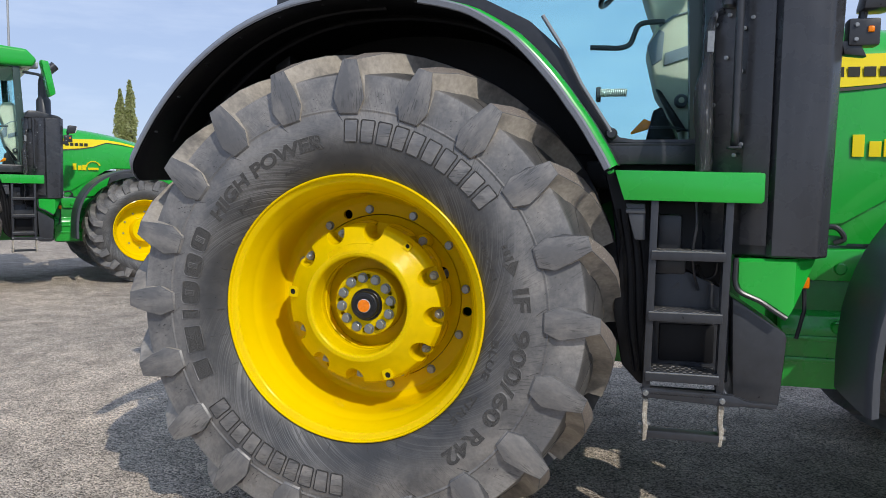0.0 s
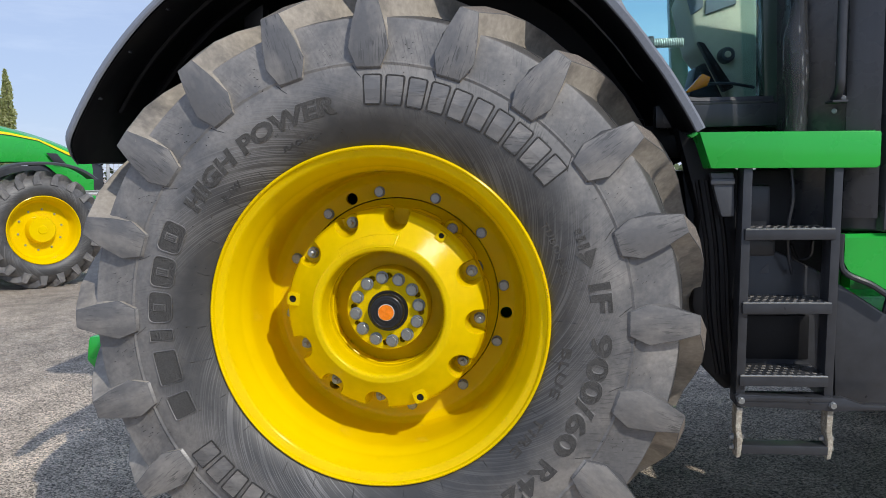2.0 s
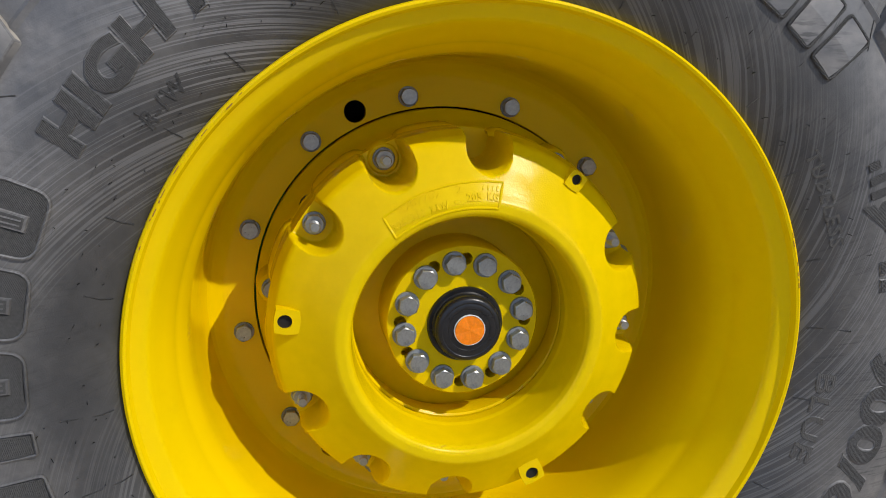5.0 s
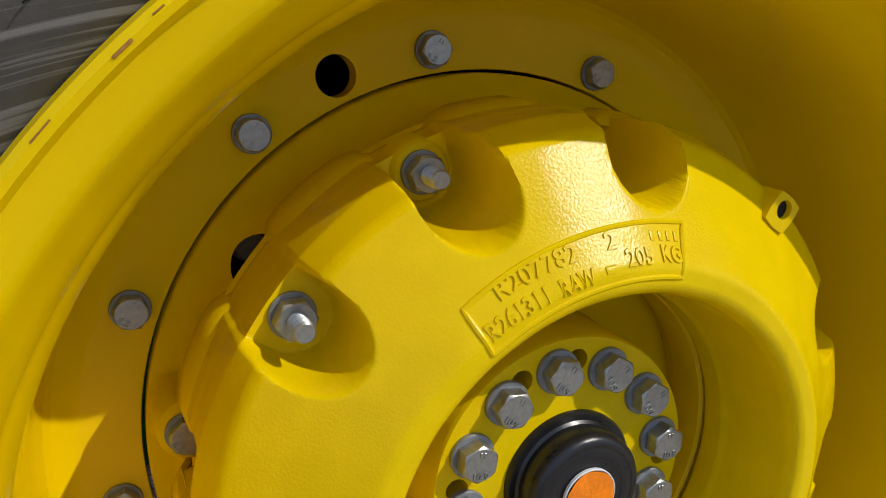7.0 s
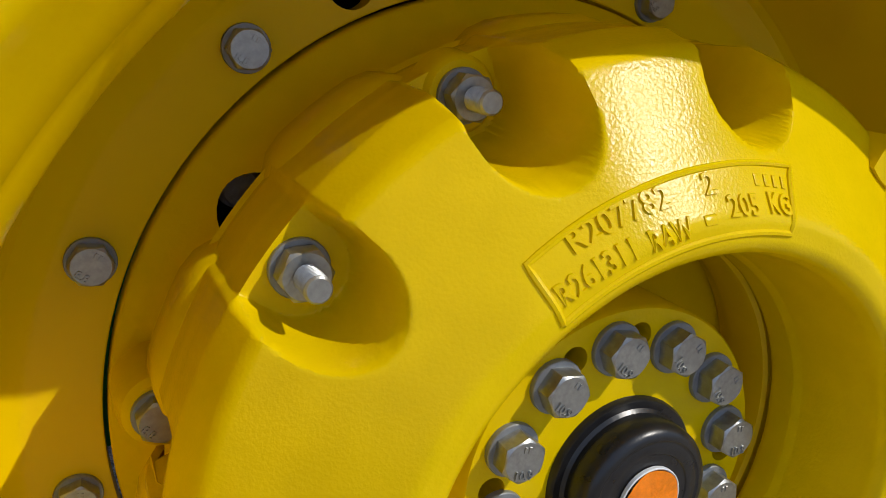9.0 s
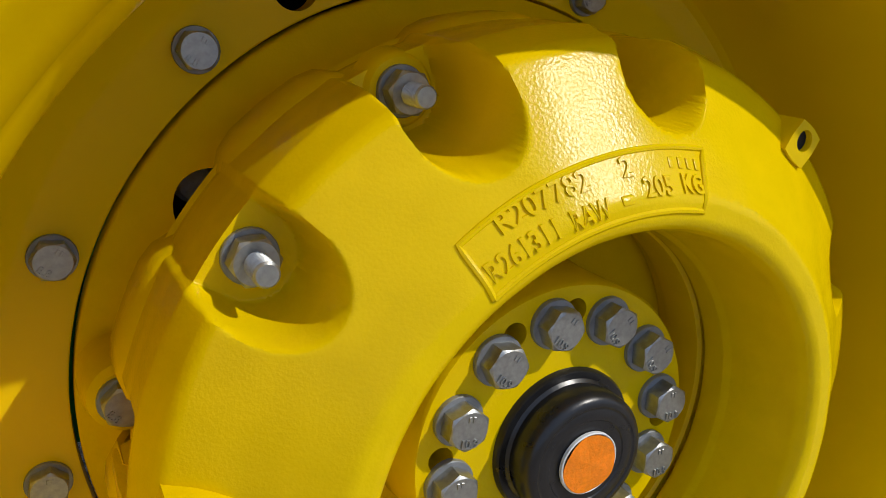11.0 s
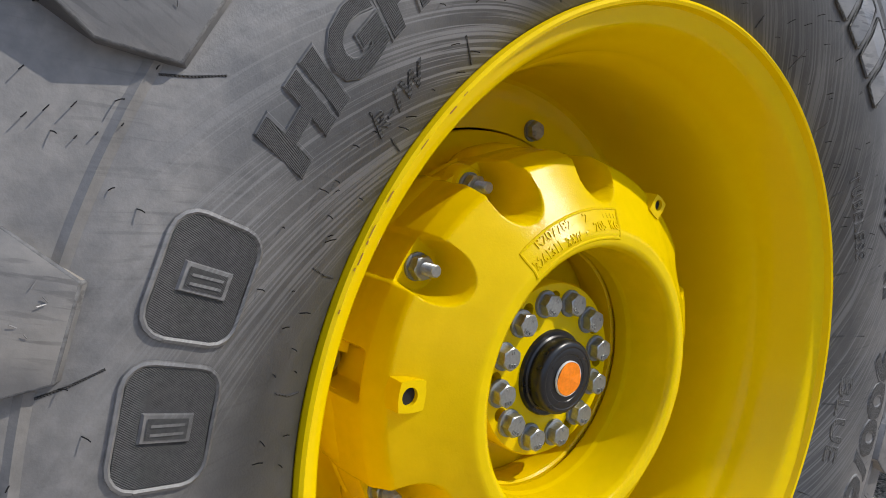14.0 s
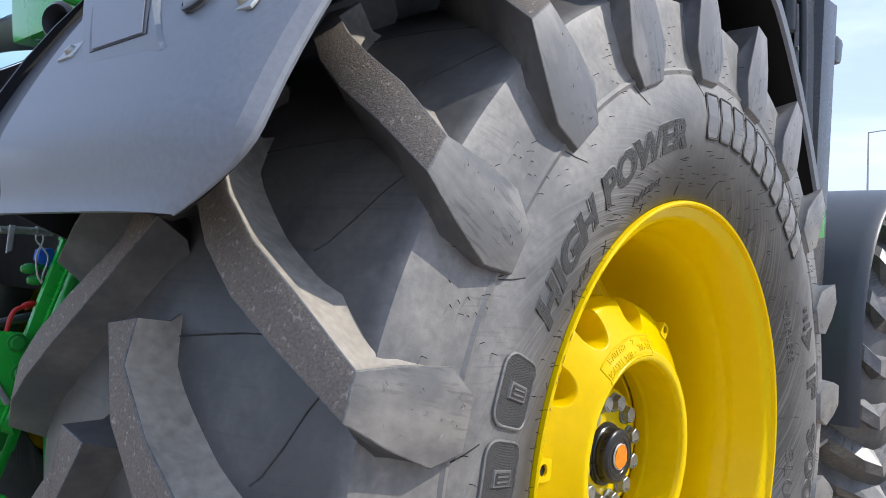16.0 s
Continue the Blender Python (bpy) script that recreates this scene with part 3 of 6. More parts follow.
def weight_mesh():
    fine = []
    for (r0, y0), (r1, y1) in zip(FACE, FACE[1:]):
        n = max(1, int(max(abs(r1 - r0), abs(y1 - y0)) / 0.0026))
        fine += [(r0 + (r1 - r0) * k / n, y0 + (y1 - y0) * k / n) for k in range(n)]
    fine.append(FACE[-1])
    segs = 1100
    bm = bmesh.new()
    rings = []
    for r, y in fine:
        ring = []
        for i in range(segs):
            a = 360 * i / segs
            yy, rr = y, r
            if r > 0.255 and y < 0.148:
                for pa, seat in POCKETS:
                    d = (a - pa + 180) % 360 - 180
                    if abs(d) < 16:
                        across = r * math.sin(radians(d))
                        along = r * math.cos(radians(d)) - 0.319
                        dist = abs(across) if along > 0 else math.hypot(across, along * 0.95)
                        t = smooth01((0.0420 - dist) / 0.0100)
                        if yy < seat:
                            yy = yy + (seat - yy) * t
                        if along > 0.004:
                            rr = r - (r - 0.3265) * t * 0.2
            if r > 0.315 and y > 0.05:
                # notch in the back edge over each cup bolt
                for pa in BOSSES:
                    d = abs((a - pa + 1.3 + 180) % 360 - 180)
                    if d < 6.5:
                        rr -= (rr - 0.314) * smooth01((6.5 - d) / 2.0) * smooth01((y - 0.05) / 0.02)
            wob = 0.0006 * noise.noise((r * 30, a * 0.12, 0))
            ring.append(bm.verts.new((rr * math.cos(radians(a)), yy + wob, rr * math.sin(radians(a)))))
        rings.append(ring)
    for p, q in zip(rings, rings[1:]):
        for i in range(segs):
            j = (i + 1) % segs
            bm.faces.new((p[i], p[j], q[j], q[i]))
    return bm


def build_wheel(tractor):
    """The detailed rear wheel, about the origin of the axle."""
    def seat(ob, aside=0.0):
        ob.matrix_basis = Matrix.Translation((aside, 0, AXLE)) @ ob.matrix_basis
        return ob

    # tyre
    half = TYRE
    prof = half + [(r, 2 * MID - y) for r, y in reversed(half[:-1])]
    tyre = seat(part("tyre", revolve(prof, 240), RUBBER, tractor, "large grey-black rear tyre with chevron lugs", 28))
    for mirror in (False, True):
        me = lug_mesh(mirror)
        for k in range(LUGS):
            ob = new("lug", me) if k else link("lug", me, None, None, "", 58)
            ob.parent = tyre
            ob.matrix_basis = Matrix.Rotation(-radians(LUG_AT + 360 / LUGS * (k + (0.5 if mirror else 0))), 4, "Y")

    def side(r):
        return wall_y(r)

    def word(body, a0, a1, r0, r1, slant=0.0, deep=0.0026, line=0.0022, bold=0.05, spread=1.0):
        """A word fitted between two angles and two radii."""
        size = (r1 - r0) / 0.70
        for fill in (True, False):
            bm = lettering(body, size, deep if fill else 0, 0 if fill else line, spread, bold * size * 0.35)
            xs = [v.co.x for v in bm.verts]
            left, wide = min(xs), max(xs) - min(xs)
            for v in bm.verts:
                v.co.x -= left
            bend(bm, a0, r0, side, False, slant, radians(a0 - a1) * r0 / wide)
            if fill:
                part("raised_lettering", bm, RUBBER_TEXT, tyre, "moulded raised lettering", 30)
            else:
                part("lettering_outline", bm, RUBBER, tyre, "", 50)

    def plate(a0, a1, r0, r1, rounding=0.2, inner=False, fill=RUBBER_TEXT, edge_mat=RUBBER):
        """A plain raised slab with an outlined edge on the side wall."""
        def loop(inset):
            pts = []
            w, h = radians(a1 - a0) * (r0 + r1) / 2 - 2 * inset, (r1 - r0) - 2 * inset
            rad = max(0.002, rounding * min(abs(w), h) - inset)
            for cx, cz, s in ((w / 2 - rad, h / 2 - rad, 0), (-w / 2 + rad, h / 2 - rad, 90), (-w / 2 + rad, -h / 2 + rad, 180), (w / 2 - rad, -h / 2 + rad, 270)):
                for k in range(5):
                    t = radians(s + 22.5 * k)
                    pts.append((cx + rad * math.cos(t), cz + rad * math.sin(t)))
            return pts

        def place(p, lift):
            r = (r0 + r1) / 2 + p[1]
            a = radians((a0 + a1) / 2) + p[0] / ((r0 + r1) / 2)
            return Vector((r * math.cos(a), side(r) - lift, r * math.sin(a)))

        w, h = radians(a1 - a0) * (r0 + r1) / 2 / 2 - 0.003, (r1 - r0) / 2 - 0.003
        cut = 0.55 * rounding * min(abs(w), h)
        rows = []
        for k in range(9):
            v = -1 + k / 4
            edge = w - (cut if k in (0, 8) else 0.25 * cut if k in (1, 7) else 0)
            rows.append([place((u * edge, v * h), 0.0026) for u in (-1, 0, 1)])
        bm = sheet(rows)
        part("raised_panel", bm, fill, tyre, "moulded raised panel", 0)
        ring = [place(p, 0.0018) for p in loop(0.0)]
        part("panel_outline", tube(ring + ring[:1], 0.0026, 6, caps=False), edge_mat, tyre)
        if inner:
            w, h = (a1 - a0) * 0.22, (r1 - r0) * 0.50
            am, rm = (a0 + a1) / 2, (r0 + r1) / 2
            bm = bmesh.new()
            corners = [(am + w / 2 * s, rm + h / 2 * q) for s, q in ((-1, -1), (1, -1), (1, 1), (-1, 1))]
            top = [bm.verts.new((r * math.cos(radians(a)), side(r) - 0.0052, r * math.sin(radians(a)))) for a, r in corners]
            low = [bm.verts.new((r * math.cos(radians(a)), side(r) - 0.0015, r * math.sin(radians(a)))) for a, r in [(am + (a - am) * 1.14, rm + (r - rm) * 1.10) for a, r in corners]]
            bm.faces.new(top)
            for i in range(4):
                bm.faces.new((top[i], top[(i + 1) % 4], low[(i + 1) % 4], low[i]))
            pad = part("smooth_pad", bm, RUBBER, tyre, "", 0)
            # sunk dark field with slanting strokes on it
            def quad(us, lift):
                own = bmesh.new()
                own.faces.new([own.verts.new((r * math.cos(radians(a)), side(r) - lift, r * math.sin(radians(a)))) for a, r in [(am + w * u, rm + h * v) for u, v in us]])
                return own

            part("pad_field", quad(((-0.38, -0.42), (0.38, -0.42), (0.38, 0.42), (-0.38, 0.42)), 0.0058), RUBBER_TEXT, pad, "", 0)
            for u in (-0.22, 0.10):
                part("pad_stroke", quad(((u, -0.34), (u + 0.11, -0.34), (u + 0.15, 0.34), (u + 0.04, 0.34)), 0.0066), RUBBER, pad, "", 0)

    word("HIGH", 148.2, 129.8, 0.661, 0.712, 0.10, bold=0.12)
    word("POWER", 127.0, 98.4, 0.661, 0.712, 0.10, bold=0.12)
    word("RADIAL", 117.0, 106.0, 0.600, 0.616, 0.15, 0.0014, 0.0007)
    word("R-1W", 141.0, 133.8, 0.600, 0.622, 0.2, 0.0014, 0.0007)
    word("TUBELESS", 30.0, 13.8, 0.600, 0.620, 0.0, 0.0014, 0.0007, spread=1.2)
    word("IF", 10.0, 2.6, 0.676, 0.736, bold=0.09)
    word("900/60", -2.8, -36.0, 0.676, 0.736, bold=0.09)
    word("R42", -39.5, -54.5, 0.676, 0.736, bold=0.09)
    word("BLUE", -8.0, -23.5, 0.592, 0.620, 0.0, 0.0014, 0.0008, spread=1.1)
    word("TIRE", -30.5, -45.0, 0.592, 0.620, 0.0, 0.0014, 0.0008, spread=1.1)
    for a in range(10):
        for start in (91.0, 268.5):
            left = start - 5.4 * a
            plate(left - 4.3, left, 0.675, 0.764, 0.12, False, RUBBER_LUG, RUBBER_TEXT)
    for a in (153.3, 162.8, 172.3):
        plate(a, a + 8.0, 0.664, 0.742, 0.26, True)
    plate(182.3, 185.3, 0.664, 0.742, 0.1)
    plate(188.0, 197.0, 0.664, 0.742, 0.1)
    plate(200.0, 206.5, 0.664, 0.742, 0.1)
    # small turning arrow
    arrow = bmesh.new()
    for a, w in ((24.5, 0.010), (22.5, 0.014), (20.5, 0.018)):
        r = 0.690
        arrow.faces.new([arrow.verts.new((rr * math.cos(radians(aa)), side(rr) - 0.0022, rr * math.sin(radians(aa)))) for aa, rr in ((a, r - w), (a, r + w), (a - 1.2, r + w), (a - 1.2, r - w))])
    arrow.faces.new([arrow.verts.new((rr * math.cos(radians(aa)), side(rr) - 0.0022, rr * math.sin(radians(aa)))) for aa, rr in ((18.6, 0.690 - 0.034), (18.6, 0.690 + 0.034), (14.0, 0.690))])
    part("direction_arrow", arrow, RUBBER_TEXT, tyre, "moulded arrow", 0)

    # thin mould lines across the side wall and small vent hairs
    lines = bmesh.new()
    rnd = random.Random(9)
    for k in range(26):
        a = radians(360 / 26 * k + rnd.uniform(-3, 3))
        far_r = rnd.choice((0.60, 0.63, 0.66))
        tube([(r * math.cos(a + s), side(r) - 0.0006, r * math.sin(a + s)) for r, s in ((0.565, 0), (0.58, 0.003), (far_r, 0.002 + rnd.uniform(-0.012, 0.012)))], 0.0010, 4, lines)
    for k in range(20):
        a = radians(18 * k + 1.5)
        tube([(r * math.cos(a + s), side(r) - 0.0006, r * math.sin(a + s)) for r, s in ((0.755, 0), (0.775, 0.02), (0.795, 0.035))], 0.0010, 4, lines)
    def tread(a, y):
        for (r0, y0), (r1, y1) in zip(TYRE[13:], TYRE[14:]):
            if y0 <= y <= y1:
                r = r0 + (r1 - r0) * (y - y0) / (y1 - y0) + 0.0006
        return (r * math.cos(radians(a)), y, r * math.sin(radians(a)))

    for k in range(LUGS):
        c = LUG_AT + 360 / LUGS * k
        for seam in ([(-3.5, -0.02), (-3.0, 0.06), (-2.4, 0.13), (-1.9, 0.19)], [(-0.5, -0.105), (1.5, -0.085), (4.5, -0.06), (6.8, -0.035), (7.6, -0.018)]):
            tube([tread(c + a, y) for a, y in seam], 0.0014, 4, lines)
    tagged(part("mould_line", lines, RUBBER_TEXT, tyre, "fine mould flash lines", 0), kind="stuff")
    hairs = bmesh.new()
    rnd = random.Random(4)
    for k in range(240):
        a, r = radians(rnd.uniform(10, 215)), rnd.choice((rnd.uniform(0.57, 0.66), rnd.uniform(0.76, 0.90)))
        p = Vector((r * math.cos(a), side(r), r * math.sin(a)))
        d = Vector((rnd.uniform(-0.3, 0.6), -1, rnd.uniform(-0.2, 0.6))).normalized() * rnd.uniform(0.005, 0.014)
        tube([p, p + d * 0.6, p + d + Vector((0, 0, -0.001))], 0.0006, 3, hairs)
    for k in range(20):
        a0 = radians(18 * k + rnd.uniform(5, 9))
        for q in range(7):
            a, r = a0 + 0.013 * (q % 3) + rnd.uniform(-0.006, 0.006), 0.80 + 0.012 * q + rnd.uniform(-0.004, 0.004)
            p = Vector((r * math.cos(a), side(r), r * math.sin(a)))
            d = Vector((-0.55, -0.8, -0.35)).normalized() * rnd.uniform(0.005, 0.012)
            tube([p, p + d * 0.6, p + d], 0.0006, 3, hairs)
    hairs_ob = part("vent_hair", hairs, BLACK_IN, tyre, "tiny rubber vent hairs", 0)
    tagged(hairs_ob, kind="stuff")

    # rim
    rim_prof = [(0.538, -0.105), (0.546, -0.128), (0.5512, -0.140), (0.5525, -0.147), (0.5505, -0.1535), (0.5465, -0.1560), (0.5425, -0.1540), (0.5405, -0.1480),
                (0.5390, -0.1435), (0.5360, -0.1415), (0.5300, -0.1385), (0.5220, -0.1345), (0.5170, -0.1300), (0.5135, -0.1240), (0.5090, -0.1120), (0.4990, -0.0880), (0.4965, -0.0820), (0.4920, -0.0690),
                (0.4880, -0.0540), (0.4868, -0.0460), (0.4840, -0.0400), (0.4790, -0.0240), (0.4755, -0.0100), (0.4740, -0.0020), (0.4728, 0.0100),
                (0.4722, 0.040), (0.4722, 0.120), (0.4715, 0.175), (0.4690, 0.202), (0.4635, 0.2190), (0.4575, 0.2260), (0.4545, 0.2275), (0.448, 0.2325), (0.438, 0.2370),
                (0.428, 0.2393), (0.3770, 0.2400), (0.3757, 0.2408), (0.3752, 0.252)]
    back = [(0.3752, 0.264), (0.43, 0.264), (0.51, 0.30), (0.515, 0.56), (0.535, 0.60), (0.557, 0.64), (0.557, 0.61), (0.548, 0.60), (0.54, 0.55), (0.53, 0.05), (0.535, -0.05)]
    bm = revolve(rim_prof + back, 224, closed=True)
    bmesh.ops.recalc_face_normals(bm, faces=bm.faces)
    bm = cut_away(bm, [drill(0.0215, a, 0.4040, 0.20, 0.29) for a in (113.2, -7.0, 233.0)])
    rim = seat(part("wheel_rim", bm, YELLOW, tractor, "glossy yellow steel wheel rim", 20))
    rnd = random.Random(17)
    for a in [rnd.uniform(129, 158) for k in range(9)] + [rnd.uniform(4, 20) for k in range(6)]:
        # chips in the paint of the rim's edge, down to rust
        long, wide = rnd.uniform(0.0015, 0.007), rnd.uniform(0.0004, 0.0009)
        chip = box(-wide, wide, -0.0005, 0.0005, -long, long, 0.0004, None, 1)
        part("rust_chip", chip, RUST, rim, "", 0).matrix_basis = Matrix.Rotation(-radians(a), 4, "Y") @ Matrix.Translation((rnd.uniform(0.5458, 0.5482), -0.1561, 0))
    # dished disc of the hub behind the weight
    disc_prof = [(0.3722, 0.260), (0.3719, 0.2375), (0.3690, 0.2345), (0.356, 0.2315), (0.344, 0.222), (0.330, 0.204), (0.318, 0.190), (0.300, 0.178), (0.230, 0.150),
                 (0.222, 0.140), (0.210, 0.136), (0.150, 0.134), (0.02, 0.134)]
    disc_back = [(0.02, 0.152), (0.215, 0.156), (0.230, 0.168), (0.300, 0.196), (0.318, 0.208), (0.330, 0.222), (0.344, 0.240), (0.356, 0.250)]
    bm = revolve(disc_prof + disc_back, 192, closed=True)
    bmesh.ops.recalc_face_normals(bm, faces=bm.faces)
    bm = cut_away(bm, [drill(0.037, a, 0.3065, 0.12, 0.30) for a in (142.3, 22.3, 262.3)])
    hub_disc = seat(part("hub_disc", bm, YELLOW_CAST, tractor, "cast yellow wheel disc with rough paint", 45), 0.0005)
    part("hub_ring", revolve([(0.215, 0.071), (0.2010, 0.0695), (0.1975, 0.0725), (0.1965, 0.110), (0.1990, 0.117), (0.204, 0.134), (0.216, 0.134)], 160, closed=True), YELLOW_CAST, hub_disc, "", 30)
    # black plate added behind the holes to give them their shade
    part("hole_darkener", revolve([(0.262, 0.300), (0.355, 0.300), (0.358, 0.306), (0.355, 0.312), (0.262, 0.312)], 96, closed=True), BLACK_IN, hub_disc, "black plate added to darken the holes")
    weight = seat(part("wheel_weight", weight_mesh(), YELLOW_CAST, tractor, "thick yellow cast wheel weight with stud pockets", 50), -0.003)

    # thick steps at the back of the weight, between the pockets
    for k in range(12):
        mid_a = 7 + 30 * k
        wide = 0.3545
        rows = []
        for s in range(9):
            a = mid_a - 10.5 + 21 * s / 8
            taper = 0.012 if s in (0, 8) else 0.003 if s in (1, 7) else 0.0
            rows.append([(r * math.cos(radians(a)), y, r * math.sin(radians(a))) for r, y in ((0.335, 0.108), (wide - 0.006 - taper, 0.112), (wide - 0.001 - taper, 0.120), (wide - taper, 0.158), (wide - 0.006 - taper, 0.172), (0.335, 0.178))])
        part("weight_step", sheet(rows, 0.006), YELLOW_CAST, weight, "", 40)
    bolt_big = hex_bolt(0.0198, 0.0178, 0.0175, "8.8")
    bolt_hub = hex_bolt(0.0220, 0.0190, 0.0205, "10.9")
    rnd = random.Random(11)
    for me in (bolt_big, bolt_hub):
        me.polygons.foreach_set("use_smooth", [True] * len(me.polygons))
        me.set_sharp_from_angle(angle=radians(30))
    for k in range(12):
        ob = new("bolt", bolt_big)
        ob.parent = rim
        spin(ob, 7.4 + 30 * k, 0.4000, 0.2395, rnd.uniform(0, 60))
        ob.matrix_basis = Matrix.Translation((-0.0035, 0, 0)) @ ob.matrix_basis
    for a in (50.7, 170.7, 290.7):
        # bolt in a round cup of the hub casting, between two steps of the weight
        part("bolt_cup", revolve([(0.0005, 0.158), (0.024, 0.158), (0.030, 0.163), (0.034, 0.178), (0.036, 0.215)], 32), YELLOW_CAST, hub_disc).matrix_basis = Matrix.Translation((0.338 * math.cos(radians(a)), 0, 0.338 * math.sin(radians(a))))
        ob = new("bolt", bolt_big)
        ob.parent = hub_disc
        spin(ob, a, 0.3420, 0.1575, rnd.uniform(0, 60))
    for a in (142.3, 22.3, 262.3):
        ob = new("bolt", bolt_big)
        ob.parent = hub_disc
        spin(ob, a - 1.0, 0.3250, 0.262, 20)
    # hub flange with its bolts
    bm = revolve([(0.1435, 0.136), (0.1415, 0.120), (0.1415, 0.0400), (0.1390, 0.0365), (0.05, 0.036), (0.05, 0.136)], 128, closed=True)
    bmesh.ops.recalc_face_normals(bm, faces=bm.faces)
    bm = cut_away(bm, [drill(0.0112, a, 0.1165, 0.02, 0.075) for a in (116, 86, 26, -4, -64, -94, 176, 206)])
    part("hub_flange", bm, YELLOW_CAST, hub_disc, "", 40)
    for k in range(12):
        ob = new("bolt", bolt_hub)
        ob.parent = hub_disc
        spin(ob, 7.7 + 30 * k, 0.1105, 0.0355, rnd.uniform(0, 60))
    # studs, nuts and washers in the pockets
    stud_prof = [(0.00005, -0.0450), (0.0074, -0.0450), (0.0088, -0.0437)]
    z = -0.0435
    while z < -0.016:
        stud_prof += [(0.0089, z + 0.0004), (0.0073, z + 0.0013), (0.0089, z + 0.0022)]
        z += 0.0022
    stud_prof.append((0.0088, 0.0))
    stud_bm = revolve(stud_prof, 18)
    stud_me = bpy.data.meshes.new("stud")
    stud_bm.to_mesh(stud_me)
    stud_bm.free()
    nut_me = hex_bolt(0.0160, 0.0182, 0.0165)
    wash_bm = revolve([(0.008, -0.0042), (0.0192, -0.0042), (0.0200, -0.0034), (0.0200, 0.002)], 32)
    wash_me = bpy.data.meshes.new("washer")
    wash_bm.to_mesh(wash_me)
    wash_bm.free()
    for me, mt in ((stud_me, STEEL), (nut_me, None), (wash_me, STEEL_DARK)):
        if mt:
            me.materials.append(mt)
        me.polygons.foreach_set("use_smooth", [True] * len(me.polygons))
        me.set_sharp_from_angle(angle=radians(30))
    for a, deep in POCKETS:
        if a == 81.5:
            continue
        if deep > 0.09:
            # round cast seat under the stud in an open pocket
            ob = part("stud_seat", revolve([(0.0005, -0.005), (0.0250, -0.005), (0.0275, -0.003), (0.0300, 0.004), (0.032, 0.02)], 32), YELLOW_CAST, weight)
            spin(ob, a, 0.3195, deep)
            deep -= 0.005
        for nm, me, y in (("washer", wash_me, deep), ("nut", nut_me, deep - 0.0037), ("stud", stud_me, deep)):
            ob = new(nm, me)
            ob.parent = weight
            spin(ob, a, 0.3195, y, rnd.uniform(0, 60))
    # square bosses with a lifting hole
    for a, half, at, face_at in ((52.0, 0.0165, 0.3205, -0.0085), (172.0, 0.0220, 0.3120, -0.0140), (292.0, 0.0220, 0.3120, -0.0140)):
        bm = bmesh.new()
        n = 32
        hole = [bm.verts.new((half * 0.56 * math.cos(2 * math.pi * i / n), -0.004, half * 0.18 + half * 0.56 * math.sin(2 * math.pi * i / n))) for i in range(n)]
        deep = [bm.verts.new((half * 0.56 * math.cos(2 * math.pi * i / n), 0.03, half * 0.18 + half * 0.56 * math.sin(2 * math.pi * i / n))) for i in range(n)]
        outer, low = [], []
        for i in range(n):
            c, s = math.cos(2 * math.pi * i / n), math.sin(2 * math.pi * i / n)
            k = half / max(abs(c), abs(s)) * (1 - 0.05 * (2 * min(abs(c), abs(s))) ** 2)
            outer.append(bm.verts.new((k * c, -0.004, k * s)))
            low.append(bm.verts.new((k * c * 1.10, 0.045, k * s * 1.06)))
        for i in range(n):
            j = (i + 1) % n
            bm.faces.new((hole[i], hole[j], outer[j], outer[i]))
            bm.faces.new((outer[i], outer[j], low[j], low[i]))
            bm.faces.new((hole[i], hole[j], deep[j], deep[i]))
        ob = part("lifting_boss", bm, YELLOW_CAST, weight, "square boss with a round hole", 30)
        spin(ob, a, at, face_at, 90 - a)
        # flat black disc that paints in the shade inside the hole
        bm = bmesh.new()
        disc(bm, half * 0.56, 0, 24)
        ob = part("boss_hole", bm, HOLE_SHADE, weight, "", 0)
        spin(ob, a, at + half * 0.18, face_at + 0.0022)
    # cast lettering in its frame
    face = lambda r: face_y(r) + 0.0004
    ring = [(124.9 - 46.5 * k / 24, 0.2210 + 0.0040 * k / 24) for k in range(25)] + [(78.4 - 1.4 * k / 8, 0.2250 + 0.0420 * k / 8) for k in range(1, 8)]
    ring += [(77.0 + 47.0 * k / 24, 0.2670 - 0.0095 * k / 24) for k in range(25)] + [(124.0 + 0.9 * k / 8, 0.2575 - 0.0365 * k / 8) for k in range(1, 9)]
    part("plate_border", tube([(r * math.cos(radians(a)), face_y(r) + 0.0006, r * math.sin(radians(a))) for a, r in ring], 0.0026, 8, caps=False), YELLOW_CAST, weight)
    for body, a0, a1, r, high in (("R207782", 117.7, 101.0, 0.2485, 0.0128), ("2", 94.9, 92.6, 0.2498, 0.0125), ("R261311", 123.3, 109.7, 0.2300, 0.0128), ("RAW", 106.9, 99.3, 0.2290, 0.0128), ("205", 91.6, 85.5, 0.2360, 0.0125), ("KG", 83.2, 78.6, 0.2375, 0.0125)):
        bm = lettering(body, high / 0.74, 0.0021, bold=0.00025)
        xs = [v.co.x for v in bm.verts]
        left = min(xs)
        for v in bm.verts:
            v.co.x -= left
        bend(bm, a0, r, face, squeeze=radians(a0 - a1) * r / (max(xs) - left))
        part("cast_lettering", bm, YELLOW_CAST, weight, "raised cast lettering in yellow paint", 30)
    part("cast_mark", bend(box(-0.005, 0.005, 0, 0.006, 0, 0.0018, 0.0012), 95.6, 0.2330, face), YELLOW_CAST, weight)
    for a in (84.6, 82.6, 80.8, 79.0):
        part("cast_mark", bend(box(-0.002, 0.002, 0, 0.007, 0, 0.0014, 0.0004), a, 0.2525, face), YELLOW_CAST, weight)
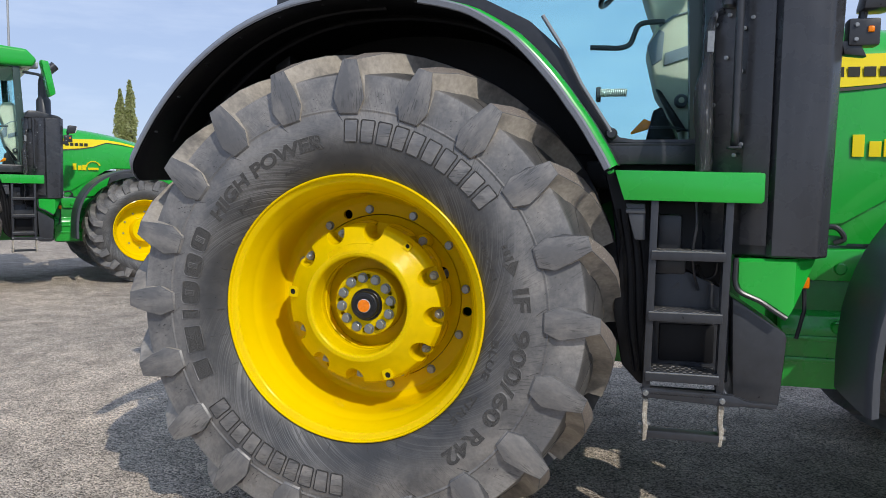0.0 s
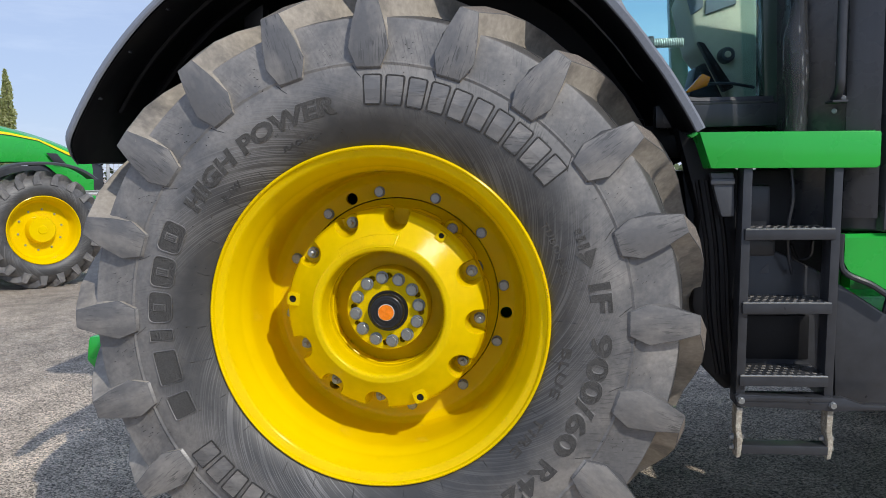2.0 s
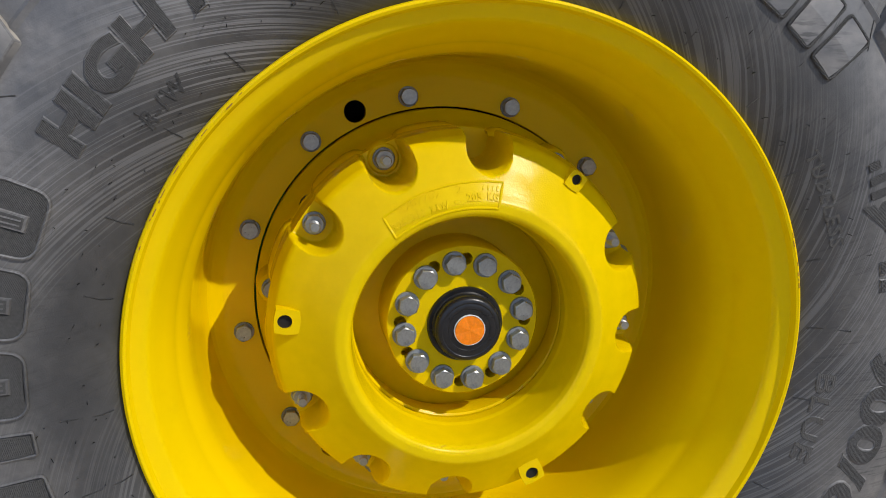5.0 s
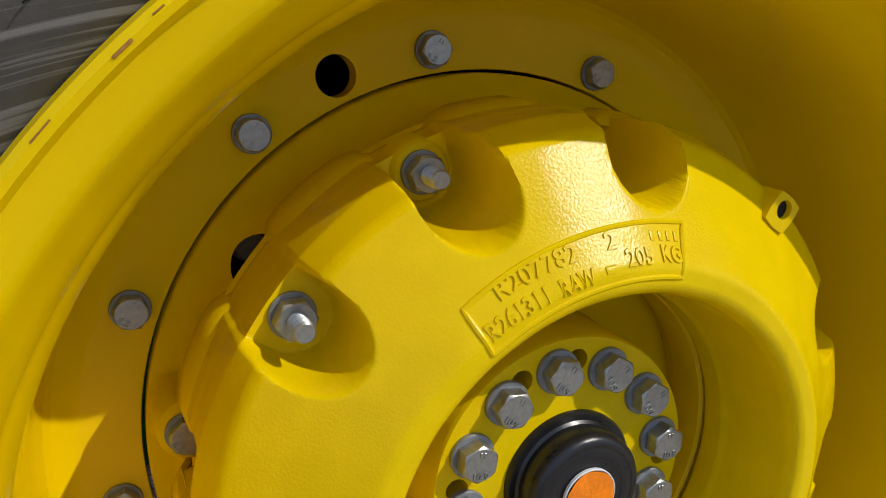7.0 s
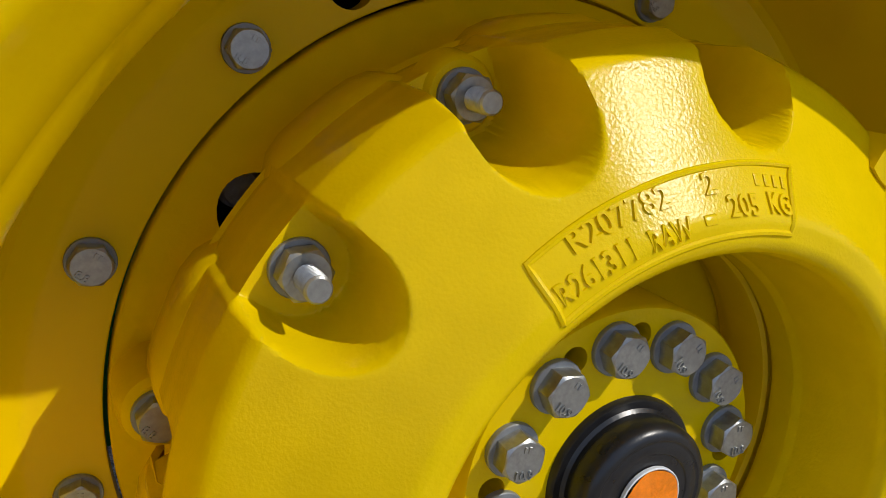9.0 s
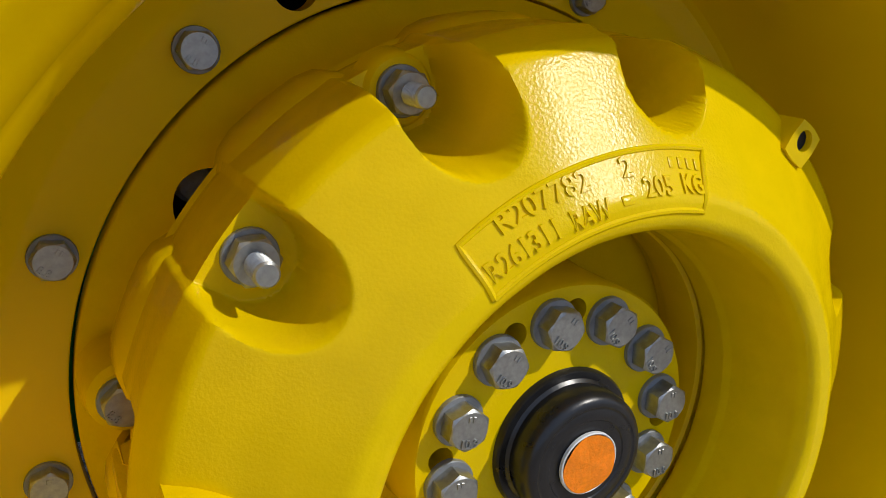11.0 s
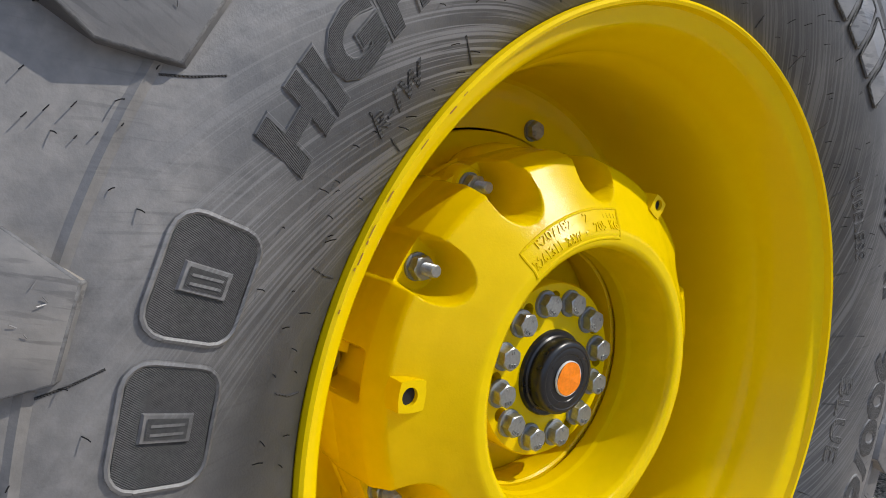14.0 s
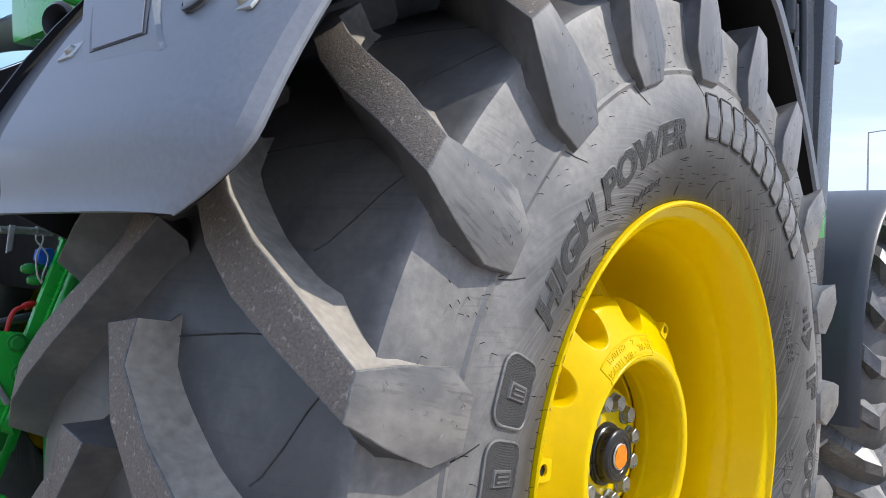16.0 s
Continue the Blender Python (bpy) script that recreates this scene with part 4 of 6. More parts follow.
    # hub cap
    cap = seat(part("hub_cap", revolve([(0.0725, 0.050), (0.0725, 0.032), (0.0705, 0.029), (0.0640, 0.0295), (0.0612, 0.027), (0.0612, 0.022), (0.0622, 0.021), (0.0626, 0.010), (0.0616, 0.0045), (0.0590, 0.0006),
                                        (0.0555, -0.0015), (0.0520, -0.0018), (0.0510, -0.0010), (0.0490, -0.0010), (0.0480, -0.0016), (0.0400, -0.0010), (0.0390, 0.0), (0.0004, 0.0)], 96), CAP, tractor, "black round hub cap", 40), 0.003)
    cap.matrix_basis = Matrix.Translation((0, 0, -0.005)) @ cap.matrix_basis @ Matrix.Diagonal((0.965, 1.0, 0.965, 1.0))
    part("reflector_ring", revolve([(0.0295, -0.001), (0.0295, -0.004), (0.0286, -0.0046), (0.0275, -0.004)], 48), WHITE, cap, "pale ring round the reflector")
    # moulded in wedges that tilt to and fro
    bm = revolve([(0.0277, -0.0012), (0.0277, -0.0042)], 48)
    for k in range(8):
        a0, a1 = math.pi / 4 * k + 0.2, math.pi / 4 * (k + 1) + 0.2
        lift = 0.0022 if k % 2 else 0.0
        for s in range(6):
            f, g = s / 6, (s + 1) / 6
            p, q = a0 + (a1 - a0) * f, a0 + (a1 - a0) * g
            yp, yq = (lift * (1 - f) + (0.0022 - lift) * f), (lift * (1 - g) + (0.0022 - lift) * g)
            bm.faces.new([bm.verts.new(v) for v in ((0, -0.0062, 0), (0.0277 * math.cos(p), -0.0042 - yp, 0.0277 * math.sin(p)), (0.0277 * math.cos(q), -0.0042 - yq, 0.0277 * math.sin(q)))])
    part("reflector", bm, ORANGE, cap, "round orange reflector", 1)
    return tyre


# ---------------------------------------------------------------- tractor
def polar(a, r, y):
    return (r * math.cos(radians(a)), y, AXLE + r * math.sin(radians(a)))


ARCH = [(156, 1.172), (150, 1.180), (143, 1.190), (135, 1.205), (125, 1.225), (115, 1.243), (103, 1.255), (90, 1.255), (78, 1.265), (69, 1.275), (60, 1.255), (52, 1.22), (44, 1.19), (36, 1.172), (30, 1.165)]


def arch_r(a):
    for (a0, r0), (a1, r1) in zip(ARCH, ARCH[1:]):
        if a1 <= a <= a0:
            return r0 + (r1 - r0) * (a - a0) / (a1 - a0)
    return ARCH[-1][1]


def build_fender(tractor):
    angles = [154.2, 153.8, 153.2, 152.6, 152.0, 151.3, 150.6, 149.8, 149] + [148 - 2 * k for k in range(60)]
    # section across: offset outwards from the arch, y
    section = [(-0.006, -0.123), (0.000, -0.128), (0.007, -0.128), (0.022, -0.116), (0.034, -0.088), (0.048, -0.03), (0.060, 0.10), (0.064, 0.30), (0.062, 0.472), (0.050, 0.490)]

    def inset(a):
        # the rear corner is rounded off inwards
        return 0.105 * max(0.0, (a - 148.6) / 5.6) ** 2.2

    def drop(a):
        # turned-in band along the lower edge
        return 1 - 0.75 * smooth01((a - 149) / 5.2)

    rear, front, green = [], [], []
    for a in angles:
        row = [polar(a, arch_r(a) + d * drop(a), max(y, y + inset(a) * (1 - smooth01((y + 0.125) / 0.3)))) for d, y in section]
        (rear if a >= 76 else front).append(row)
    front = [rear[-1]] + front
    lip = [[polar(a, arch_r(a) + d, y) for d, y in ((-0.024, -0.114), (-0.021, -0.124), (-0.002, -0.128), (0.006, -0.120))] for a in angles if a <= 78]
    part("rear_fender", sheet(rear, 0.007), GREY_PANEL, tractor, "dark grey plastic rear fender with a rounded corner", 24)
    part("fender_front", sheet(lip, 0.007), GREY_PANEL, tractor, "", 50)
    strip = []
    for a in [76 - 2 * k for k in range(24)]:
        strip.append([polar(a, arch_r(a) + d, y) for d, y in ((-0.004, -0.020), (0.012, -0.016), (0.027, -0.004), (0.032, 0.040))])
    part("fender_panel", sheet(strip, 0.006), GREEN, tractor, "glossy green strip along the fender", 50)
    flange = [[polar(a, arch_r(a) + d, y) for d, y in ((0.022, 0.005), (0.033, 0.04), (0.038, 0.33))] for a in [76 - 2 * k for k in range(24)]]
    part("fender_flange", sheet(flange, 0.006), BLACK, tractor, "", 50)
    liner = [[polar(a, arch_r(a) + d, max(y, y + inset(a) * (1 - smooth01((y + 0.125) / 0.3)))) for d, y in ((-0.002, -0.113), (-0.006, -0.094), (-0.006, -0.04), (0.002, 0.05), (0.012, 0.20), (0.012, 0.455), (-0.010, 0.68))] for a in angles[1:]]
    part("fender_liner", sheet(liner, 0.006), BLACK_IN, tractor, "matt black wheel arch liner", 50)
    mud = [[polar(a, arch_r(a) + d, y) for d, y in ((0.022, 0.47), (0.030, 0.58), (0.034, 0.71))] for a in angles[7:47]]
    part("inner_mudguard", sheet(mud, 0.005), DARK_PANEL, tractor, "", 50)
    # ribs and clips in the arch
    for a in (142, 133, 124, 115, 106, 97, 88, 79):
        p = Vector(polar(a, arch_r(a) - 0.008, -0.075))
        part("arch_clip", box(-0.006, 0.006, -0.01, 0.01, -0.006, 0.006, 0.002), BLACK, tractor).matrix_basis = Matrix.Translation(p)
    part("arch_rib", tube([polar(a, arch_r(a) - 0.004, 0.10) for a in range(144, 84, -3)], 0.012, 8), BLACK_IN, tractor)
    part("arch_rib", tube([polar(a, arch_r(a) - 0.004, 0.30) for a in range(146, 60, -3)], 0.016, 8), BLACK_IN, tractor)
    # lamp housing on the back of the fender
    def on(a, y, d):
        return polar(a, arch_r(a) + d, y)

    rows = []
    for a, d in ((144.9, 0.0585), (144.4, 0.0635), (142, 0.068), (139, 0.074), (136, 0.080), (132, 0.084), (128, 0.060)):
        left, right = 0.296 + (144.6 - a) * 0.0254, 0.078 + (144.4 - a) * 0.0234
        rows.append([on(a, right - 0.006, 0.056), on(a, right, d - 0.004), on(a, right + 0.008, d), on(a, left - 0.008, d), on(a, left, d - 0.004), on(a, left + 0.006, 0.056)])
    part("lamp_housing", sheet(rows, 0.004), GREY_PANEL, tractor, "dark grey lamp housing", 30)

    def inset_panel(grow, lift):
        out = []
        for s in range(5):
            f = s / 4
            a = 143.4 + grow * 10 - (4.6 + grow * 20) * f
            d = 0.0655 + (143.4 - a) * 0.0020
            low, up = 0.140 + 0.080 * f - grow, 0.285 + 0.105 * f + grow
            out.append([on(a, low + (up - low) * k / 4, d + lift) for k in range(5)])
        return sheet(out, 0.003)

    part("lamp_recess", inset_panel(0.010, 0.0015), BLACK, tractor)
    part("lamp_blank", inset_panel(0.0, 0.0035), GREY_PANEL, tractor, "flat grey blanking plate")
    for a, y, r in ((141.0, 0.062, 0.024),):
        base = Matrix.Translation(on(a, y, 0.058)) @ Matrix.Rotation(-radians(a), 4, "Y")
        part("plug_ring", revolve([(r + 0.004, 0.0), (r + 0.004, 0.005), (r, 0.006), (r, 0.0)], 32, axis="x"), BLACK, tractor).matrix_basis = base
        part("round_plug", revolve([(0.0005, 0.008), (r - 0.004, 0.008), (r, 0.004), (r, -0.01)], 32, axis="x"), GREY_PANEL, tractor).matrix_basis = base
    for a, y in ((142.4, 0.392), (141.8, -0.036)):
        base = Matrix.Translation(on(a, y, 0.062 if y > 0 else 0.043)) @ Matrix.Rotation(-radians(a), 4, "Y")
        part("fixing_plate", box(-0.002, 0.003, -0.026, 0.026, -0.017, 0.017, 0.001), GALV, tractor).matrix_basis = base
        part("fixing_bolt", revolve([(0.0005, 0.010), (0.007, 0.009), (0.010, 0.003), (0.010, 0.0)], 16, axis="x"), STEEL, tractor).matrix_basis = base
    # inner wall that closes the arch towards the cab
    rows = [[polar(a, 0.34, 0.66), polar(a, 0.80, 0.67), polar(a, arch_r(a) + 0.05, 0.69)] for a in [152 - 4 * k for k in range(33)]]
    part("arch_wall", sheet(rows, 0.012), BLACK_IN, tractor, "matt black inner wall of the wheel arch", 40)


def build_steps(tractor):
    step = part("access_step", prism([(1.032, 1.574), (1.578, 1.566), (1.582, 1.560), (1.582, 1.460), (1.572, 1.452), (1.070, 1.458)], -0.012, 0.34, 0.006), GREEN, tractor, "bright green platform step")
    teeth = bmesh.new()
    for k in range(33):
        x = 1.155 + 0.0126 * k
        box(x, x + 0.006, -0.006, 0.30, 1.568, 1.5755 - 0.0155 * (x - 1.03), 0.001, teeth, 1)
    part("step_lug", prism([(1.00, 1.566), (1.028, 1.578), (1.030, 1.566), (1.01, 1.556)], 0.0, 0.04, 0.003), GREEN, step)
    tagged(part("grip_teeth", teeth, GREEN, step, "", 0), kind="stuff")
    for x in (1.188, 1.464):
        part("ladder_rail", prism([(x - 0.0145, 1.46), (x + 0.0145, 1.46), (x + 0.0045, 0.68), (x - 0.0245, 0.68)], 0.0, 0.075, 0.004), BLACK, tractor, "black steel ladder rail")
    rnd = random.Random(12)
    for z, x0 in ((1.247, 1.181), (1.008, 1.178), (0.768, 1.174)):
        tread = part("ladder_tread", box(x0 - 0.002, x0 + 0.275, -0.014, 0.150, z - 0.020, z + 0.016, 0.004), BLACK, tractor, "black ladder tread with a worn grip edge")
        teeth = bmesh.new()
        for row in range(5):
            for k in range(11):
                x = x0 + 0.012 + 0.0245 * k + 0.012 * (row % 2) + rnd.uniform(-0.0015, 0.0015)
                y = -0.006 + 0.030 * row
                box(x - 0.007, x + 0.007, y - 0.005, y + 0.005, z + 0.014, z + 0.0172 + rnd.uniform(-0.001, 0.0012), 0.0015, teeth, 1)
        tagged(part("grip_edge", teeth, TREAD_DUST, tread, "raised grip teeth", 0), kind="stuff")
        part("worn_edge", tube([(x0, -0.0125, z + 0.0145), (x0 + 0.14, -0.0130, z + 0.0150), (x0 + 0.272, -0.0125, z + 0.0145)], 0.0030, 6), STEEL, tread)
    part("ladder_bar", prism([(1.158, 0.715), (1.172, 0.722), (1.500, 0.712), (1.560, 0.690), (1.660, 0.688), (1.660, 0.674), (1.545, 0.672), (1.480, 0.668), (1.165, 0.682)], -0.016, 0.02, 0.003), BLACK, tractor)
    part("ladder_bar", box(1.18, 1.46, -0.02, 0.05, 0.700, 0.716, 0.003), BLACK, tractor)
    for x in (1.176, 1.462):
        ob = new("bolt", hex_bolt(0.0120, 0.0105, 0.012))
        ob.parent = tractor
        ob.matrix_basis = Matrix.Translation((x, -0.017, 0.702 - 0.012 * (x > 1.3)))
        strap = part("rubber_strap", prism([(x - 0.008, 0.672), (x + 0.012, 0.672), (x + 0.008, 0.60), (x + 0.014, 0.56), (x + 0.008, 0.505), (x - 0.006, 0.500), (x - 0.004, 0.56), (x - 0.010, 0.60)], 0.0, 0.055, 0.003),
                     STRAP, tractor, "worn tan rubber strap of the lowest step")
        for z in (0.565, 0.530):
            nut = hex_bolt(0.0105, 0.0095, 0.012)
            for s in (-1, 1):
                ob = new("strap_nut", nut)
                ob.parent = strap
                ob.matrix_basis = Matrix.Translation((x + s * 0.012, 0.028, z)) @ Matrix.Rotation(radians(90 * s), 4, "Z")
    part("lowest_step", box(1.186, 1.462, 0.0, 0.06, 0.515, 0.545, 0.004), BLACK, tractor, "black lowest ladder step")
    # covers behind the ladder
    part("side_cover", prism([(1.02, 1.45), (1.50, 1.45), (1.50, 0.74), (1.19, 0.72), (1.10, 0.80)], 0.20, 0.30, 0.012), BLACK_IN, tractor, "matt black side cover behind the ladder")
    part("side_box", box(1.205, 1.300, 0.13, 0.21, 1.245, 1.40, 0.015), BLACK, tractor)
    part("side_box", box(1.200, 1.322, 0.14, 0.21, 1.157, 1.225, 0.012), BLACK, tractor)
    part("side_box", prism([(1.19, 1.155), (1.31, 1.178), (1.330, 1.172), (1.460, 1.110), (1.50, 1.08), (1.50, 0.72), (1.19, 0.72)], 0.15, 0.21, 0.012), BLACK, tractor)
    part("warning_sticker", prism([(1.268, 1.098), (1.300, 1.134), (1.304, 1.098)], 0.1478, 0.149, 0), DARK_PANEL, tractor, "", 0)
    part("inset_panel", box(1.225, 1.440, 0.142, 0.16, 0.80, 0.955, 0.008), BLACK_IN, tractor)
    part("mud_shield", prism([(0.98, 1.60), (1.16, 1.47), (1.20, 1.44), (1.19, 0.71), (1.155, 0.70), (1.08, 0.78), (1.04, 1.00), (1.06, 1.30)], 0.10, 0.19, 0.02), BLACK_IN, tractor, "black mud shield behind the wheel", 40)
    for k in range(3):
        part("shield_rib", tube(arc([(1.05 + 0.03 * k, 0.10, 1.42), (1.085 + 0.03 * k, 0.098, 1.2), (1.10 + 0.03 * k, 0.098, 0.95), (1.13 + 0.022 * k, 0.098, 0.76)]), 0.008, 6), BLACK_IN, tractor)
    part("bracket_plate", prism([(1.076, 1.445), (1.152, 1.445), (1.157, 1.30), (1.115, 1.30), (1.098, 1.36)], 0.03, 0.06, 0.008), DARK_PANEL, tractor, "grey plate beside the ladder")
    part("plate_lip", box(1.078, 1.154, 0.022, 0.034, 1.405, 1.425, 0.005), DARK_PANEL, tractor)
    part("cable", tube(arc([(1.345, 0.08, 1.46), (1.35, 0.07, 1.36), (1.34, 0.08, 1.26), (1.352, 0.1, 1.16), (1.37, 0.12, 1.10)]), 0.006, 8), BLACK, tractor)
    part("hose", tube(arc([(1.365, 0.12, 1.20), (1.39, 0.13, 1.15), (1.43, 0.13, 1.16), (1.44, 0.14, 1.21)]), 0.006, 8), BLACK_IN, tractor)
    # battery box and green bracket
    part("battery_box", prism([(1.497, 1.080), (1.545, 1.050), (1.700, 0.945), (1.706, 0.925), (1.688, 0.655), (1.665, 0.635), (1.515, 0.640)], 0.10, 0.40, 0.012), BLACK, tractor, "black moulded battery box", )
    face = [(1.501, 1.237, 1.145, 0.062), (1.515, 1.237, 1.118, 0.060), (1.545, 1.238, 1.103, 0.060), (1.588, 1.239, 1.084, 0.060), (1.645, 1.240, 1.048, 0.060), (1.687, 1.241, 1.020, 0.060),
            (1.706, 1.241, 1.055, 0.066), (1.760, 1.243, 1.165, 0.120), (1.790, 1.244, 1.232, 0.150)]
    part("green_bracket", sheet([[(x + 0.012, y, low), (x + 0.012, y, up - 0.012), (x + 0.012, y + 0.012, up), (x + 0.012, y + 0.20, up)] for x, up, low, y in face], 0.006), GREEN, tractor, "bright green corner bracket", 25)
    part("bracket_seal", tube(arc([(1.500, 0.055, 1.24), (1.499, 0.055, 1.15), (1.520, 0.053, 1.108), (1.590, 0.053, 1.076), (1.645, 0.053, 1.040), (1.690, 0.053, 1.012)], 4), 0.010, 8), BLACK, tractor)


def build_cab(tractor):
    top = 3.08
    # service housing and exhaust cover beside the cab
    outline = [(1.36, 0.34), (1.36, 0.19), (1.395, 0.145), (1.605, 0.045), (1.622, 0.012), (1.790, 0.012), (1.805, 0.020), (1.852, 0.085), (1.866, 0.60), (1.36, 0.60)]
    bm = prism(outline, 1.245, 2.36, 0.010, axis="z")
    for v in bm.verts:
        if v.co.z < 1.30:
            d = (1.30 - v.co.z) / 0.06
            v.co.x = 1.64 + (v.co.x - 1.64) * (1 - 0.10 * d)
            v.co.y += max(0.0, 0.35 - v.co.y) * 0.12 * d
    part("service_housing", bm, CHARCOAL, tractor, "tall black service housing beside the cab")
    part("housing_panel", prism([(1.513, 0.0888), (1.511, 0.0840), (1.601, 0.0410), (1.603, 0.0460)], 1.29, 2.34, 0.0015, axis="z"), CHARCOAL, tractor)
    part("pressed_flute", tube(arc([(1.568, 0.079, 2.33), (1.568, 0.079, 2.05), (1.562, 0.082, 1.92), (1.537, 0.094, 1.80), (1.530, 0.097, 1.70), (1.530, 0.097, 1.32)], 6), 0.014, 12), CHARCOAL, tractor)
    part("grab_rail", tube(arc([(1.476, 0.10, 2.345), (1.474, 0.058, 2.32), (1.474, 0.042, 2.27), (1.474, 0.042, 1.80), (1.475, 0.048, 1.71), (1.478, 0.095, 1.668)], 5), 0.015, 12), BLACK, tractor, "black tubular grab rail")
    part("rail_foot", box(1.452, 1.500, 0.040, 0.105, 1.660, 1.668, 0.002), BLACK, tractor)
    part("upper_pipe", tube([(1.440, 0.085, 2.195), (1.440, 0.085, 2.205), (1.440, 0.085, 2.35)], [0.020, 0.028, 0.028], 16), BLACK, tractor)
    part("clear_conduit", tube(arc([(1.425, 0.135, 2.195), (1.394, 0.128, 2.180), (1.376, 0.125, 2.11), (1.374, 0.125, 2.00), (1.362, 0.125, 1.87), (1.370, 0.125, 1.72), (1.374, 0.130, 1.575)], 5),
                               [0.014] * 5 + [0.017] * 5 + [0.021] * 5 + [0.021, 0.024, 0.028, 0.032, 0.036] + [0.040] * 5 + [0.035] * 6, 14), SMOKE, tractor, "smoky clear plastic conduit cover with pale scuffs")
    part("conduit_cable", tube(arc([(1.390, 0.130, 2.17), (1.380, 0.130, 2.0), (1.388, 0.130, 1.8), (1.384, 0.130, 1.60)], 6), 0.009, 8), BLACK, tractor)
    part("conduit_label", prism([(1.366, 2.115), (1.392, 2.115), (1.390, 2.035), (1.366, 2.035)], 0.098, 0.100, 0.0), STEEL_DARK, tractor, "", 0)
    knob = hex_bolt(0.0085, 0.0075, 0.008)
    knob.materials[0] = STEEL_DARK
    for x, z in ((1.400, 2.144), (1.446, 2.175), (1.526, 2.156), (1.498, 2.119), (1.439, 2.013), (1.491, 1.958), (1.485, 1.788), (1.400, 1.834), (1.503, 1.678), (1.480, 1.637), (1.560, 2.26), (1.43, 2.30)):
        ob = new("screw", knob)
        ob.parent = tractor
        ob.matrix_basis = Matrix.Translation((x, 0.140 - (x - 1.395) * 0.476, z)) @ Matrix.Rotation(radians(-25), 4, "Z")
    # exhaust stack
    part("exhaust_muffler", tube([(1.64, 0.30, 2.30), (1.64, 0.30, 2.34), (1.64, 0.30, 2.62), (1.64, 0.30, 2.66)], [0.105, 0.095, 0.095, 0.07], 24), BLACK, tractor, "black exhaust muffler", 50)
    part("exhaust_pipe", tube(arc([(1.64, 0.30, 2.62), (1.64, 0.30, 2.78), (1.65, 0.30, 2.90), (1.70, 0.30, 3.02), (1.80, 0.30, 3.12)], 6), 0.066, 20), BLACK, tractor, "black curved exhaust pipe", 50)
    part("housing_cap", prism([(1.37, 2.355), (1.86, 2.355), (1.80, 2.40), (1.52, 2.46), (1.42, 2.46)], 0.10, 0.56, 0.02), BLACK, tractor)
    # cab frame
    part("cab_pillar", prism([(-0.62, 1.85), (-0.54, 1.85), (-0.50, top), (-0.58, top)], 0.42, 0.50, 0.012), BLACK, tractor)
    low = [(1.36, 1.692), (1.10, 1.690), (0.985, 1.690), (0.880, 1.800), (0.804, 1.905), (0.70, 2.02), (0.55, 2.15), (0.35, 2.26), (0.0, 2.33), (-0.5, 2.32)]
    high = [(1.36, 1.712), (1.10, 1.712), (1.040, 1.722), (0.952, 1.83), (0.874, 1.945), (0.796, 2.09), (0.64, 2.23), (0.42, 2.34), (0.0, 2.40), (-0.5, 2.38)]
    for y in (0.34, 2.08):
        part("cab_pillar", prism([(1.335, 1.60), (1.44, 1.60), (1.36, top), (1.27, top)], y, y + 0.08, 0.012), PILLAR, tractor, "green-black front cab pillar")
        part("cab_sill", box(0.95, 1.40, y - 0.01, y + 0.06, 1.605, 1.688, 0.008), CHARCOAL, tractor, "black door sill")
        part("door_frame", sheet([[(p[0], y + 0.004, p[1]), (p[0] * 0.6 + q[0] * 0.4, y - 0.006, p[1] * 0.6 + q[1] * 0.4), (q[0], y, q[1]), (q[0], y + 0.02, q[1])] for p, q in zip(low, high)], 0.012), BLACK, tractor, "black window frame")
        part("window_seal", tube([(p[0], y - 0.002, p[1]) for p in low[:3]], 0.008, 8), BLACK, tractor)
        pane = part("side_window", prism([(1.36, 1.70), (1.02, 1.71), (0.94, 1.80), (0.86, 1.92), (0.78, 2.07), (0.63, 2.21), (0.42, 2.32), (0.0, 2.38), (-0.50, 2.36), (-0.52, top), (1.30, top)], y + 0.02, y + 0.026, 0), GLASS, tractor, "tinted curved side window", 0)
        pane.visible_shadow = False
    pane = part("rear_window", box(-0.58, -0.574, 0.50, 2.0, 2.0, top, 0), GLASS, tractor, "tinted rear window", 0)
    pane.visible_shadow = False
    pane = part("windscreen", prism([(1.40, 1.70), (1.41, 1.70), (1.33, top), (1.32, top)], 0.42, 2.08, 0), GLASS, tractor, "tinted windscreen", 0)
    pane.visible_shadow = False
    part("cab_roof", prism([(-0.75, top), (1.52, top), (1.58, top + 0.10), (1.45, top + 0.24), (0.6, top + 0.30), (-0.65, top + 0.26), (-0.80, top + 0.12)], 0.28, 2.22, 0.05, segs=3), GREEN, tractor, "green rounded cab roof")
    part("roof_lamp", box(1.50, 1.60, 0.40, 0.55, top + 0.0, top + 0.08, 0.01), GALV, tractor)
    part("cab_back", box(-0.60, 0.95, 0.55, 1.95, 1.30, 1.66, 0.03), BLACK_IN, tractor)
    part("cab_floor", box(0.9, 1.40, 0.42, 2.08, 1.50, 1.62, 0.01), BLACK_IN, tractor)
    # inside the cab
    part("seat_back", box(0.02, 0.20, 0.95, 1.48, 2.05, 2.75, 0.06, segs=3), BLACK_IN, tractor, "dark cab seat")
    part("seat_cushion", box(0.10, 0.62, 0.95, 1.48, 2.02, 2.20, 0.06, segs=3), BLACK_IN, tractor)
    # unseen headliner, added to bounce light onto the console
    part("headliner", box(-0.55, 1.40, 0.45, 2.05, top - 0.03, top - 0.005, 0.008), BEIGE, tractor, "unseen beige headliner added to bounce light")
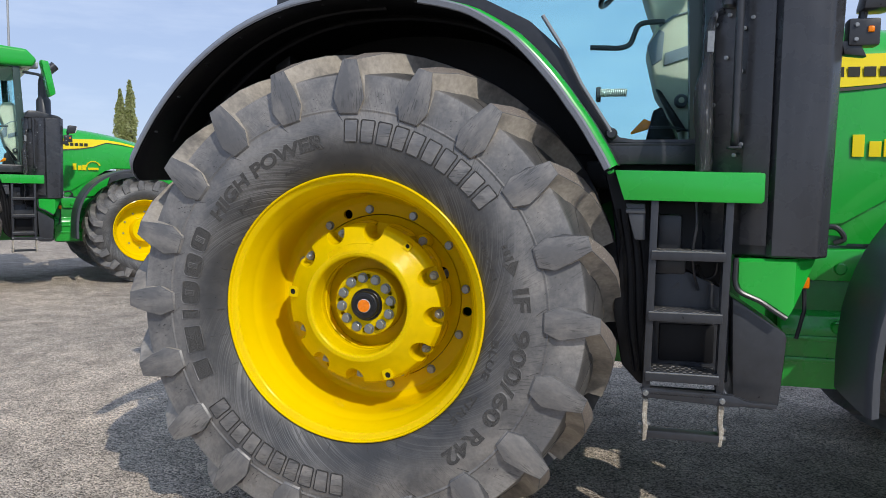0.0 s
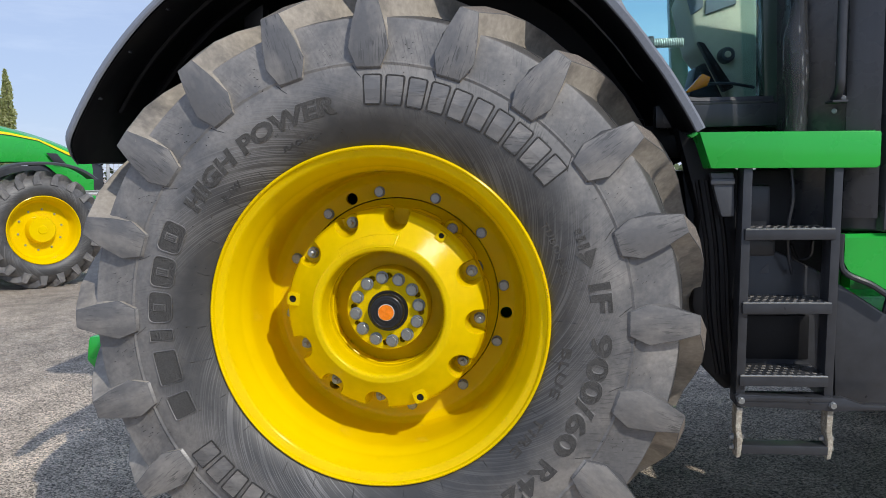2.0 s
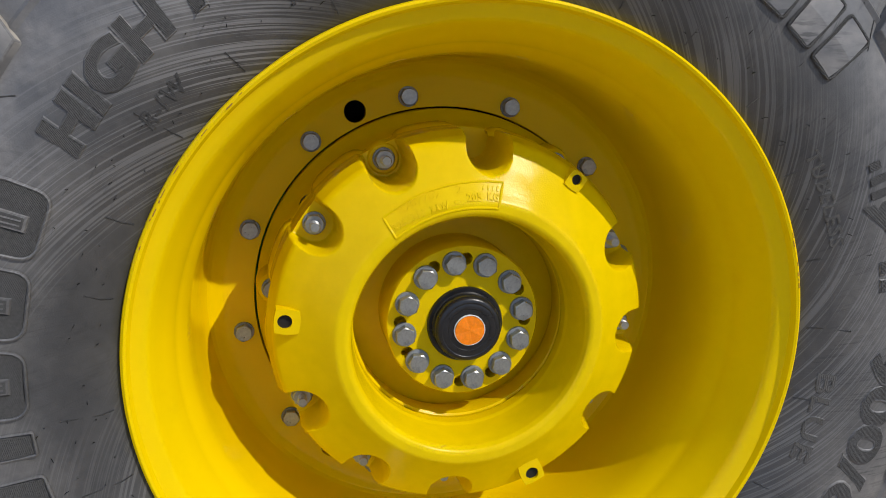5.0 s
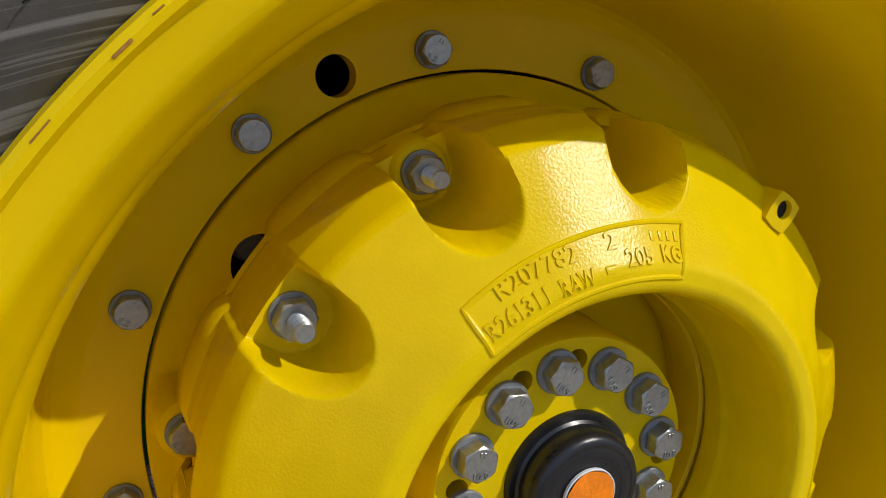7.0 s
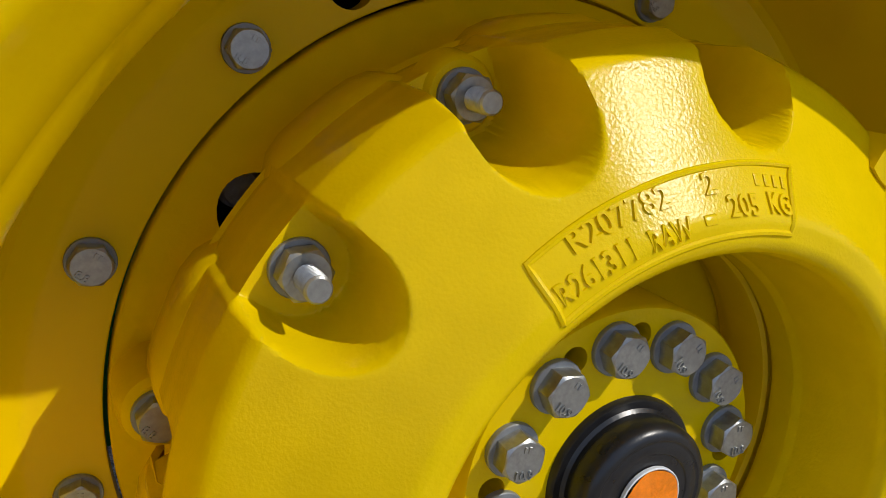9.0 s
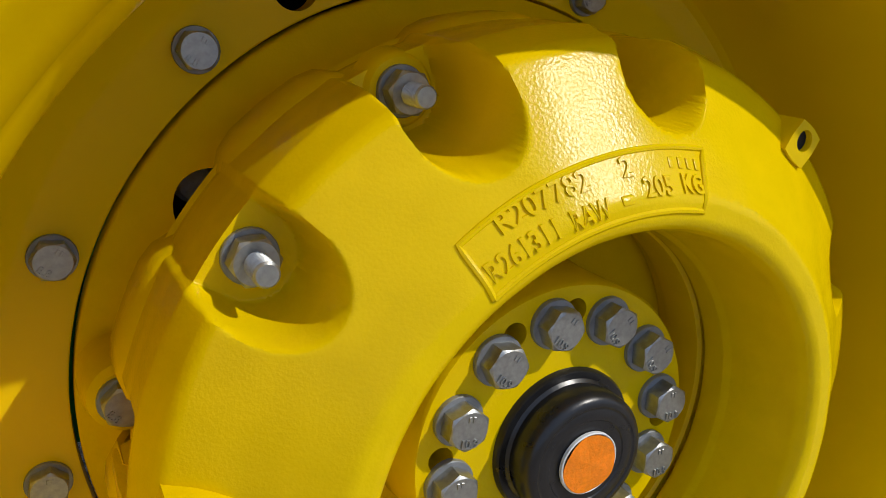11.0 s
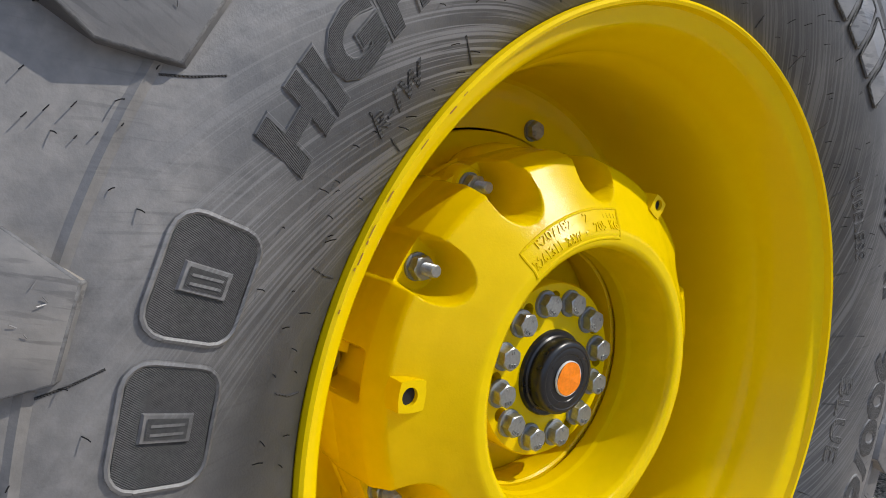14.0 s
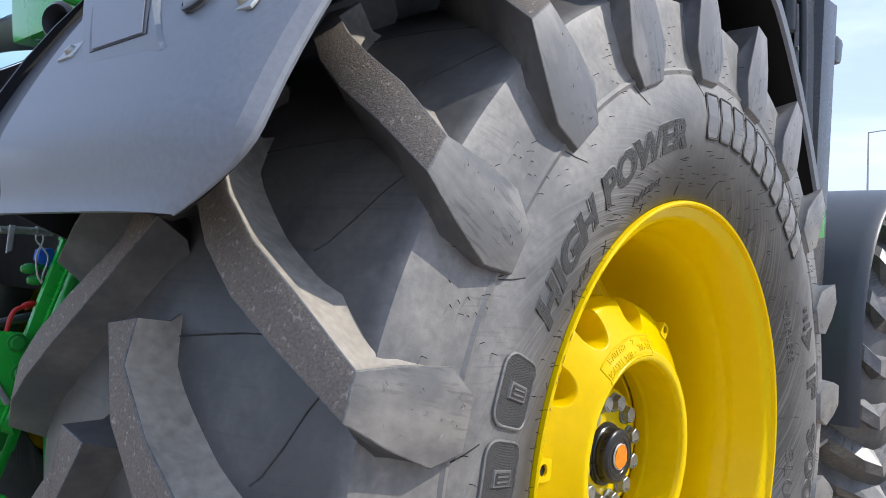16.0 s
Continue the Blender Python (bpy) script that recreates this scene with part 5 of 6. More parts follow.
    part("console", prism([(1.12, 2.50), (1.144, 2.42), (1.194, 2.286), (1.148, 2.194), (1.174, 2.087), (1.204, 1.966), (1.286, 1.858), (1.327, 1.791), (1.345, 1.70), (1.47, 1.66), (1.44, 2.50), (1.30, 2.62), (1.2, 2.62)], 0.87, 1.20, 0.025, segs=3),
         BEIGE, tractor, "beige steering console with a dark patch")
    part("console_patch", prism([(1.153, 2.195), (1.205, 2.275), (1.232, 2.262), (1.225, 2.13), (1.178, 2.10)], 0.862, 0.88, 0.006), GREY_PANEL, tractor)
    part("console_seam", tube([(1.205, 0.868, 2.29), (1.27, 0.868, 2.335), (1.37, 0.868, 2.36)], 0.006, 6), GREY_PANEL, tractor)
    part("console_panel", prism([(1.236, 2.10), (1.236, 2.16), (1.36, 2.20), (1.36, 2.14)], 0.860, 0.876, 0.004), GREY_PANEL, tractor)
    part("console_strut", prism([(1.195, 1.985), (1.222, 1.975), (1.345, 1.790), (1.305, 1.772)], 0.80, 0.86, 0.01), BLACK_IN, tractor)
    part("pedal_box", prism([(1.19, 1.88), (1.23, 1.90), (1.28, 1.80), (1.33, 1.70), (1.15, 1.68), (1.16, 1.74)], 0.82, 0.98, 0.012), BLACK_IN, tractor)
    part("steering_wheel", tube([(1.02 + 0.10 * math.cos(t * math.pi / 12), 0.95 + 0.19 * math.sin(t * math.pi / 12), 2.56 + 0.14 * math.cos(t * math.pi / 12)) for t in range(25)], 0.014, 8), BLACK, tractor)
    knob_at = Matrix.Translation((1.320, 0.85, 1.928))
    part("console_knob", revolve([(0.0005, -0.03), (0.026, -0.03), (0.032, -0.02), (0.034, 0.03)], 24), DARK_PANEL, tractor).matrix_basis = knob_at
    part("knob_face", revolve([(0.0005, -0.036), (0.012, -0.036), (0.014, -0.03), (0.014, -0.02)], 20), BEIGE, tractor).matrix_basis = knob_at
    part("inner_handle", tube(arc([(0.893, 0.59, 2.149), (0.96, 0.59, 2.146), (1.030, 0.59, 2.144), (1.072, 0.59, 2.162), (1.090, 0.59, 2.205), (1.106, 0.59, 2.240), (1.14, 0.59, 2.254), (1.22, 0.59, 2.256)], 5), 0.012, 10), DARK_PANEL, tractor)
    spring = [(0.945 + 0.00082 * k, 0.425 + 0.0145 * math.cos(k * 0.62), 1.922 + 0.0145 * math.sin(k * 0.62)) for k in range(145)]
    part("door_spring", tube(spring, 0.0042, 6), SPRING, tractor, "pale coiled door spring")
    part("spring_core", tube([(0.94, 0.425, 1.922), (1.0, 0.425, 1.922), (1.062, 0.425, 1.922)], 0.012, 12), SPRING, tractor)
    part("spring_bracket", revolve([(0.0005, -0.010), (0.028, -0.010), (0.034, -0.005), (0.034, 0.01)], 28, axis="x"), DARK_PANEL, tractor).matrix_basis = Matrix.Translation((0.942, 0.425, 1.915))
    part("door_strut", tube([(0.70, 0.318, 2.245), (0.799, 0.318, 2.091), (0.874, 0.318, 1.946), (0.991, 0.318, 1.766), (1.004, 0.318, 1.742)], 0.009, 10), STEEL_DARK, tractor, "slim grey gas strut")
    part("strut_bracket", revolve([(0.0005, -0.014), (0.018, -0.014), (0.024, -0.008), (0.026, 0.01)], 20), BLACK, tractor).matrix_basis = Matrix.Translation((1.006, 0.326, 1.737))
    part("warning_flag", prism([(1.085, 1.749), (1.143, 1.812), (1.173, 1.798), (1.162, 1.766), (1.091, 1.743)], 0.47, 0.50, 0.003), ORANGE, tractor, "small orange marker lamp")
    part("flag_arm", tube([(1.165, 0.48, 1.775), (1.26, 0.52, 1.778), (1.345, 0.52, 1.760)], 0.006, 6), BLACK, tractor)
    # mirror and work lamp at the housing
    part("lamp_bracket", box(1.860, 1.968, 0.075, 0.15, 2.040, 2.140, 0.010), BLACK, tractor, "black lamp bracket")
    part("lamp_bracket", prism([(1.84, 2.06), (1.90, 2.06), (1.93, 2.00), (1.85, 2.01)], 0.085, 0.14, 0.008), BLACK, tractor)
    part("bracket_arm", tube([(1.91, 0.11, 2.13), (1.915, 0.11, 2.17), (1.925, 0.11, 2.20)], 0.016, 8), BLACK, tractor)
    lamp = part("work_lamp", prism([(1.895, 2.165), (2.00, 2.165), (2.03, 2.27), (1.92, 2.28)], 0.045, 0.17, 0.02), BLACK, tractor, "black work lamp with clear lens")
    part("lens", prism([(1.996, 2.175), (2.010, 2.175), (2.038, 2.262), (2.024, 2.262)], 0.055, 0.16, 0.005), WHITE, lamp, "clear lamp lens")
    part("side_marker", box(1.922, 1.946, 0.066, 0.080, 2.086, 2.110, 0.008), ORANGE, tractor, "small orange side marker")
    for x, z in ((1.885, 2.115), (1.885, 2.062)):
        ob = new("screw", knob)
        ob.parent = tractor
        ob.matrix_basis = Matrix.Translation((x, 0.074, z))
    part("mirror_arm", tube([(1.40, 0.30, 3.00), (1.55, 0.05, 2.95), (1.62, -0.02, 2.90)], 0.02, 8), BLACK, tractor)
    part("mirror_shell", prism([(1.56, 3.13), (1.66, 3.11), (1.74, 2.68), (1.66, 2.63)], -0.20, 0.06, 0.03), GREEN, tractor, "green mirror housing")


def build_front(tractor, wheelbase=2.90):
    x0 = 1.92
    def hood_section(x, t):
        """One ring of the hood at x; t runs 0 at the cab to 1 at the nose."""
        top = 2.30 - 0.10 * t - 0.42 * t ** 2.2
        half = 0.50 - 0.05 * t - 0.06 * t * t
        low = 1.35 + 0.62 * min(0.56, max(0.0, x - 2.03)) - 0.95 * min(0.45, max(0.0, x - 3.15))
        mid = 1.30
        return [(x, mid - half, low), (x, mid - half - 0.012, low + 0.30 * (top - low)), (x, mid - half, low + 0.62 * (top - low)), (x, mid - half + 0.03, low + 0.82 * (top - low)),
                (x, mid - half + 0.11, top - 0.05), (x, mid - half + 0.24, top - 0.005), (x, mid, top + 0.01),
                (x, mid + half - 0.24, top - 0.005), (x, mid + half - 0.11, top - 0.05), (x, mid + half - 0.03, low + 0.82 * (top - low)), (x, mid + half, low + 0.62 * (top - low)),
                (x, mid + half + 0.012, low + 0.30 * (top - low)), (x, mid + half, low)]
    n = 16
    length = 1.93
    rows = [hood_section(x0 + length * k / n, k / n) for k in range(n + 1)]
    hood = part("hood", sheet(rows, 0.006), GREEN, tractor, "green engine hood with a yellow stripe", 50)
    nose = [(x0 + length, p[1], p[2]) for p in rows[-1]]
    bm = bmesh.new()
    a = [bm.verts.new(p) for p in nose]
    b = [bm.verts.new((p[0] + 0.16, 1.30 + (p[1] - 1.30) * 0.86, 1.30 + (p[2] - 1.30) * 0.86)) for p in nose]
    for i in range(len(a) - 1):
        bm.faces.new((a[i], a[i + 1], b[i + 1], b[i]))
    bm.faces.new(b)
    grille = part("grille", bm, BLACK, tractor, "black front grille", 30)
    for k in range(6):
        part("grille_bar", box(x0 + length + 0.155, x0 + length + 0.170, 0.95, 1.65, 1.36 + 0.07 * k, 1.38 + 0.07 * k, 0.003), BLACK_IN, grille)
    for s in (-1, 1):
        part("headlight", box(x0 + length + 0.04, x0 + length + 0.15, 1.30 + s * 0.37 - 0.06, 1.30 + s * 0.37 + 0.06, 1.70, 1.78, 0.012), WHITE, grille, "clear headlight")
    # stripe on both sides, following the hood
    for s in (0, 1):
        def at(k, f):
            row = hood_section(x0 + length * k / n, k / n)
            low, top = row[0][2], row[6][2] - 0.01
            p = Vector(row[2]).lerp(Vector(row[3]), f)
            y = p.y - 0.008 if not s else 2.60 - p.y + 0.008
            return (p.x, y, p.z)
        rows_s = [[at(k, f0), at(k, f1)] for k, f0, f1 in [(0.0, 0.15, 0.98), (2.0, 0.16, 0.98), (3.6, 0.20, 0.98), (5.2, 0.62, 0.98), (7, 0.66, 0.98), (10, 0.66, 0.98), (13, 0.64, 0.98), (15.5, 0.62, 0.96)]]
        part("yellow_stripe", sheet(rows_s, 0.002), DECAL_YELLOW, hood, "yellow stripe decal", 60)
        rows_d = [[at(k, f0 - 0.10), at(k, f0 - 0.02)] for k, f0 in [(0.0, 0.15), (2.0, 0.16), (3.6, 0.20), (5.2, 0.62), (7, 0.66), (10, 0.66), (13, 0.64), (15.5, 0.62)]]
        part("stripe_edge", sheet(rows_d, 0.002), DECAL_DARK, hood, "", 60)
    y = 0.788
    for k in range(5):
        part("decal_bar", box(1.965 + 0.066 * k, 2.015 + 0.066 * k, 0.8050, 0.8095, 2.022, 2.066, 0.0005), DECAL_DARK, hood, "dark bars of a name decal", 0)
    badge = [(0.10 * math.cos(radians(170 - 12 * k)), 0.10 * math.sin(radians(170 - 12 * k))) for k in range(13)]
    for k, (dx, dz) in enumerate(badge):
        part("decal_dot", box(2.345 + dx - 0.011, 2.345 + dx + 0.011, y - 0.006, y + 0.002, 1.695 + dz - 0.008, 1.695 + dz + 0.008, 0.001), DECAL_YELLOW, hood, "", 0)
    for x, w, h in ((2.06, 0.05, 0.10), (2.13, 0.05, 0.07), (2.19, 0.055, 0.08)):
        part("decal_bar", box(x, x + w, y - 0.006, y + 0.002, 1.66, 1.66 + h, 0.002), DECAL_YELLOW, hood, "yellow badge decal", 0)
    part("decal_bar", box(2.27, 2.42, y - 0.006, y + 0.002, 1.665, 1.70, 0.001), DECAL_YELLOW, hood, "", 0)
    # frame under the hood
    part("chassis", prism([(1.80, 1.22), (2.45, 1.24), (2.60, 1.10), (3.60, 1.10), (3.60, 0.80), (2.6, 0.70), (2.45, 0.58), (1.80, 0.58)], 0.78, 1.82, 0.03), GREEN_CAST, tractor, "dark green cast chassis")
    part("lower_hood_panel", prism([(1.94, 1.50), (2.42, 1.58), (2.60, 1.60), (2.50, 1.30), (2.30, 1.262), (1.94, 1.258)], 0.825, 0.86, 0.01), GREEN, tractor)
    part("engine_block", prism([(2.2, 1.62), (3.5, 1.66), (3.5, 1.05), (2.2, 1.0)], 0.90, 1.70, 0.03), BLACK, tractor, "dark engine block under the hood")
    part("hood_louvre", prism([(3.20, 1.82), (3.34, 1.81), (3.46, 1.66), (3.30, 1.68)], 0.800, 0.815, 0.006), BLACK, tractor)
    part("chassis_panel", prism([(1.86, 1.24), (2.40, 1.245), (2.40, 1.09), (1.90, 1.09)], 0.745, 0.80, 0.02), GREEN, tractor)
    part("chassis_casting", prism([(0.70, 0.60), (0.70, 0.88), (0.725, 0.93), (0.80, 0.96), (0.80, 0.60)], 1.78, 2.46, 0.012, axis="x"), GREEN, tractor, "green cast chassis side")
    for z in (0.82, 0.72):
        part("chassis_rib", box(1.80, 2.44, 0.688, 0.71, z, z + 0.025, 0.008), GREEN, tractor)
    for x, z, yy in ((2.03, 1.150, 0.745), (2.02, 0.885, 0.70), (2.25, 0.87, 0.70)):
        part("boss", revolve([(0.0005, -0.012), (0.022, -0.012), (0.028, -0.006), (0.030, 0.01)], 24), GREEN, tractor).matrix_basis = Matrix.Translation((x, yy, z))
    part("hood_hinge", tube(arc([(1.93, 0.76, 1.33), (2.0, 0.75, 1.34), (2.04, 0.75, 1.29), (2.0, 0.76, 1.265)], 5), 0.013, 8), BLACK, tractor)
    part("hinge_plate", box(1.93, 2.06, 0.77, 0.80, 1.255, 1.30, 0.01), GREEN_CAST, tractor)
    part("dipstick", tube([(1.83, 0.50, 1.10), (1.835, 0.50, 0.99), (1.808, 0.50, 0.863)], 0.009, 8), BLACK, tractor)
    part("filler_cap", box(1.808, 1.848, 0.48, 0.52, 1.085, 1.135, 0.008), ORANGE, tractor)
    part("transmission", box(-0.55, 1.85, 0.86, 1.74, 0.62, 1.45, 0.05), GREEN_CAST, tractor, "dark green cast transmission housing")
    part("axle_tube", revolve([(0.0005, -0.2), (0.16, -0.2), (0.17, 0.0), (0.22, 0.35), (0.22, 0.6)], 40), GREEN_CAST, tractor).matrix_basis = Matrix.Translation((0, 0.46, AXLE))
    part("axle_tube", revolve([(0.0005, 0.2), (0.16, 0.2), (0.17, 0.0), (0.22, -0.35), (0.22, -0.6)], 40), GREEN_CAST, tractor).matrix_basis = Matrix.Translation((0, 2.14, AXLE))
    part("front_axle", box(wheelbase - 0.14, wheelbase + 0.14, 0.35, 2.25, 0.60, 0.85, 0.05), GREEN_CAST, tractor)
    part("front_linkage", prism([(3.75, 1.20), (4.22, 1.16), (4.37, 1.00), (4.37, 0.60), (4.25, 0.55), (4.17, 0.75), (3.80, 0.80)], 0.95, 1.05, 0.02), GREEN, tractor, "green front linkage")
    part("front_linkage", prism([(3.75, 1.20), (4.22, 1.16), (4.37, 1.00), (4.37, 0.60), (4.25, 0.55), (4.17, 0.75), (3.80, 0.80)], 1.55, 1.65, 0.02), GREEN, tractor)
    # front wheels, both sides
    rf = 0.785
    prof = [(0.44, -0.02), (0.455, -0.055), (0.52, -0.085), (0.58, -0.085), (0.63, -0.062), (0.68, -0.02), (0.705, 0.05), (0.715, 0.16), (0.715, 0.27)]
    midf = 0.27
    prof = [(0.44 + (r - 0.44) * 1.06, y) for r, y in prof]
    prof = prof + [(r, 2 * midf - y) for r, y in reversed(prof[:-1])]
    rim_f = [(0.440, -0.035), (0.4575, -0.05), (0.4575, -0.062), (0.448, -0.066), (0.440, -0.055), (0.432, -0.02), (0.415, 0.0), (0.400, 0.04), (0.39, 0.12), (0.36, 0.15), (0.24, 0.155),
             (0.19, 0.15), (0.175, 0.06), (0.16, 0.035), (0.06, 0.03), (0.05, 0.02), (0.0005, 0.018)]
    bolt_f = hex_bolt(0.014, 0.012, 0.012)
    lugs = []
    for mirror in (False, True):
        bm = bmesh.new()
        rings = []
        for a, rt, yt, ht, rb, yb, hb in [(-22, 0.775, 0.275, 1.9, 0.70, 0.275, 3.0), (-11, 0.775, 0.10, 2.3, 0.70, 0.10, 4.0), (-4, 0.755, -0.03, 2.4, 0.66, 0.0, 4.5), (0, 0.715, -0.088, 2.4, 0.64, -0.03, 5.5), (0, 0.60, -0.092, 4.4, 0.59, -0.05, 5.5)]:
            ring = []
            for aa, r, y in ((a - hb, rb, yb), (a - ht, rt, yt), (a + ht, rt, yt), (a + hb, rb, yb)):
                yy = 2 * midf - y if mirror else y
                r = 0.44 + (r - 0.44) * 1.06
                ring.append(bm.verts.new((r * math.cos(radians(aa)), yy, r * math.sin(radians(aa)))))
            rings.append(ring)
        for p, q in zip(rings, rings[1:]):
            for i in range(3):
                bm.faces.new((p[i], p[i + 1], q[i + 1], q[i]))
        bm.faces.new(rings[0])
        bm.faces.new(rings[-1])
        bmesh.ops.recalc_face_normals(bm, faces=bm.faces)
        me = bpy.data.meshes.new("lug")
        bm.to_mesh(me)
        bm.free()
        me.materials.append(RUBBER_LUG)
        lugs.append(me)
    for side in (0, 1):
        m = Matrix.Translation((wheelbase, 0.035, rf - 0.01)) if not side else Matrix.Translation((wheelbase, 2.565, rf - 0.01)) @ Matrix.Diagonal((1, -1, 1, 1))
        tyre = part("front_tyre", revolve(prof, 96), RUBBER, tractor, "grey-black front tyre with chevron lugs", 50)
        tyre.matrix_basis = m
        for mirror in (0, 1):
            for j in range(19):
                ob = new("lug", lugs[mirror])
                ob.parent = tyre
                ob.matrix_basis = Matrix.Rotation(-2 * math.pi * (j + 0.5 * mirror) / 19, 4, "Y")
        rim = part("front_rim", revolve(rim_f, 96), YELLOW, tractor, "yellow front wheel rim", 40)
        rim.matrix_basis = m
        for j in range(10):
            ob = new("bolt", bolt_f)
            ob.parent = rim
            spin(ob, 36 * j + 10, 0.275, 0.154)
        # front fender
        ang = [184 - 5.2 * i for i in range(28)]
        rows = []
        for a in ang:
            c, s = math.cos(radians(a)), math.sin(radians(a))
            ex, ez = abs(c) ** 0.82 * (1 if c > 0 else -1), abs(s) ** 0.82 * (1 if s > 0 else -1)
            rows.append([Vector(((0.94 + d) * ex, y, (0.90 + d) * ez)) for d, y in ((-0.034, -0.054), (-0.008, -0.060), (0.001, -0.050), (0.006, 0.0), (0.008, 0.22), (0.004, 0.42))])
        fender = part("front_fender", sheet(rows, 0.008), DARK_PANEL, tractor, "dark grey front fender", 50)
        fender.matrix_basis = m


def build_rear(tractor):
    """Hitch, hoses and couplers behind the cab."""
    part("hitch_plate", prism([(-0.70, 1.62), (-0.50, 1.62), (-0.50, 0.60), (-0.72, 0.60)], 1.06, 1.12, 0.01), GREEN_CAST, tractor, "green hitch side plate")
    part("lift_bar", prism([(-0.745, 1.53), (-0.712, 1.53), (-0.824, 1.257), (-0.985, 0.90), (-1.015, 0.90), (-0.852, 1.257)], 0.985, 1.005, 0.004), GREEN, tractor, "green flat lift bar")
    part("bar_flange", prism([(-0.716, 1.525), (-0.709, 1.525), (-0.821, 1.255), (-0.982, 0.90), (-0.990, 0.90), (-0.828, 1.257)], 0.972, 0.986, 0.002), GREEN, tractor)
    part("lift_rod", tube([(-0.69, 1.04, 1.44), (-0.785, 1.04, 1.226), (-0.92, 1.04, 0.92)], 0.020, 16), GREEN, tractor, "green lift rod")
    part("lift_cylinder", tube([(-0.87, 1.07, 1.08), (-0.89, 1.07, 1.03), (-0.89, 1.07, 1.03), (-0.96, 1.07, 0.86)], [0.030, 0.030, 0.042, 0.042], 18), GREEN, tractor, "green hydraulic lift cylinder")
    part("cylinder_collar", tube([(-0.885, 1.07, 1.045), (-0.90, 1.07, 1.005)], 0.050, 18), GREEN_CAST, tractor)
    part("hitch_bracket", prism([(-0.915, 1.275), (-0.866, 1.268), (-0.840, 1.235), (-0.812, 1.17), (-0.835, 1.10), (-0.93, 1.12)], 0.965, 0.985, 0.006), GREEN, tractor, "green hitch bracket plate")
    pin = hex_bolt(0.020, 0.016, 0.014)
    pin.materials[0] = pin.materials[1] = GREEN_CAST
    for x, z in ((-0.872, 1.180), (-0.878, 1.246)):
        ob = new("hitch_bolt", pin)
        ob.parent = tractor
        ob.matrix_basis = Matrix.Translation((x, 0.965, z))
    part("upper_clip", prism([(-0.775, 1.50), (-0.735, 1.53), (-0.742, 1.50), (-0.782, 1.465)], 0.965, 0.985, 0.003), GREEN, tractor)
    part("cross_tube", tube([(-0.86, 1.02, 1.06), (-1.10, 1.25, 1.05)], 0.026, 14), GREEN, tractor)
    part("steel_strip", prism([(-0.93, 1.165), (-0.918, 1.17), (-0.893, 1.12), (-0.905, 1.115)], 0.955, 0.962, 0.002), GALV, tractor)
    part("lower_link", prism([(-0.70, 0.72), (-0.60, 0.62), (-1.40, 0.52), (-1.58, 0.50), (-1.66, 0.58), (-1.64, 0.70), (-1.56, 0.70), (-1.52, 0.62), (-1.38, 0.62)], 0.92, 1.00, 0.02), GREEN, tractor, "green lower link arm with a hook")
    part("lower_link", prism([(-0.70, 0.72), (-0.60, 0.62), (-1.40, 0.52), (-1.58, 0.50), (-1.66, 0.58), (-1.64, 0.70), (-1.56, 0.70), (-1.52, 0.62), (-1.38, 0.62)], 1.56, 1.64, 0.02), GREEN, tractor)
    part("top_link_pin", tube([(-0.90, 0.99, 1.490), (-0.85, 0.99, 1.488), (-0.795, 0.99, 1.484)], 0.0085, 12), STEEL, tractor, "bare steel pin")
    for x in (-0.826, -0.808, -0.797):
        part("pin_collar", tube([(x, 0.99, 1.4865), (x + 0.006, 0.99, 1.4862)], 0.0115, 14), STEEL, tractor)
    part("pin_clip", prism([(-0.884, 1.500), (-0.872, 1.500), (-0.880, 1.445), (-0.892, 1.440)], 0.975, 0.981, 0.001), GALV, tractor)
    part("hydraulic_coupler", prism([(-0.818, 1.420), (-0.812, 1.446), (-0.782, 1.448), (-0.776, 1.420), (-0.790, 1.404), (-0.806, 1.412)], 1.005, 1.035, 0.005), BLUE, tractor, "blue hydraulic coupler cap")
    part("cap_stud", tube([(-0.797, 1.0, 1.442), (-0.797, 1.012, 1.442)], 0.005, 10), BLUE, tractor)
    for x, z in ((-0.829, 1.402), (-0.816, 1.376)):
        part("coupler_knob", revolve([(0.0004, -0.020), (0.007, -0.018), (0.012, -0.008), (0.0125, 0.004), (0.009, 0.012), (0.005, 0.02), (0.005, 0.05)], 16, axis="x"), GREEN_CAST, tractor).matrix_basis = Matrix.Translation((x, 1.02, z))
        part("coupler_arm", tube([(x - 0.018, 1.02, z + 0.004), (x + 0.06, 1.03, z + 0.004)], 0.0035, 8), GREEN_CAST, tractor)
    part("hose", tube(arc([(-0.825, 1.0, 1.324), (-0.838, 0.998, 1.326), (-0.854, 0.996, 1.319), (-0.872, 0.995, 1.310), (-0.884, 0.998, 1.275), (-0.888, 1.005, 1.22)]), 0.0055, 10), RED, tractor, "red hydraulic hose")
    part("hose_sleeve", tube([(-0.836, 0.999, 1.324), (-0.850, 0.997, 1.320)], 0.0085, 10), RED, tractor)
    part("hose", tube(arc([(-0.70, 1.08, 1.30), (-0.85, 1.06, 1.285), (-0.98, 1.08, 1.26)]), 0.010, 10), BLACK, tractor)
    part("foil_hose", tube(arc([(-0.735, 1.015, 1.46), (-0.742, 1.012, 1.44), (-0.756, 1.012, 1.40), (-0.762, 1.012, 1.38), (-0.770, 1.014, 1.35)]), [0.008 + 0.0022 * math.sin(2.4 * k) for k in range(33)], 8), GALV, tractor, "pale foil-wrapped hose", 0)
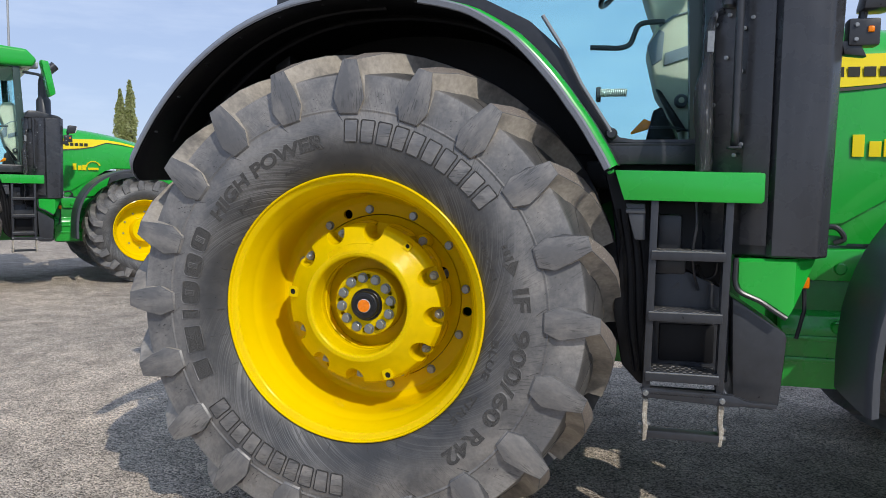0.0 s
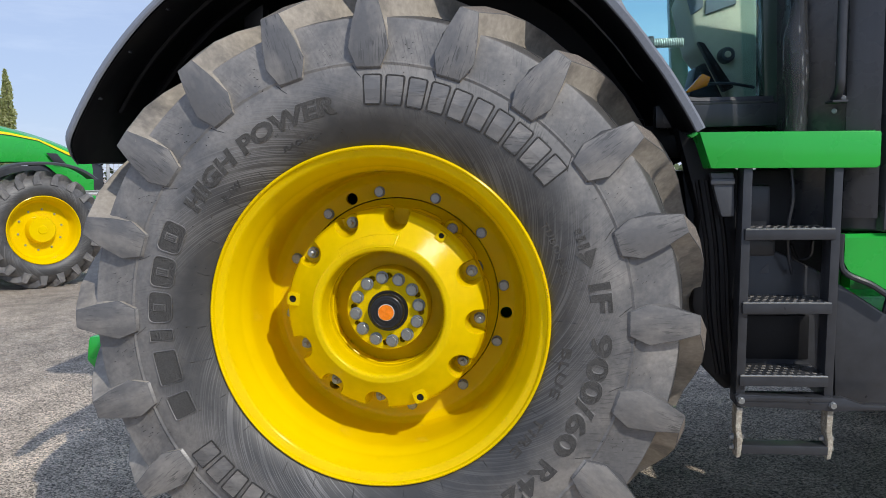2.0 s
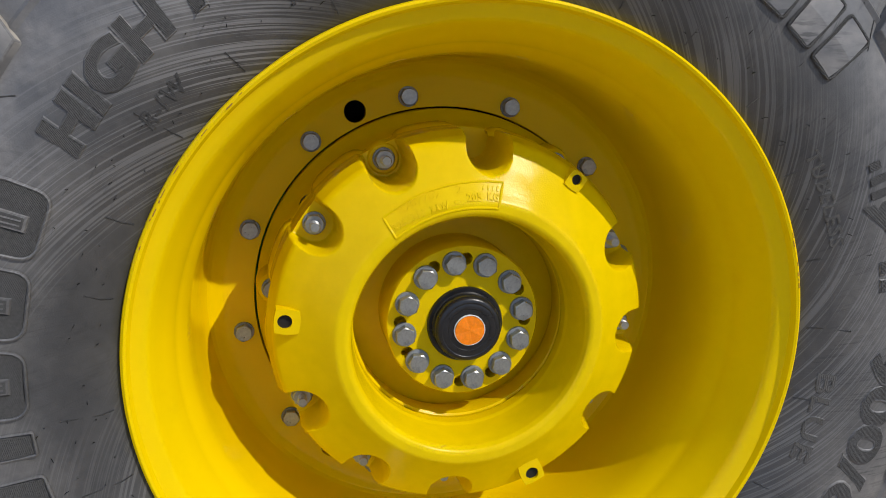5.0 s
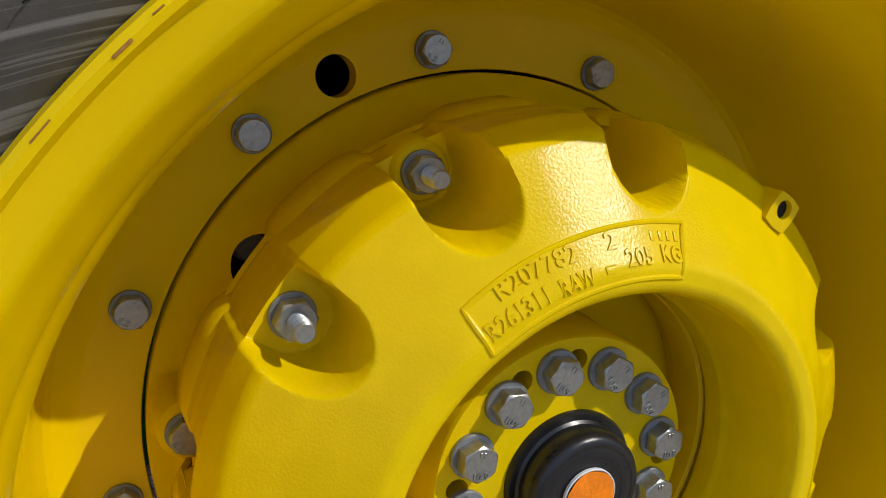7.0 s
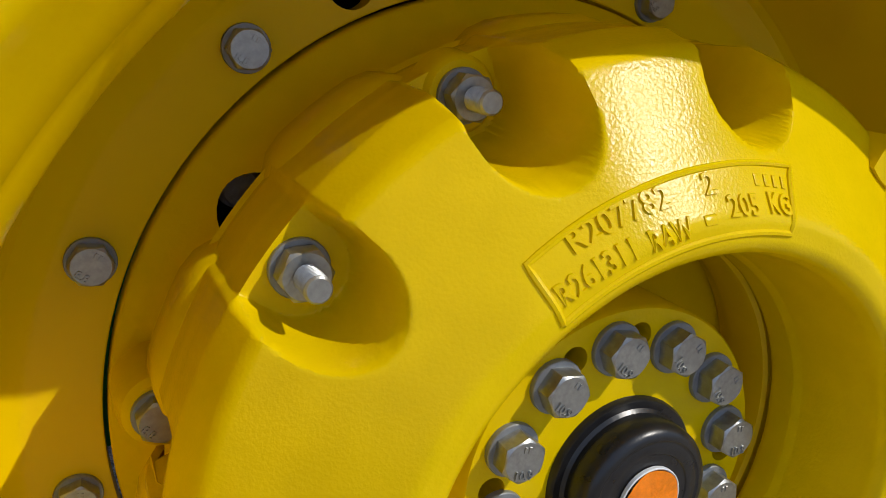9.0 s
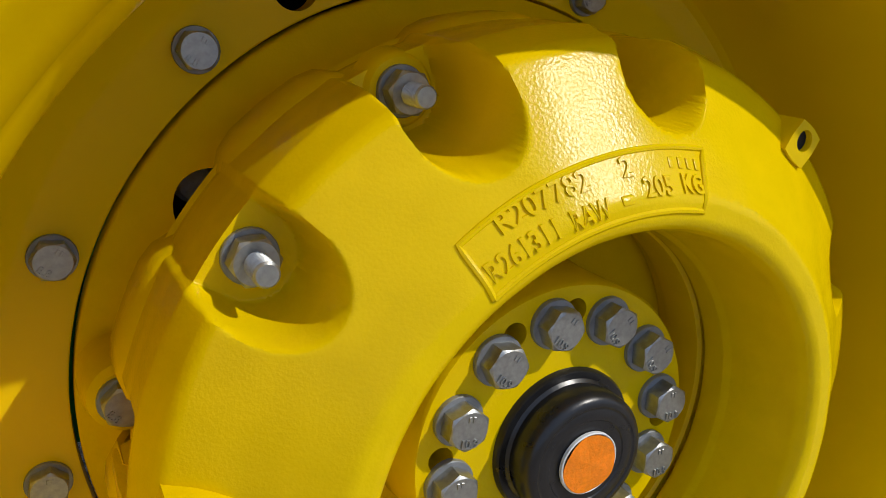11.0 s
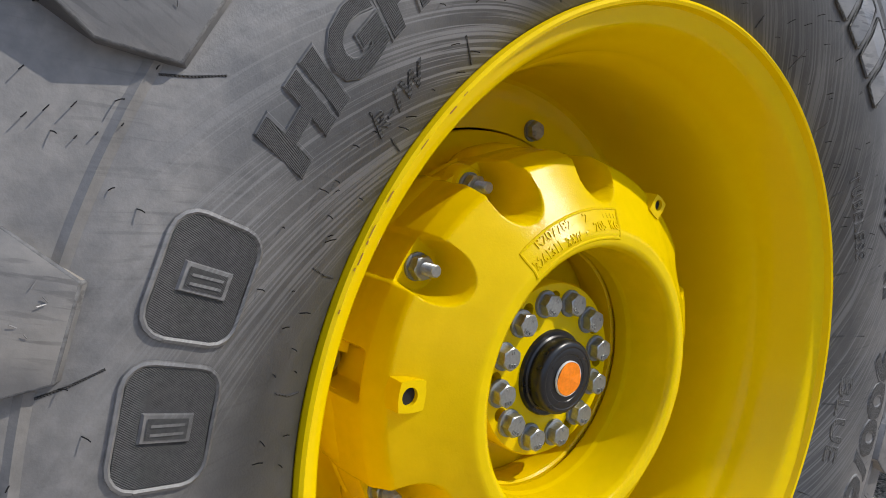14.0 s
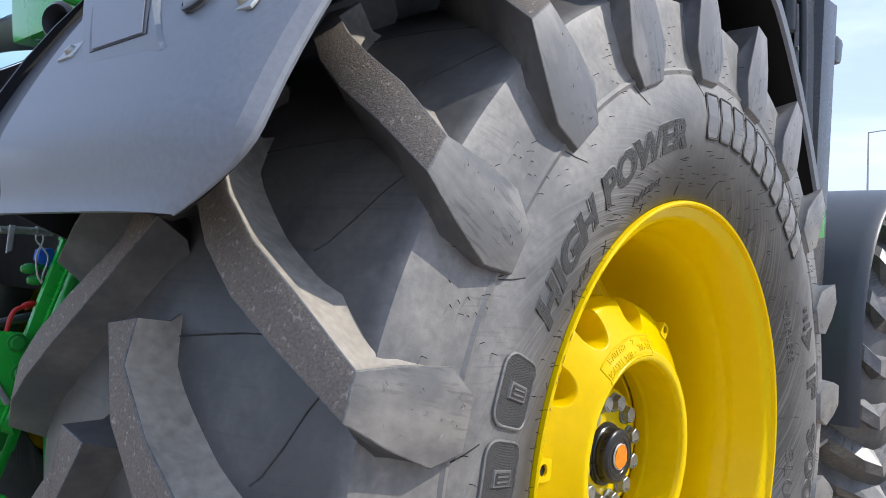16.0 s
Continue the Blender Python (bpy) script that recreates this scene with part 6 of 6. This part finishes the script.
    for s in (-1, 1):
        part("wire", tube(arc([(-0.818 + 0.010 * s, 0.985, 1.492), (-0.820 - 0.008 * s, 0.985, 1.47), (-0.815 + 0.012 * s, 0.985, 1.43), (-0.820 + 0.006 * s, 0.985, 1.39), (-0.817, 0.985, 1.37)]), 0.0022, 6), GALV, tractor)
    part("rear_body", box(-0.60, -0.45, 0.60, 2.0, 1.30, 2.0, 0.03), BLACK_IN, tractor, "matt black rear body panel")
    part("rear_frame", box(-0.64, -0.58, 0.62, 0.70, 1.35, 2.3, 0.01), GREEN, tractor)
    part("rear_frame", box(-0.66, -0.58, 1.10, 1.60, 2.02, 2.20, 0.02), GREEN, tractor)
    part("socket_bracket", tube(arc([(-0.72, 1.0, 1.90), (-0.70, 0.99, 1.96), (-0.72, 0.98, 2.01), (-0.77, 0.98, 2.02)], 5), 0.028, 12), GREEN, tractor, "green cast socket bracket")
    part("socket_stop", box(-0.785, -0.750, 0.955, 0.985, 1.890, 1.915, 0.006), GREEN, tractor)
    part("socket", revolve([(0.025, 0.05), (0.042, 0.04), (0.045, -0.03), (0.036, -0.04), (0.026, -0.02), (0.026, 0.03)], 28, axis="x"), BLACK, tractor, "black round hose socket").matrix_basis = Matrix.Translation((-0.765, 0.95, 1.945)) @ Matrix.Rotation(radians(25), 4, "Z")
    far_fender = []
    for a in [156 - 4 * k for k in range(30)]:
        far_fender.append([polar(a, arch_r(a) + d, y) for d, y in ((0.06, 1.86), (0.062, 2.2), (0.04, 2.55), (0.0, 2.60))])
    part("rear_fender", sheet(far_fender, 0.01), GREY_PANEL, tractor, "dark grey plastic rear fender of the other side", 50)
    prof = [(r, 2.6 - y) for r, y in TYRE + [(r, 2 * MID - y) for r, y in reversed(TYRE[:-1])]]
    tyre = part("tyre", revolve(prof, 96), RUBBER, tractor, "rear tyre of the other side", 50)
    tyre.matrix_basis = Matrix.Translation((0, 0, AXLE))
    for mirror in (False, True):
        me = lug_mesh(mirror)
        for k in range(LUGS):
            ob = new("lug", me)
            ob.parent = tyre
            ob.matrix_basis = Matrix.Translation((0, 2.6 - 2 * MID, 0)) @ Matrix.Rotation(-radians(LUG_AT + 18 * k + (0 if mirror else 9)), 4, "Y")
    rim = part("wheel_rim", revolve([(0.548, 2.69), (0.56, 2.73), (0.54, 2.72), (0.51, 2.6), (0.49, 2.4), (0.36, 2.36), (0.1, 2.36), (0.0005, 2.36)], 96), YELLOW, tractor, "", 40)
    rim.matrix_basis = Matrix.Translation((0, 0, AXLE))


tractor = empty("tractor", "large green tractor with yellow wheels standing on asphalt", "tractor", group="parked tractors")
build_wheel(tractor)
build_fender(tractor)
before = set(tractor.children)
build_steps(tractor)
build_cab(tractor)
for ob in set(tractor.children) - before:
    ob.matrix_basis = Matrix.Translation((-0.006, 0.028, 0.003)) @ ob.matrix_basis
build_front(tractor)
build_rear(tractor)

# the second tractor of the same kind, parked further back
far_at = Matrix.Translation((-7.85, 4.85, 0.0)) @ Matrix.Rotation(radians(48.0), 4, "Z")
far = copy_thing(tractor, far_at)
tagged(far, "green tractor with yellow wheels parked behind on gravel")


# ---------------------------------------------------------------- setting
def ground_material():
    m = bpy.data.materials.new("gravelly_asphalt")
    m.use_nodes = True
    nt = m.node_tree
    b = nt.nodes["Principled BSDF"]
    b.inputs["Roughness"].default_value = 0.9
    b.inputs["Specular IOR Level"].default_value = 0.25
    co = nt.nodes.new("ShaderNodeTexCoord")
    big = nt.nodes.new("ShaderNodeTexNoise")
    big.inputs["Scale"].default_value = 0.35
    big.inputs["Detail"].default_value = 6
    mid = nt.nodes.new("ShaderNodeTexNoise")
    mid.inputs["Scale"].default_value = 4.0
    mid.inputs["Detail"].default_value = 8
    stone = nt.nodes.new("ShaderNodeTexVoronoi")
    stone.inputs["Scale"].default_value = 120
    for n in (big, mid, stone):
        nt.links.new(co.outputs["Object"], n.inputs["Vector"])
    r1 = nt.nodes.new("ShaderNodeValToRGB")
    r1.color_ramp.elements[0].position, r1.color_ramp.elements[0].color = 0.35, (0.262, 0.226, 0.184, 1)
    r1.color_ramp.elements[1].position, r1.color_ramp.elements[1].color = 0.65, (0.420, 0.350, 0.275, 1)
    nt.links.new(big.outputs["Fac"], r1.inputs["Fac"])
    r2 = nt.nodes.new("ShaderNodeMapRange")
    r2.inputs["From Min"].default_value, r2.inputs["From Max"].default_value = 0.3, 0.7
    r2.inputs["To Min"].default_value, r2.inputs["To Max"].default_value = 0.72, 1.25
    nt.links.new(mid.outputs["Fac"], r2.inputs["Value"])
    mul = nt.nodes.new("ShaderNodeMix")
    mul.data_type, mul.blend_type = "RGBA", "MULTIPLY"
    mul.inputs["Factor"].default_value = 1
    nt.links.new(r1.outputs["Color"], mul.inputs[6])
    nt.links.new(r2.outputs["Result"], mul.inputs[7])
    hue = nt.nodes.new("ShaderNodeMapRange")
    hue.inputs["To Min"].default_value, hue.inputs["To Max"].default_value = 0.25, 2.15
    sep = nt.nodes.new("ShaderNodeSeparateColor")
    nt.links.new(stone.outputs["Color"], sep.inputs["Color"])
    nt.links.new(sep.outputs["Red"], hue.inputs["Value"])
    mul2 = nt.nodes.new("ShaderNodeMix")
    mul2.data_type, mul2.blend_type = "RGBA", "MULTIPLY"
    mul2.inputs["Factor"].default_value = 1
    nt.links.new(mul.outputs[2], mul2.inputs[6])
    nt.links.new(hue.outputs["Result"], mul2.inputs[7])
    nt.links.new(mul2.outputs[2], b.inputs["Base Color"])
    bp = nt.nodes.new("ShaderNodeBump")
    bp.inputs["Strength"].default_value = 0.9
    bp.inputs["Distance"].default_value = 0.008
    bp.invert = True
    nt.links.new(stone.outputs["Distance"], bp.inputs["Height"])
    nt.links.new(bp.outputs["Normal"], b.inputs["Normal"])
    return m


GROUND = ground_material()
bm = bmesh.new()
ticks = [-2500, -600, -150, -60, -30, -16, -10, -6, -4, -2, 0, 2, 4, 6, 10, 16, 30, 60, 150, 600, 2500]
vs = [[bm.verts.new((x, y, 0)) for y in ticks] for x in ticks]
for i in range(len(ticks) - 1):
    for j in range(len(ticks) - 1):
        bm.faces.new((vs[i][j], vs[i + 1][j], vs[i + 1][j + 1], vs[i][j + 1]))
ground = part("ground", bm, GROUND, None, "", 0)
tagged(ground, "grey gravelly asphalt yard with stains", "ground", kind="structure")

GRASS = material("verge_grass", (0.055, 0.085, 0.022), 0.9, grain=0.5, grain_scale=3, second=(0.14, 0.13, 0.05), second_scale=0.6, bump=0.8, bump_scale=12)
LEAF = material("poplar_leaf", (0.44, 0.46, 0.22), 0.55, grain=0.3, grain_scale=4, second=(0.58, 0.59, 0.33), second_scale=1.4)
lt = LEAF.node_tree
see = lt.nodes.new("ShaderNodeBsdfTranslucent")
see.inputs["Color"].default_value = (0.42, 0.48, 0.14, 1)
both = lt.nodes.new("ShaderNodeMixShader")
both.inputs["Fac"].default_value = 0.5
lt.links.new(lt.nodes["Principled BSDF"].outputs[0], both.inputs[1])
lt.links.new(see.outputs[0], both.inputs[2])
lt.links.new(both.outputs[0], lt.nodes["Material Output"].inputs["Surface"])
BARK = material("bark", (0.10, 0.08, 0.06), 0.9, grain=0.4, grain_scale=20, bump=0.6, bump_scale=40)


def direction(dx, dy, dist, origin=(1.0, -3.1)):
    d = Vector((dx, dy)).normalized() * dist
    return origin[0] + d.x, origin[1] + d.y


# grass verge beyond the yard
vx, vy = direction(-0.50, 0.866, 45)
verge = part("grass_verge", box(-40, 40, -8, 8, -0.3, 0.25, 0.2), GRASS, None, "", 30)
verge.matrix_basis = Matrix.Translation((vx, vy, 0)) @ Matrix.Rotation(radians(24), 4, "Z")
tagged(verge, "dry green grass verge beyond the yard", "verge", kind="structure")
kerb = part("kerb", box(-40, 40, -0.15, 0.15, 0, 0.16, 0.02), WHITE, None, "", 30)
kx, ky = direction(-0.50, 0.866, 36.5)
kerb.matrix_basis = Matrix.Translation((kx, ky, 0)) @ Matrix.Rotation(radians(24), 4, "Z")
tagged(kerb, "pale concrete kerb at the yard's edge", "kerb", kind="structure")

# wire fence with posts, and a guard rail
fence_at = Matrix.Translation((*direction(-0.50, 0.866, 34), 0)) @ Matrix.Rotation(radians(24), 4, "Z")
fence = empty("fence", "galvanised wire fence with steel posts", "fence", fence_at)
post_me = None
for k in range(-6, 7):
    if post_me is None:
        ob = part("post", box(-0.06, 0.06, -0.05, 0.05, 0, 2.1, 0.01), GALV, fence)
        post_me = ob.data
    else:
        ob = new("post", post_me)
        ob.parent = fence
    ob.matrix_basis = Matrix.Translation((k * 2.5, 0, 0))
wires = bmesh.new()
for k in range(14):
    box(-15, 15, -0.006, 0.006, 0.15 + 0.14 * k, 0.165 + 0.14 * k, 0, wires)
for k in range(150):
    box(-15 + 0.2 * k, -14.985 + 0.2 * k, -0.006, 0.006, 0.1, 2.05, 0, wires)
part("wire_mesh", wires, GALV, fence, "", 0)
rail_at = Matrix.Translation((*direction(-0.50, 0.866, 39), 0.25)) @ Matrix.Rotation(radians(24), 4, "Z")
rail = empty("guard_rail", "galvanised steel guard rail along the verge", "guard rail", rail_at)
part("beam", prism([(-0.05, 0.45), (0.0, 0.52), (-0.05, 0.60), (0.0, 0.68), (-0.05, 0.75), (-0.06, 0.75), (-0.02, 0.68), (-0.06, 0.60), (-0.02, 0.52), (-0.06, 0.45)], -20, 20, 0, axis="x"), GALV, rail, "", 0)
for k in range(-5, 6):
    part("post", box(k * 3.8 - 0.05, k * 3.8 + 0.05, -0.02, 0.06, 0, 0.7, 0.005), GALV, rail)


def poplar(height, spread, seed):
    rnd = random.Random(seed)
    tree = empty("poplar_tree", "tall slim green poplar tree", "tree", group="pair of poplars")
    trunk = [(0.12 * math.sin(k), 0.1 * math.cos(k * 1.3), height * 0.86 * k / 8) for k in range(9)]
    bm = tube(trunk, [0.20 - 0.024 * k for k in range(9)], 8)
    for k in range(40):
        z = height * rnd.uniform(0.06, 0.7)
        a = rnd.uniform(0, 6.28)
        l = spread * rnd.uniform(0.5, 0.9)
        tube([(0, 0, z), (0.4 * l * math.cos(a), 0.4 * l * math.sin(a), z + 0.6), (0.6 * l * math.cos(a), 0.6 * l * math.sin(a), z + 1.7)], [0.05, 0.03, 0.01], 5, bm)
    part("trunk", bm, BARK, tree, "", 40)
    verts, faces = [], []
    for k in range(7000):
        z = rnd.uniform(0.04, 1.0)
        shape = spread * math.sin(min(1.0, z * 0.93 + 0.07) * math.pi) ** 0.62
        a = rnd.uniform(0, 6.28)
        clump = 0.95 + 0.75 * noise.noise((math.cos(a) * 1.3, math.sin(a) * 1.3, z * 9 + seed))
        r = shape * clump * math.sqrt(rnd.uniform(0.25, 1.0))
        c = Vector((r * math.cos(a), r * math.sin(a), z * height))
        s = rnd.uniform(0.05, 0.13)
        u = Vector((rnd.gauss(0, 1), rnd.gauss(0, 1), rnd.gauss(0, 1))).normalized()
        w = u.cross(Vector((rnd.gauss(0, 1), rnd.gauss(0, 1), rnd.gauss(0, 1)))).normalized()
        b = len(verts)
        verts += [c - u * s, c + w * s * 0.6, c + u * s * 1.1, c - w * s * 0.6]
        faces.append((b, b + 1, b + 2, b + 3))
    me = bpy.data.meshes.new("crown")
    me.from_pydata([tuple(v) for v in verts], [], faces)
    tagged(link("crown", me, LEAF, tree, "", 0), kind="stuff")
    return tree


tx, ty = direction(-0.5856, 0.8066, 62, (1.084, -3.061))
poplar(8.9, 0.50, 3).matrix_basis = Matrix.Translation((tx + 0.22, ty + 0.4, 0))
poplar(8.2, 0.44, 8).matrix_basis = Matrix.Translation((tx - 0.24, ty - 0.1, 0))


def street_lamp(x, y, high, arm, yaw):
    lamp = empty("street_lamp", "slim grey street lamp on a tall mast", "street lamp", group="street lamps")
    part("mast", tube([(0, 0, 0), (0, 0, high * 0.5), (0, 0, high)], [0.09, 0.07, 0.05], 10), GALV, lamp)
    part("arm", tube([(0, 0, high - 0.05), (arm * 0.5, 0, high + 0.03), (arm, 0, high + 0.05)], 0.04, 8), GALV, lamp)
    part("lamp_head", box(arm - 0.1, arm + 0.6, -0.12, 0.12, high - 0.02, high + 0.1, 0.03), GREY_PANEL, lamp)
    lamp.matrix_basis = Matrix.Translation((x, y, 0)) @ Matrix.Rotation(radians(yaw), 4, "Z")


street_lamp(*direction(-0.669, 0.7245, 48, (1.084, -3.061)), 13.0, 1.2, 120)
street_lamp(*direction(0.9735, 0.2192, 60, (-1.487, -0.809)), 7.9, 1.3, -80)
# low hedge line far away
HEDGE = material("far_hedge", (0.05, 0.075, 0.03), 0.9, grain=0.5, grain_scale=0.8, second=(0.09, 0.11, 0.05), second_scale=0.2)
rnd = random.Random(7)
verts, faces = [], []
for k in range(5000):
    a = rnd.uniform(0, 2 * math.pi)
    dist = rnd.uniform(260, 300)
    h = 3.0 + 2.5 * noise.noise((math.cos(a) * 9, math.sin(a) * 9, 2.0))
    c = Vector((dist * math.cos(a), dist * math.sin(a), rnd.uniform(0, max(0.8, h))))
    s = rnd.uniform(0.8, 1.8)
    u = Vector((rnd.gauss(0, 1), rnd.gauss(0, 1), rnd.gauss(0, 0.6))).normalized()
    w = u.cross(Vector((rnd.gauss(0, 1), rnd.gauss(0, 1), rnd.gauss(0, 1)))).normalized()
    b = len(verts)
    verts += [tuple(c - u * s), tuple(c + w * s * 0.7), tuple(c + u * s), tuple(c - w * s * 0.7)]
    faces.append((b, b + 1, b + 2, b + 3))
me = bpy.data.meshes.new("far_hedge")
me.from_pydata(verts, [], faces)
tagged(link("far_hedge", me, HEDGE, None, "", 0), "low hedge line on the far horizon", "hedge", kind="stuff")

# loose stones on the yard
STONE = material("loose_stone", (0.36, 0.33, 0.29), 0.9, grain=0.3, grain_scale=200, bump=0.4, bump_scale=150)
sn = STONE.node_tree
geo = sn.nodes.new("ShaderNodeNewGeometry")
tint = sn.nodes.new("ShaderNodeMapRange")
tint.inputs["To Min"].default_value, tint.inputs["To Max"].default_value = 0.45, 1.5
sn.links.new(geo.outputs["Random Per Island"], tint.inputs["Value"])
was = sn.nodes["Principled BSDF"].inputs["Base Color"].links[0].from_socket
shade = sn.nodes.new("ShaderNodeMix")
shade.data_type, shade.blend_type = "RGBA", "MULTIPLY"
shade.inputs["Factor"].default_value = 1
sn.links.new(was, shade.inputs[6])
sn.links.new(tint.outputs["Result"], shade.inputs[7])
sn.links.new(shade.outputs[2], sn.nodes["Principled BSDF"].inputs["Base Color"])
rnd = random.Random(31)
verts, faces = [], []
for k in range(9000):
    x, y = rnd.uniform(-7.5, 3.0), rnd.uniform(-1.6, 6.5)
    if noise.noise((x * 0.6, y * 0.6, 4.0)) < rnd.uniform(-0.55, 0.35):
        continue
    s = 0.003 + 0.009 * rnd.random() ** 3
    b = len(verts)
    turn = rnd.uniform(0, 6.28)
    for j in range(5):
        t = turn + j * 1.2566
        q = s * rnd.uniform(0.75, 1.25)
        verts.append((x + q * math.cos(t), y + q * math.sin(t), s * 0.15))
    verts.append((x + s * rnd.uniform(-0.3, 0.3), y + s * rnd.uniform(-0.3, 0.3), s * rnd.uniform(0.7, 1.1)))
    for j in range(5):
        t = turn + j * 1.2566
        verts.append((x + s * 0.8 * math.cos(t), y + s * 0.8 * math.sin(t), -0.002))
    for j in range(5):
        n = (j + 1) % 5
        faces.append((b + j, b + n, b + 5))
        faces.append((b + 6 + j, b + 6 + n, b + n, b + j))
me = bpy.data.meshes.new("loose_gravel")
me.from_pydata(verts, [], faces)
tagged(link("loose_gravel", me, STONE, None, "", 0), "scattered small loose stones on the asphalt", "gravel", kind="stuff")
